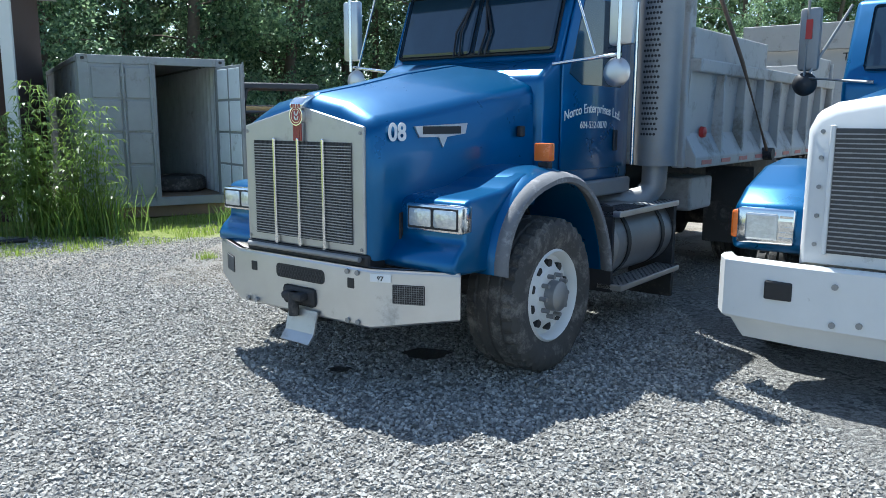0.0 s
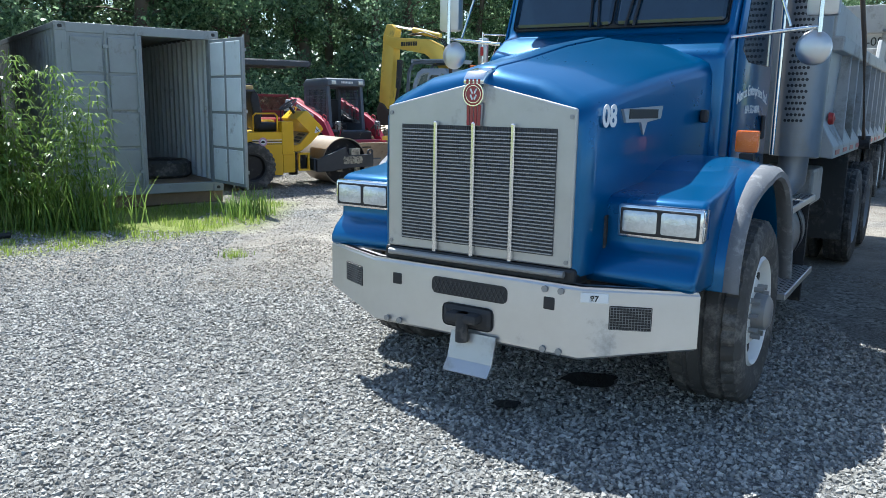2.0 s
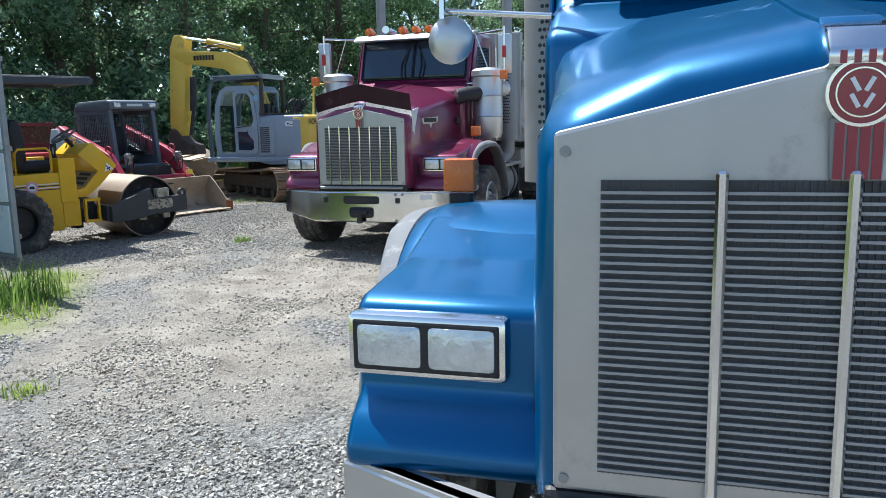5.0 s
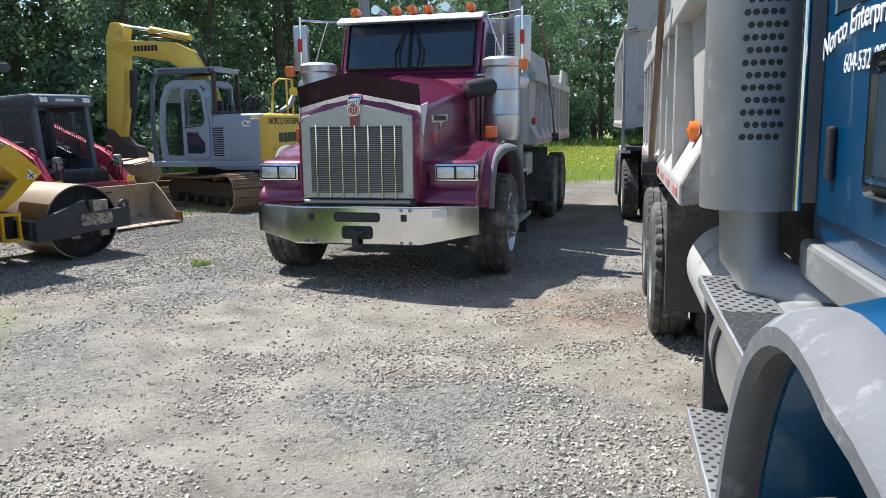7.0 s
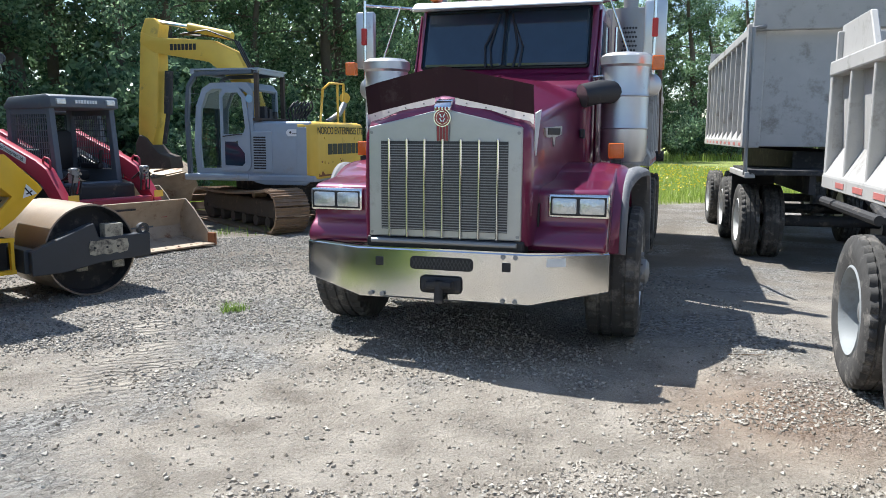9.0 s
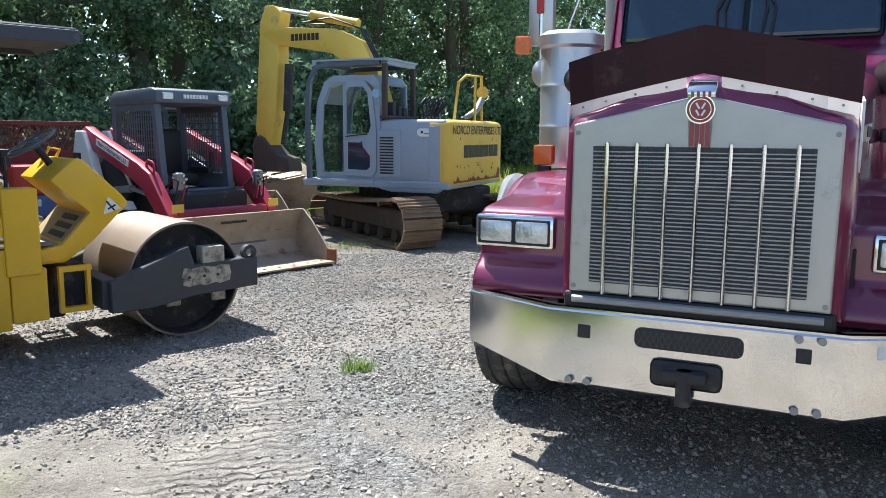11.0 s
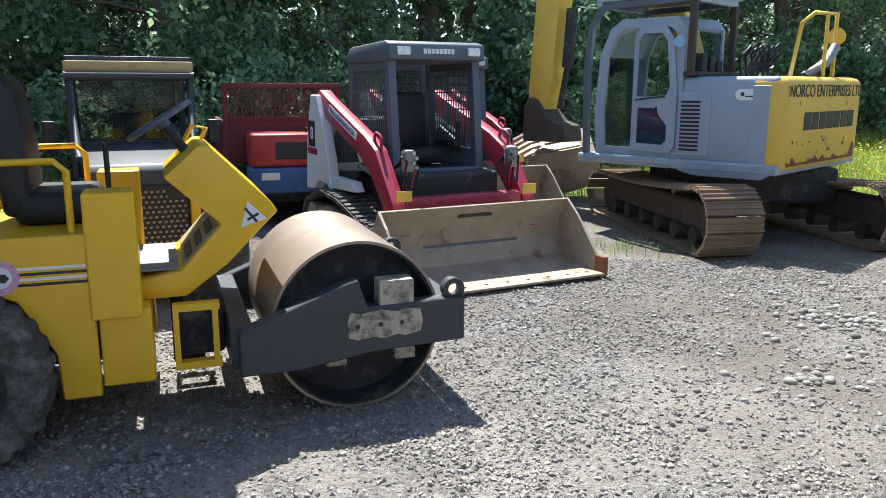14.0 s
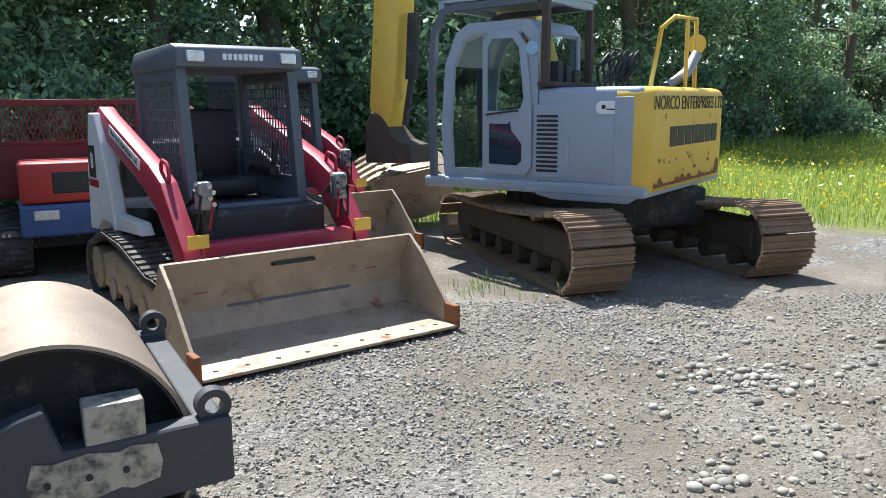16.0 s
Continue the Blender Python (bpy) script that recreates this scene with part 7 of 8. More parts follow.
    part("foot_plate", nb(-1.14, -0.935, -0.38, 0.38, 0.838, 0.846), M_CONT, con, "scuffed grey foot plate")
    part("sticker_figure", nb(-0.05, 0.05, -0.4475, -0.4462, -0.007, 0.007, m=Matrix.Translation((-0.545, 0, 1.125)) @ Matrix.Rotation(0.9, 4, "Y")), M_DARKLETTER, con)
    part("sticker_figure", nb(-0.035, 0.035, -0.4475, -0.4462, -0.007, 0.007, m=Matrix.Translation((-0.535, 0, 1.115)) @ Matrix.Rotation(-0.5, 4, "Y")), M_DARKLETTER, con)
    b = bmesh.new()
    tube(b, [(-0.90, 0.2, 1.40), (-0.80, 0.2, 1.58), (-0.72, 0.2, 1.56), (-0.76, 0.2, 1.48)], 0.014, 8)
    part("console_loop", b, M_YELLOW, con, smooth=50)
    b = bmesh.new()
    tube(b, [(-0.79, 0.0, 1.36), (-0.96, 0.0, 1.60)], 0.03, 10)
    col = part("steering_column", b, M_BLACK, T, smooth=50)
    tilt = Matrix.Translation((-0.98, 0, 1.62)) @ Matrix.Rotation(-0.56, 4, "Y")
    b = bmesh.new()
    pts = [tilt @ Vector((0.19 * math.cos(a), 0.19 * math.sin(a), 0)) for a in np.linspace(0, 2 * math.pi, 29)]
    tube(b, pts, 0.017, 8)
    cyl(b, tilt @ Vector((0, 0, -0.05)), tilt @ Vector((0, 0, 0.015)), 0.045, seg=14)
    for a in (0.5, 2.6, 4.7):
        tube(b, [tilt @ Vector((0, 0, -0.02)), tilt @ Vector((0.18 * math.cos(a), 0.18 * math.sin(a), 0))], 0.012, 6)
    part("steering_wheel", b, M_SKGREY, col, smooth=60)
    seat = part("seat", nb(-1.72, -1.30, -0.26, 0.26, 1.09, 1.27, bevel=0.06, seg=3), M_BLACK, T, "black vinyl seat", smooth=40)
    b = prism(bmesh.new(), [(-1.62, 1.14), (-1.63, 1.50), (-1.67, 1.80), (-1.72, 1.87), (-1.82, 1.86), (-1.84, 1.70), (-1.76, 1.14)], -0.25, 0.25, "y", 0.035, 3)
    part("seat_back", b, M_BLACK, seat, smooth=40)
    b = bmesh.new()
    tube(b, [(-1.25, -0.3, 1.28), (-1.25, -0.3, 1.52)], 0.014, 8)
    part("lever", b, M_BLACK, T, smooth=50)
    # canopy on two posts
    for s in (-1, 1):
        b = bmesh.new()
        tube(b, [(-2.30, s * 0.52, 1.08), (-2.30, s * 0.52, 2.1), (-2.24, s * 0.52, 2.32), (-2.05, s * 0.52, 2.42)], 0.045, 12)
        part("canopy_post", b, M_BLACKPAINT, T, smooth=50)
    b = bmesh.new()
    prism(b, [(-2.55, 2.40), (-2.50, 2.47), (-0.78, 2.47), (-0.72, 2.42), (-0.74, 2.36), (-0.82, 2.40), (-2.46, 2.40), (-2.5, 2.34)], -0.62, 0.62, "y", 0.012, 1)
    part("canopy_roof", b, M_BLACKPAINT, T, smooth=30)
    for s in (-1, 1):
        part("canopy_edge", nb(-2.5, -0.76, *sorted((s * 0.60, s * 0.64)), 2.35, 2.45, bevel=0.01), M_BLACKPAINT, T)
    return T


M_FOOT = mat("dusty_tan_plate", (0.36, 0.30, 0.17), 0.6, var=0.2, scale=8, bump=0.1, dirt=(0.25, 0.22, 0.17), amount=0.4)
M_BLACKPAINT = mat("chipped_black_paint", (0.042, 0.048, 0.056), 0.5, var=0.25, scale=6, bump=0.08, dirt=(0.2, 0.19, 0.17), amount=0.22)
M_WORNPLATE = mat("scraped_pale_plate", (0.40, 0.37, 0.29), 0.6, var=0.3, scale=11, bump=0.15, dirt=(0.06, 0.058, 0.055), amount=0.72)
M_PINK = mat("faded_pink_badge", (0.62, 0.36, 0.45), 0.5, var=0.3, scale=40, bump=0.0, dirt=(0.2, 0.1, 0.13), amount=0.5)
roller(pose(-2.27, 17.79, 0, 0, 0, 26.6))


# ---- forestry tractor behind the roller ----
def tractor(m):
    T = thing("forestry_tractor", m, "dark grey and yellow tractor with mesh grille and caged cab", "tractor")
    part("chassis", nb(-0.5, 0.5, 0.2, 3.8, 0.35, 0.9, bevel=0.03), M_CHASSIS, T)
    b = prism(bmesh.new(), [(0.0, 0.62), (0.0, 1.50), (0.08, 1.58), (1.5, 1.72), (1.5, 0.62)], -0.55, 0.55, "x", 0.03)
    hood = part("hood", b, M_BLACKPAINT, T, "glossy dark hood", smooth=40)
    b = prism(bmesh.new(), [(-0.03, 0.70), (-0.03, 1.35), (0.03, 1.38), (0.03, 0.70)], -0.44, 0.44, "x", 0.01)
    gr = part("grille", b, M_BLACK, T)
    for k in range(14):
        for q in range(11):
            x, z = -0.40 + k * 0.06 + (0.03 if q % 2 else 0), 0.75 + q * 0.054
            if x < 0.42:
                o = part("grille_slot", nb(-0.016, 0.016, -0.006, 0.004, -0.012, 0.012, bevel=0.004, seg=1), M_MUDSTEEL, gr) if "slot" not in shared else new("grille_slot", shared["slot"])
                shared.setdefault("slot", o.data)
                o.parent = gr
                o.matrix_basis = Matrix.Translation((x, -0.034, z))
    c = bmesh.new()
    lathe(c, [(-0.05, 0.07), (-0.05, 0.085), (-0.03, 0.085), (-0.03, 0.07)], (-0.18, 0, 1.02), "y", 24)
    part("round_badge", c, M_STEEL, gr, smooth=40)
    c = bmesh.new()
    cyl(c, (0.30, -0.05, 1.28), (0.30, -0.03, 1.28), 0.08, seg=20)
    part("filler_cap", c, M_BLACK, gr, smooth=40)
    for s in (-1, 1):
        part("front_guard", nb(*sorted((s * 0.46, s * 0.56)), -0.08, 0.1, 0.6, 1.42, bevel=0.015), M_YELLOW, T)
        part("headlight", nb(*sorted((s * 0.30, s * 0.44)), -0.03, 0.02, 1.42, 1.50, bevel=0.02), M_LENS, hood)
        part("fender_step", nb(*sorted((s * 0.56, s * 0.9)), 1.0, 1.6, 1.0, 1.1, bevel=0.02), M_BLACKPAINT, T)
        prof = [(-0.22, 0.28), (-0.26, 0.4), (-0.23, 0.52), (-0.14, 0.56), (0.14, 0.56), (0.23, 0.52), (0.26, 0.4), (0.22, 0.28)]
        for y in (0.7, 3.0):
            t = part("tyre", lathe(bmesh.new(), prof, (s * 0.85, y, 0.545), "x", 60, True, lambda k, q, rr: rr * (0.93 if k in (2, 3, 4, 5) and q % 4 < 2 else 1)), M_RUBBER, T, smooth=35)
            c = bmesh.new()
            lathe(c, [(s * 0.2, 0.29), (s * 0.1, 0.26), (s * 0.1, 0.001)], (s * 0.85, y, 0.545), "x", 24, False)
            part("rim", c, M_YELLOW, t, smooth=40)
        part("cab_post", nb(*sorted((s * 0.64, s * 0.72)), 1.5, 1.6, 1.3, 2.55, bevel=0.02), M_BLACKPAINT, T)
        part("cab_rear_post", nb(*sorted((s * 0.64, s * 0.72)), 2.9, 3.0, 1.3, 2.55, bevel=0.02), M_BLACKPAINT, T)
        c = bmesh.new()
        tube(c, [(s * 0.66, 1.45, 2.48), (s * 0.62, 0.9, 1.7), (s * 0.6, 0.6, 1.6)], 0.04, 10)
        part("sweep_bar", c, M_BLACKPAINT, T, smooth=50)
        part("mirror", nb(*sorted((s * 0.86, s * 1.0)), 1.5, 1.56, 1.7, 1.98, bevel=0.02), M_BLACK, T)
    c = bmesh.new()
    tube(c, [(-0.72, 1.42, 2.50), (0.72, 1.42, 2.50)], 0.05, 12)
    part("front_tube", c, M_BLACKPAINT, T, smooth=50)
    part("cab_roof", nb(-0.72, 0.72, 1.45, 3.0, 2.54, 2.68, bevel=0.04), M_TANROOF, T, smooth=40)
    part("roof_rim", nb(-0.70, 0.70, 1.5, 2.9, 2.68, 2.73, bevel=0.01), M_BLACKPAINT, T)
    part("windscreen", nb(-0.64, 0.64, 1.55, 1.56, 1.75, 2.48), M_CLEAR, T)
    part("dashboard", nb(-0.64, 0.64, 1.5, 1.7, 1.3, 1.75, bevel=0.03), M_BLACK, T)
    part("cab_back", nb(-0.64, 0.64, 2.9, 2.95, 0.9, 1.7), M_BLACKPAINT, T)
    part("rear_window", nb(-0.6, 0.6, 2.92, 2.93, 1.7, 2.5), M_CLEAR, T)
    b = nb(-0.25, 0.25, 2.2, 2.6, 1.2, 1.4, bevel=0.04)
    box(b, -0.24, 0.24, 2.5, 2.65, 1.4, 2.05, bevel=0.04)
    part("seat", b, M_BLACK, T, smooth=40)
    return T


M_TANROOF = mat("dusty_tan_roof", (0.50, 0.36, 0.16), 0.7, var=0.15, scale=5, bump=0.1, dirt=(0.3, 0.24, 0.16), amount=0.4)
tractor(pose(-4.15, 19.0, 0, 0, 0, 30.0) @ Matrix.Scale(0.76, 4))


# ---- crawler dumper ----
def crawler_dumper(m):
    T = thing("crawler_dumper", m, "red and blue crawler dumper with a mesh headboard", "dumper")
    for s in (-1, 1):
        path = track_path(3.0, 0.30)
        b = bmesh.new()
        cen = Vector((1.5, 0.3))
        inner = [tuple(Vector(p) + (cen - Vector(p)).normalized() * 0.05) for p in path]
        ring = lambda e, x: [(x, y, z + 0.01) for y, z in e]
        x0, x1 = s * 0.52, s * 0.95
        loft(b, [ring(path, x0), ring(path, x1), ring(inner, x1), ring(inner, x0), ring(path, x0)], False)
        belt = part("rubber_track", b, M_RUBBER, T)
        for p, a in along(path, 0.13):
            o = new("track_lug", shared["lug"])
            o.parent = belt
            o.matrix_basis = Matrix.Translation((s * 0.735, p[0], p[1] + 0.01)) @ Matrix.Rotation(a + math.pi, 4, "X")
        for y in (0.3, 0.9, 1.5, 2.1, 2.7):
            c = bmesh.new()
            cyl(c, (s * 0.56, y, 0.24), (s * 0.92, y, 0.24), 0.16, seg=18)
            part("track_wheel", c, M_MUDSTEEL, T, smooth=40)
        part("bin_side", nb(*sorted((s * 0.86, s * 0.93)), 0.75, 3.3, 0.95, 1.55, bevel=0.01), M_FADERED, T)
        for k in range(5):
            part("bin_rib", nb(*sorted((s * 0.93, s * 0.97)), 0.95 + k * 0.5, 1.05 + k * 0.5, 0.95, 1.5), M_FADERED, T)
        part("headboard_post", nb(*sorted((s * 0.84, s * 0.92)), 0.68, 0.75, 0.95, 2.10, bevel=0.008), M_FADERED, T)
    part("chassis", nb(-0.5, 0.5, 0.1, 3.0, 0.35, 0.75), M_CHASSIS, T)
    part("bin_floor", nb(-0.86, 0.86, 0.75, 3.3, 0.90, 0.97), M_FADERED, T)
    part("bin_front", nb(-0.84, 0.84, 0.70, 0.75, 0.95, 1.58), M_FADERED, T)
    part("headboard_rail", nb(-0.92, 0.92, 0.67, 0.76, 2.06, 2.14, bevel=0.01), M_FADERED, T)
    sc = part("mesh_screen", nb(-0.84, 0.84, 0.70, 0.73, 1.56, 1.62), M_FADERED, T)
    for k in range(30):
        x = -0.83 + k * 0.057
        for d in (-1, 1):
            part("mesh_wire", nb(-0.006, 0.006, 0.705, 0.717, -0.27, 0.27, m=Matrix.Translation((x, 0.003 * d, 1.83)) @ Matrix.Rotation(d * 0.35, 4, "Y")), M_FADERED, sc)
    b = nb(-0.60, 0.62, -0.15, 0.62, 0.90, 1.40, bevel=0.05, seg=3)
    eng = part("engine_box", b, M_RED, T, smooth=40)
    part("engine_vent", nb(-0.25, 0.50, -0.16, -0.13, 1.02, 1.28, bevel=0.02), M_BLACK, eng)
    b = bmesh.new()
    tube(b, [(0.25, 0.1, 1.4), (0.25, 0.12, 1.47), (0.45, 0.12, 1.47), (0.45, 0.1, 1.4)], 0.014)
    part("lift_handle", b, M_BLACK, eng)
    part("front_skirt", nb(-0.62, 0.66, -0.22, 0.5, 0.52, 0.90, bevel=0.03), M_DUMPBLUE, T)
    part("headlight", nb(-0.48, -0.20, -0.235, -0.2, 0.72, 0.84, bevel=0.015), M_LENS, T)
    return T


M_FADERED = mat("faded_dark_red_paint", (0.17, 0.022, 0.022), 0.6, var=0.25, scale=4, bump=0.1, dirt=(0.12, 0.07, 0.05), amount=0.4)
M_DUMPBLUE = mat("faded_blue_paint", (0.045, 0.10, 0.26), 0.5, var=0.2, scale=4, bump=0.08, dirt=(0.2, 0.19, 0.17), amount=0.35)
crawler_dumper(pose(-4.25, 23.1, 0, 0, 0, 26.0) @ Matrix.Scale(0.87, 4))


# ---- plants ----
def leaf_cloud(centres, radii, per, size, rs, droop=0.3):
    """Leaf quads scattered in clumps; returns vertices and faces."""
    n = len(centres) * per
    c = np.repeat(np.array(centres), per, axis=0)
    rad = np.repeat(np.array(radii), per)[:, None]
    d = rs.randn(n, 3)
    d /= np.linalg.norm(d, axis=1)[:, None]
    p = c + d * rad * (0.45 + 0.6 * rs.rand(n, 1)) * np.array([1, 1, 0.75])
    p[:, 2] = np.maximum(p[:, 2], 0.12)
    a = rs.randn(n, 3)
    a /= np.linalg.norm(a, axis=1)[:, None]
    nrm = d * 0.5 + np.array([0, 0, 0.7]) + 0.6 * rs.randn(n, 3)
    b = np.cross(nrm, a)
    b /= np.linalg.norm(b, axis=1)[:, None] + 1e-6
    s = size * (0.6 + 0.8 * rs.rand(n, 1))
    a2, b2 = a * s, b * s * 0.55
    v = np.stack([p - a2, p + b2, p + a2, p - b2], axis=1).reshape(-1, 3)
    f = np.arange(n * 4).reshape(-1, 4)
    return v.tolist(), f.tolist()


def broadleaf_tree(m, label, seed, height, spread, leaf, per, low=0.06, group="trees of the wood edge"):
    rs = np.random.RandomState(seed)
    T = thing("tree", m, label, "tree", group)
    b = bmesh.new()
    lean = rs.randn(2) * 0.25
    trunk = [(lean[0] * k + 0.08 * rs.randn(), lean[1] * k + 0.08 * rs.randn(), height * 0.9 * k / 6) for k in range(7)]
    tube(b, trunk, 0.17 + 0.01 * height, 9, 0.03)
    cs, rads = [], []
    for i in range(34):
        k = low + (0.98 - low) * (i + rs.rand()) / 34
        base = Vector(trunk[0]).lerp(Vector(trunk[-1]), min(1, k / 0.95))
        a = rs.rand() * 6.28
        reach = spread * (0.35 + 0.75 * math.sin(math.pi * min(1, 0.18 + 0.8 * k))) * (0.6 + 0.6 * rs.rand())
        tip = base + Vector((math.cos(a) * reach, math.sin(a) * reach, 0.25 * reach * rs.rand()))
        if i % 2 == 0:
            tube(b, [base, base.lerp(tip, 0.5) + Vector((0, 0, 0.15)), tip], 0.05, 5, 0.012)
        for w in (0.45, 0.75, 1.0):
            q = base.lerp(tip, w)
            cs.append((q.x + 0.3 * rs.randn(), q.y + 0.3 * rs.randn(), q.z + 0.3 * rs.randn()))
            rads.append((0.4 + 0.5 * rs.rand()) * spread / 2.6)
    part("trunk", b, M_BARK, T, smooth=60)
    v, f = leaf_cloud(cs, rads, per, leaf, rs)
    crown = raw("crown", v, f, M_LEAF_A if seed % 2 else M_LEAF_B, T)
    return T


def conifer(m, seed, height):
    rs = np.random.RandomState(seed)
    T = thing("conifer", m, "tall dark green conifer at the wood edge", "tree", "trees of the wood edge")
    b = bmesh.new()
    tube(b, [(0, 0, 0), (0.05, 0, height * 0.5), (0, 0, height)], 0.22, 9, 0.03)
    part("trunk", b, M_BARK, T, smooth=60)
    cs, rads = [], []
    for i in range(150):
        k = rs.rand() ** 0.8
        z = height * (0.08 + 0.9 * k)
        r = 2.6 * (1 - k) + 0.3
        a = rs.rand() * 6.28
        q = r * (0.3 + 0.7 * rs.rand())
        cs.append((math.cos(a) * q, math.sin(a) * q, z - 0.2 * q))
        rads.append(0.45)
    v, f = leaf_cloud(cs, rads, 80, 0.10, rs)
    raw("crown", v, f, M_LEAF_DARK, T)
    return T


def wood_line(t):
    """A point on the edge of the wood, t from 0 (west) to 1 (east)."""
    pts = [(-34, 14), (-17, 24), (-8, 33), (2, 40), (14, 46), (30, 53), (52, 58), (70, 48)]
    k = t * (len(pts) - 1)
    i = min(int(k), len(pts) - 2)
    return Vector(pts[i]).lerp(Vector(pts[i + 1]), k - i)


protos = []
rt = random.Random(4)
LABELS = ("leafy green alder at the wood edge", "dense dark green tree at the wood edge", "tall leafy poplar at the wood edge", "bushy green tree at the wood edge", "slender birch with small bright leaves")
for i in range(5):
    p = wood_line(0.1 + 0.2 * i)
    protos.append(broadleaf_tree(pose(p.x, p.y + 1.0, 0, 0, 0, 40 * i), LABELS[i], 11 + i, (13, 15, 17, 12, 15)[i], (3.0, 3.3, 2.6, 3.4, 2.4)[i], (0.075, 0.08, 0.068, 0.075, 0.064)[i], (165, 160, 180, 165, 185)[i]))
for row in range(2):
    n = (26, 17)[row]
    for i in range(n):
        p = wood_line((i + 0.5 * (row % 2) + rt.uniform(-0.25, 0.25)) / n % 1.0)
        o = copy_thing(protos[rt.randrange(5)], pose(p.x + rt.uniform(-1, 1) - row * 1.4, p.y + 1.5 + row * 3.6 + rt.uniform(-1, 1), 0, 0, 0, rt.uniform(0, 360)) @ Matrix.Scale(rt.uniform(0.85, 1.25), 4))
cone = conifer(pose(-10.5, 36, 0), 5, 19)
for x, y in ((-19, 27.5), (-3.5, 41.5), (24, 54), (9, 48.5), (-13, 33), (38, 59)):
    copy_thing(cone, pose(x, y, 0, 0, 0, x * 40) @ Matrix.Scale(rt.uniform(0.9, 1.15), 4))


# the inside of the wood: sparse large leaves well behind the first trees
# added fill against sky gaps; dark leaf colour stands for the wood's shade
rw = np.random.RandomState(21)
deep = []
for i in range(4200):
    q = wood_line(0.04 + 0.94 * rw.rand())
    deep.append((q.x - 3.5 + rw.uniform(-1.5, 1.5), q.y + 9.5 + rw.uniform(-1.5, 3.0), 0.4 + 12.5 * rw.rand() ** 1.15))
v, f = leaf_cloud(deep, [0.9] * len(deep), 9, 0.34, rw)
tagged(raw("shaded_wood_fill", v, f, M_LEAF_DARK), "leaf fill behind the wood edge, coloured dark for its shaded depth", "wood", kind="stuff")


def shrub(m, seed):
    rs = np.random.RandomState(seed)
    T = thing("shrub", m, "bright green leafy shrub in front of the wood", "shrub", "shrubs along the wood")
    b = bmesh.new()
    cs, rads = [], []
    for i in range(16):
        a, r, h = rs.rand() * 6.28, 1.3 * rs.rand() ** 0.5, 0.5 + 2.0 * rs.rand()
        tip = Vector((math.cos(a) * r, math.sin(a) * r, h))
        tube(b, [(0.1 * math.cos(a), 0.1 * math.sin(a), 0), tip * 0.6, tip], 0.03, 5, 0.008)
        for w in (0.5, 0.8, 1.0):
            cs.append(tuple(tip * w))
            rads.append(0.35 + 0.25 * rs.rand())
    part("branchwork", b, M_BARK, T)
    v, f = leaf_cloud(cs, rads, 85, 0.082, rs)
    raw("crown", v, f, M_LEAF_B, T)
    return T


bush = shrub(pose(-14, 24, 0), 3)
for i in range(44):
    p = wood_line((i + rt.uniform(0, 1)) / 44)
    copy_thing(bush, pose(p.x + rt.uniform(-1, 1.5), p.y - rt.uniform(0.2, 2.0), 0, 0, 0, rt.uniform(0, 360)) @ Matrix.Scale(rt.uniform(0.6, 1.5), 4))
for x, y, s in ((-6.5, 27.5, 0.9), (-7.6, 24.5, 0.8), (-9.2, 22.0, 1.0), (-3.2, 30.0, 0.8), (-5.2, 29.5, 1.0), (0.4, 31.0, 0.8), (0.0, 33.5, 1.5), (-0.7, 35.0, 1.7), (0.9, 35.5, 1.6), (-1.6, 33.5, 1.1)):
    copy_thing(bush, pose(x, y, 0, 0, 0, x * 50) @ Matrix.Scale(s, 4))


def grass_patch(name, label, spots, height, width, seed, material, bend=0.5):
    """Blades as bent three-point slips at the given spots, all one mesh."""
    rs = np.random.RandomState(seed)
    p = np.array(spots, float)
    n = len(p)
    a = rs.rand(n) * 6.283
    h = height * (0.45 + 0.8 * rs.rand(n))
    w = width * (0.6 + 0.8 * rs.rand(n))
    dx, dy = np.cos(a), np.sin(a)
    lean = bend * h * (0.3 + rs.rand(n))
    z0 = np.full(n, -0.02)
    side = np.stack([-dy * w, dx * w, np.zeros(n)], 1)
    base = np.stack([p[:, 0], p[:, 1], z0], 1)
    mid = base + np.stack([dx * lean * 0.35, dy * lean * 0.35, h * 0.6], 1)
    tip = base + np.stack([dx * lean, dy * lean, h], 1)
    v = np.stack([base - side, base + side, mid + side * 0.8, mid - side * 0.8, tip], 1).reshape(-1, 3)
    k = np.arange(n)[:, None] * 5
    quads = (k + np.array([0, 1, 2, 3])).tolist()
    tris = (k + np.array([3, 2, 4])).tolist()
    return tagged(raw(name, v.tolist(), quads + tris, material), label, "grass", kind="stuff")


rs = np.random.RandomState(9)


def field(n, x0, x1, y0, y1, keep):
    q = np.stack([rs.uniform(x0, x1, n), rs.uniform(y0, y1, n)], 1)
    return [tuple(r) for r in q if keep(r[0], r[1])]


def past_edge(x, y):
    t = 26.0 - 0.15 * x
    return y > t + 0.7 * noise.noise((x * 0.4, y * 0.4, 0))


grass_patch("meadow_grass", "tall green meadow grass with seed heads", field(115000, -4, 26, 23.5, 46, past_edge), 0.28, 0.006, 1, M_GRASS)
heads = [(x, y, 0.27 + 0.08 * rs.rand()) for x, y in field(6000, 2, 24, 25, 42, past_edge)]
v, f = leaf_cloud(heads, [0.04] * len(heads), 1, 0.034, rs)
tagged(raw("meadow_flowers", v, f, M_FLOWER), "small yellow buttercups in the meadow", "flowers", kind="stuff")


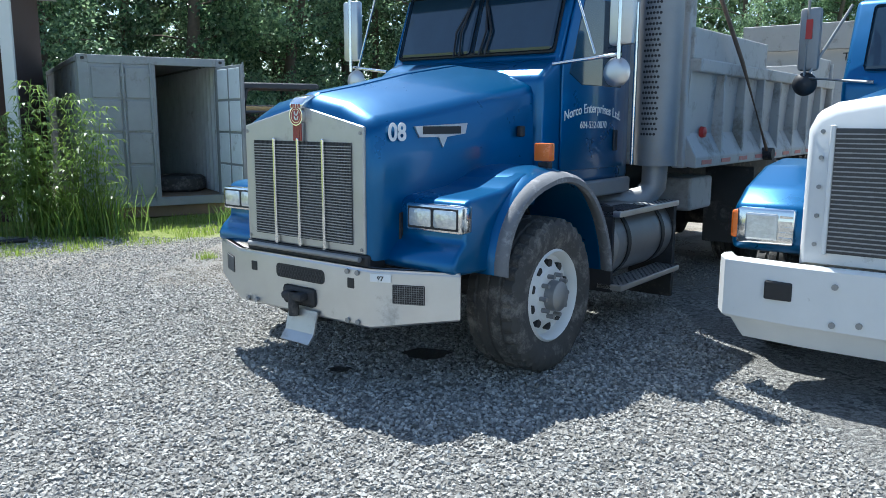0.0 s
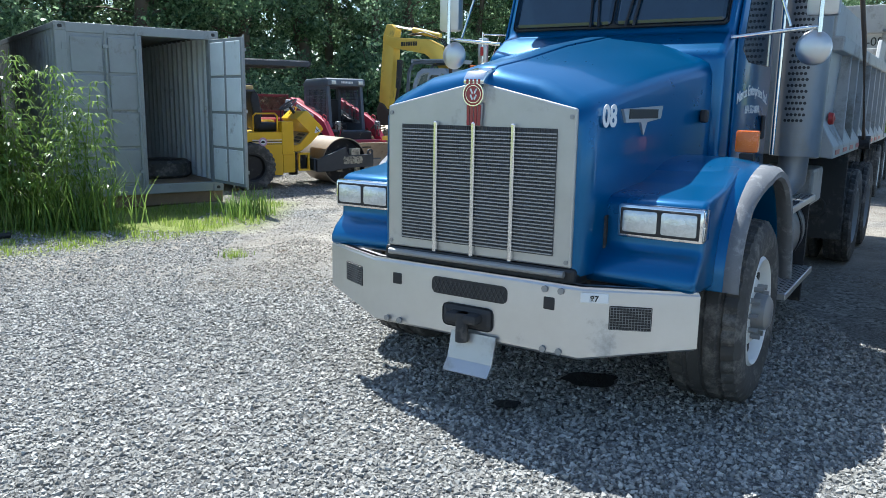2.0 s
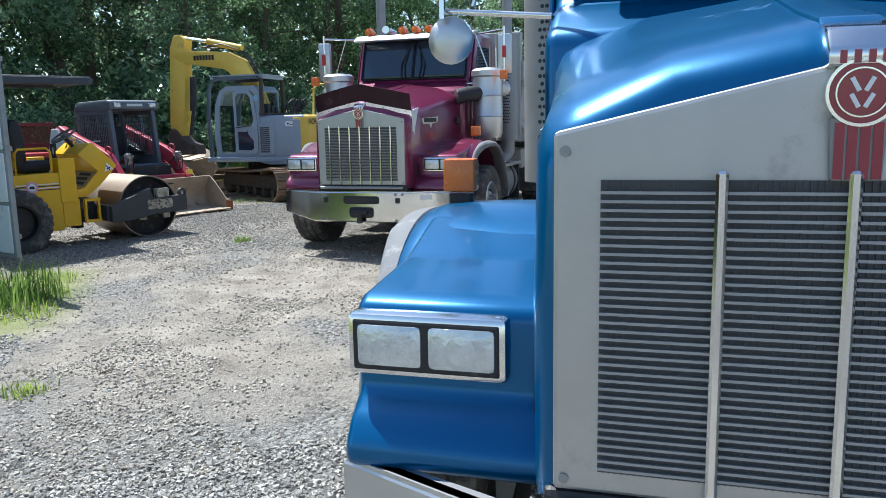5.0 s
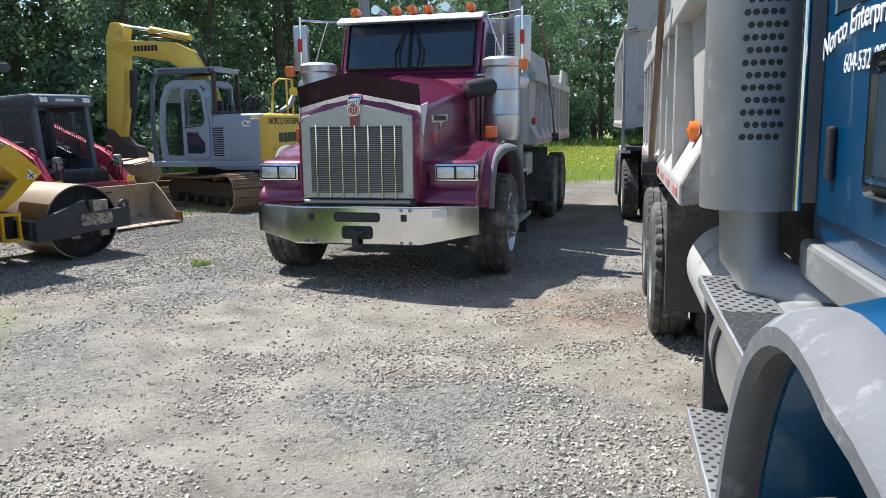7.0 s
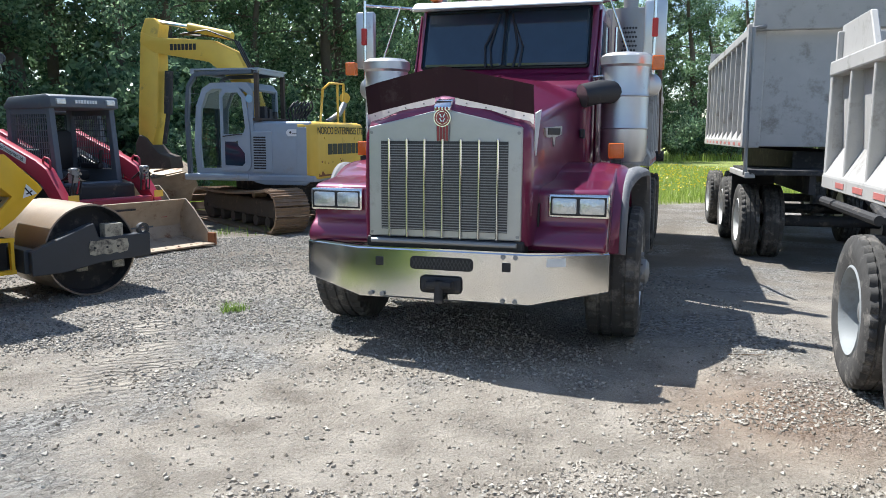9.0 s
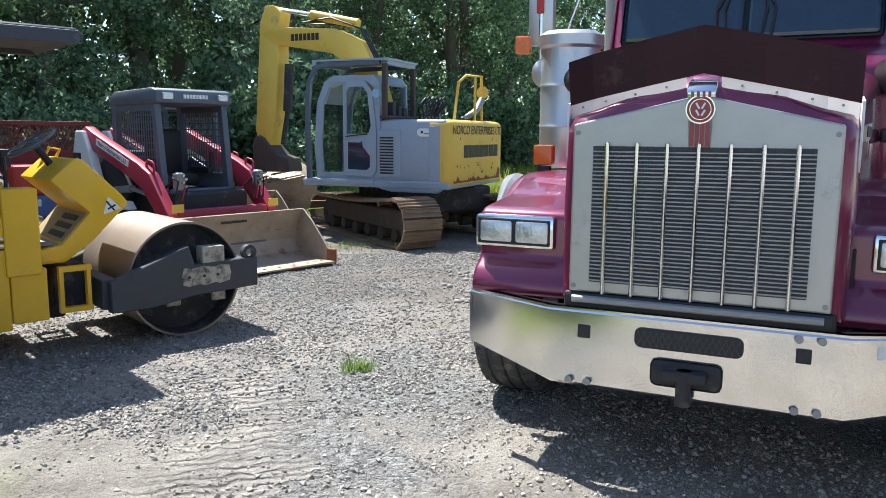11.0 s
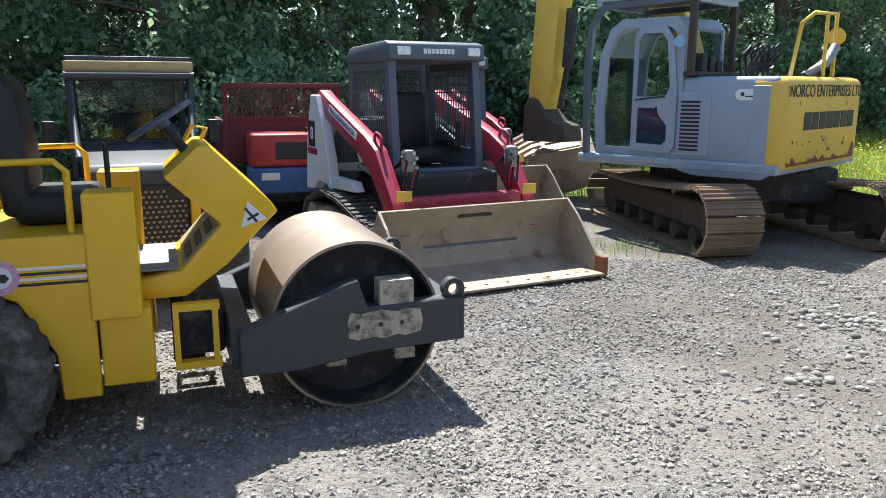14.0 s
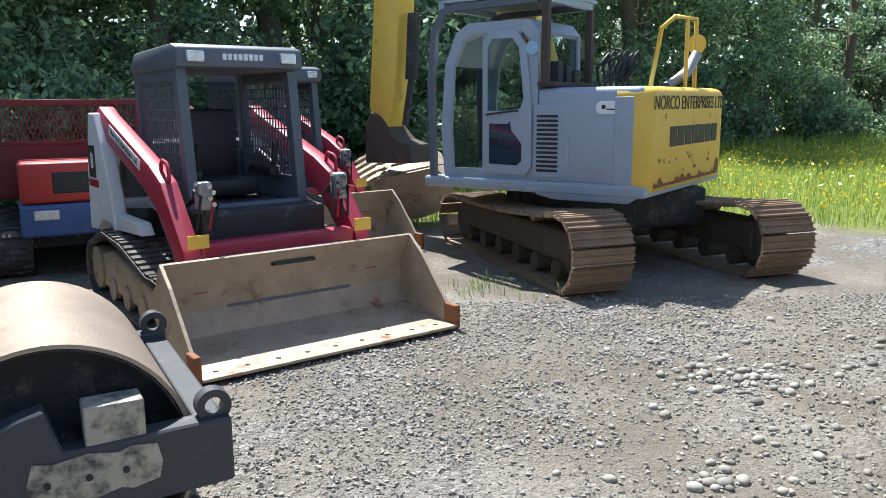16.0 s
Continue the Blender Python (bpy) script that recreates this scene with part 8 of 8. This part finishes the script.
def verge(x, y):
    s = -0.653 * x + 0.757 * y
    if noise.noise((x * 1.7, y * 1.7, 2)) < -0.05:
        return False
    return s > 10.95 + 0.5 * noise.noise((x * 0.8, y * 0.8, 4)) and x < -2.9 + 0.4 * noise.noise((x, y, 9)) and (0.394 * (x + 6.13) - 0.919 * (y - 13.17)) > -0.05 + (0 if x < -3.9 else -1.0)


grass_patch("verge_grass", "short yellow-green grass along the container", field(20000, -8.5, -2.4, 8.0, 14.6, verge), 0.10, 0.005, 3, M_GRASS)
grass_patch("door_grass", "green grass clump at the container door", [(-3.35 + 0.22 * rs.randn(), 12.95 + 0.3 * rs.randn()) for i in range(260)], 0.38, 0.007, 5, M_WEED)
grass_patch("tall_grass", "tall arching green grass beside the weeds", [(-5.55 + 0.38 * rs.randn(), 11.75 + 0.3 * rs.randn()) for i in range(520)], 0.72, 0.009, 6, M_WEED, 0.75)
grass_patch("grass_tuft", "small green tuft growing in the gravel", [(-0.77 + 0.06 * rs.randn(), 15.95 + 0.05 * rs.randn()) for i in range(160)], 0.11, 0.004, 7, M_WEED, 0.8)
grass_patch("grass_tuft", "small green tuft growing in the gravel", [(-3.0 + 0.07 * rs.randn(), 9.75 + 0.06 * rs.randn()) for i in range(120)], 0.10, 0.004, 8, M_GRASS, 0.8)
grass_patch("track_grass", "thin weeds beside the excavator track", [(0.2 + 0.5 * rs.randn(), 22.0 + 0.25 * rs.randn()) for i in range(130)], 0.14, 0.005, 10, M_WEED)
grass_patch("wood_grass", "rough grass under the wood edge", [(lambda q: (q.x + rs.uniform(-2.5, 2.5), q.y - rs.uniform(-1.0, 4.5)))(wood_line(rs.rand())) for i in range(14000)], 0.6, 0.02, 11, M_GRASS)


def weed(m, seed, height):
    """A tall herb: a stem with whorls of long narrow leaves."""
    rs2 = np.random.RandomState(seed)
    T = thing("tall_weed", m, "tall leafy green weed beside the container", "plant", "weeds beside the container")
    b = bmesh.new()
    top = (0.15 * rs2.randn(), 0.12 * rs2.randn(), height)
    tube(b, [(0, 0, 0), (top[0] * 0.4, top[1] * 0.4, height * 0.5), top], 0.012, 6, 0.004)
    part("stem", b, M_WEED, T, smooth=60)
    vs, fs = [], []
    for i in range(int(16 * height)):
        k = 0.22 + 0.78 * (i / (16 * height))
        base = Vector((top[0] * k, top[1] * k, height * k))
        a = i * 2.4 + rs2.rand()
        out = Vector((math.cos(a), math.sin(a), 0.45))
        tip = base + out * (0.12 + 0.26 * rs2.rand()) * (1.25 - 0.8 * k)
        for j in range(7):
            aa = a + (j - 3) * 0.55 + 0.3 * rs2.randn()
            o = Vector((math.cos(aa), math.sin(aa), 0))
            L = 0.13 + 0.10 * rs2.rand()
            sd = Vector((-o.y, o.x, 0)) * 0.016
            p1 = tip + o * L * 0.5 + Vector((0, 0, 0.02))
            p2 = tip + o * L + Vector((0, 0, -0.10 * rs2.rand() - 0.01))
            q = len(vs)
            vs += [tuple(tip), tuple(p1 + sd), tuple(p2), tuple(p1 - sd)]
            fs.append((q, q + 1, q + 2, q + 3))
        sd = Vector((-math.sin(a), math.cos(a), 0)) * 0.004
        q = len(vs)
        vs += [tuple(base + sd), tuple(base - sd), tuple(tip)]
        fs.append((q, q + 1, q + 2))
    raw("leaves", vs, fs, M_WEED, T)
    return T


w0 = weed(pose(-5.4, 12.0, 0), 1, 1.9)
w1 = weed(pose(-5.05, 11.75, 0), 2, 1.5)
w2 = weed(pose(-6.3, 11.6, 0), 3, 2.3)
for i in range(24):
    src = (w0, w1, w2)[i % 3]
    copy_thing(src, pose(-6.15 + 0.4 * rs.randn(), 11.8 + 0.38 * rs.randn(), 0, 4 * rs.randn(), 4 * rs.randn(), 360 * rs.rand()) @ Matrix.Scale(0.65 + 0.4 * rs.rand(), 4))


# ---- small things on the ground ----
def puddle(x, y, r):
    b = bmesh.new()
    ring = [b.verts.new((r * (1 + 0.12 * math.sin(3 * a) + 0.07 * math.sin(7 * a)) * math.cos(a), 0.8 * r * (1 + 0.1 * math.sin(4 * a)) * math.sin(a), 0.018)) for a in np.linspace(0, 2 * math.pi, 40, endpoint=False)]
    b.faces.new(ring)
    ob = part("oil_stain", b, M_OIL)
    ob.matrix_basis = pose(x, y, 0)
    return tagged(ob, "dark oil stain soaked into the gravel", "stain")


M_OIL = mat("oily_gravel", (0.03, 0.029, 0.028), 0.5, var=0.5, scale=20, bump=0.8, fine=60)
puddle(-0.12, 5.62, 0.17)
puddle(-0.72, 5.25, 0.08)


def stick(x, y, a, length):
    T = thing("fallen_stick", pose(x, y, 0.012, 0, 0, a), "thin brown stick lying on the gravel", "stick", "sticks on the gravel")
    b = bmesh.new()
    tube(b, [(0, 0, 0), (length * 0.3, 0.006, 0.001), (length * 0.7, -0.004, 0.0), (length, 0.010, 0.0)], 0.006, 6, 0.003)
    part("twig", b, M_WOOD, T, smooth=60)


stick(1.05, 9.5, 15, 0.42)
stick(2.6, 12.9, -25, 0.3)
stick(-2.55, 9.9, 60, 0.2)
stick(-0.35, 10.9, 30, 0.18)


# ---- clutter beside the shed ----
T = thing("black_pipe", pose(-6.75, 10.15, 0.035, 0, 0, 41), "black plastic pipe lying along the gravel edge", "pipe")
part("pipe", tube(bmesh.new(), [(0, 0, 0), (0.6, 0.02, 0), (1.15, 0, 0.005)], 0.035, 12), M_BLACK, T, smooth=60)
T = thing("wooden_box", pose(-6.95, 11.0, 0, 0, 0, 25), "small brown wooden box with a white tag", "box")
part("box_body", nb(-0.2, 0.2, -0.15, 0.15, 0, 0.24, bevel=0.01), M_WOOD, T)
part("tag", nb(0.08, 0.18, -0.157, -0.15, 0.10, 0.24), M_LETTER, T)
T = thing("blue_can", pose(-6.95, 11.0, 0.24), "blue metal can standing on a wooden box", "can")
b = bmesh.new()
lathe(b, [(0.0, 0.001), (0.0, 0.09), (0.18, 0.09), (0.19, 0.07), (0.20, 0.03), (0.24, 0.03), (0.24, 0.001)], (0, 0, 0), "z", 24, False)
part("can_body", b, M_DUMPBLUE, T, smooth=40)
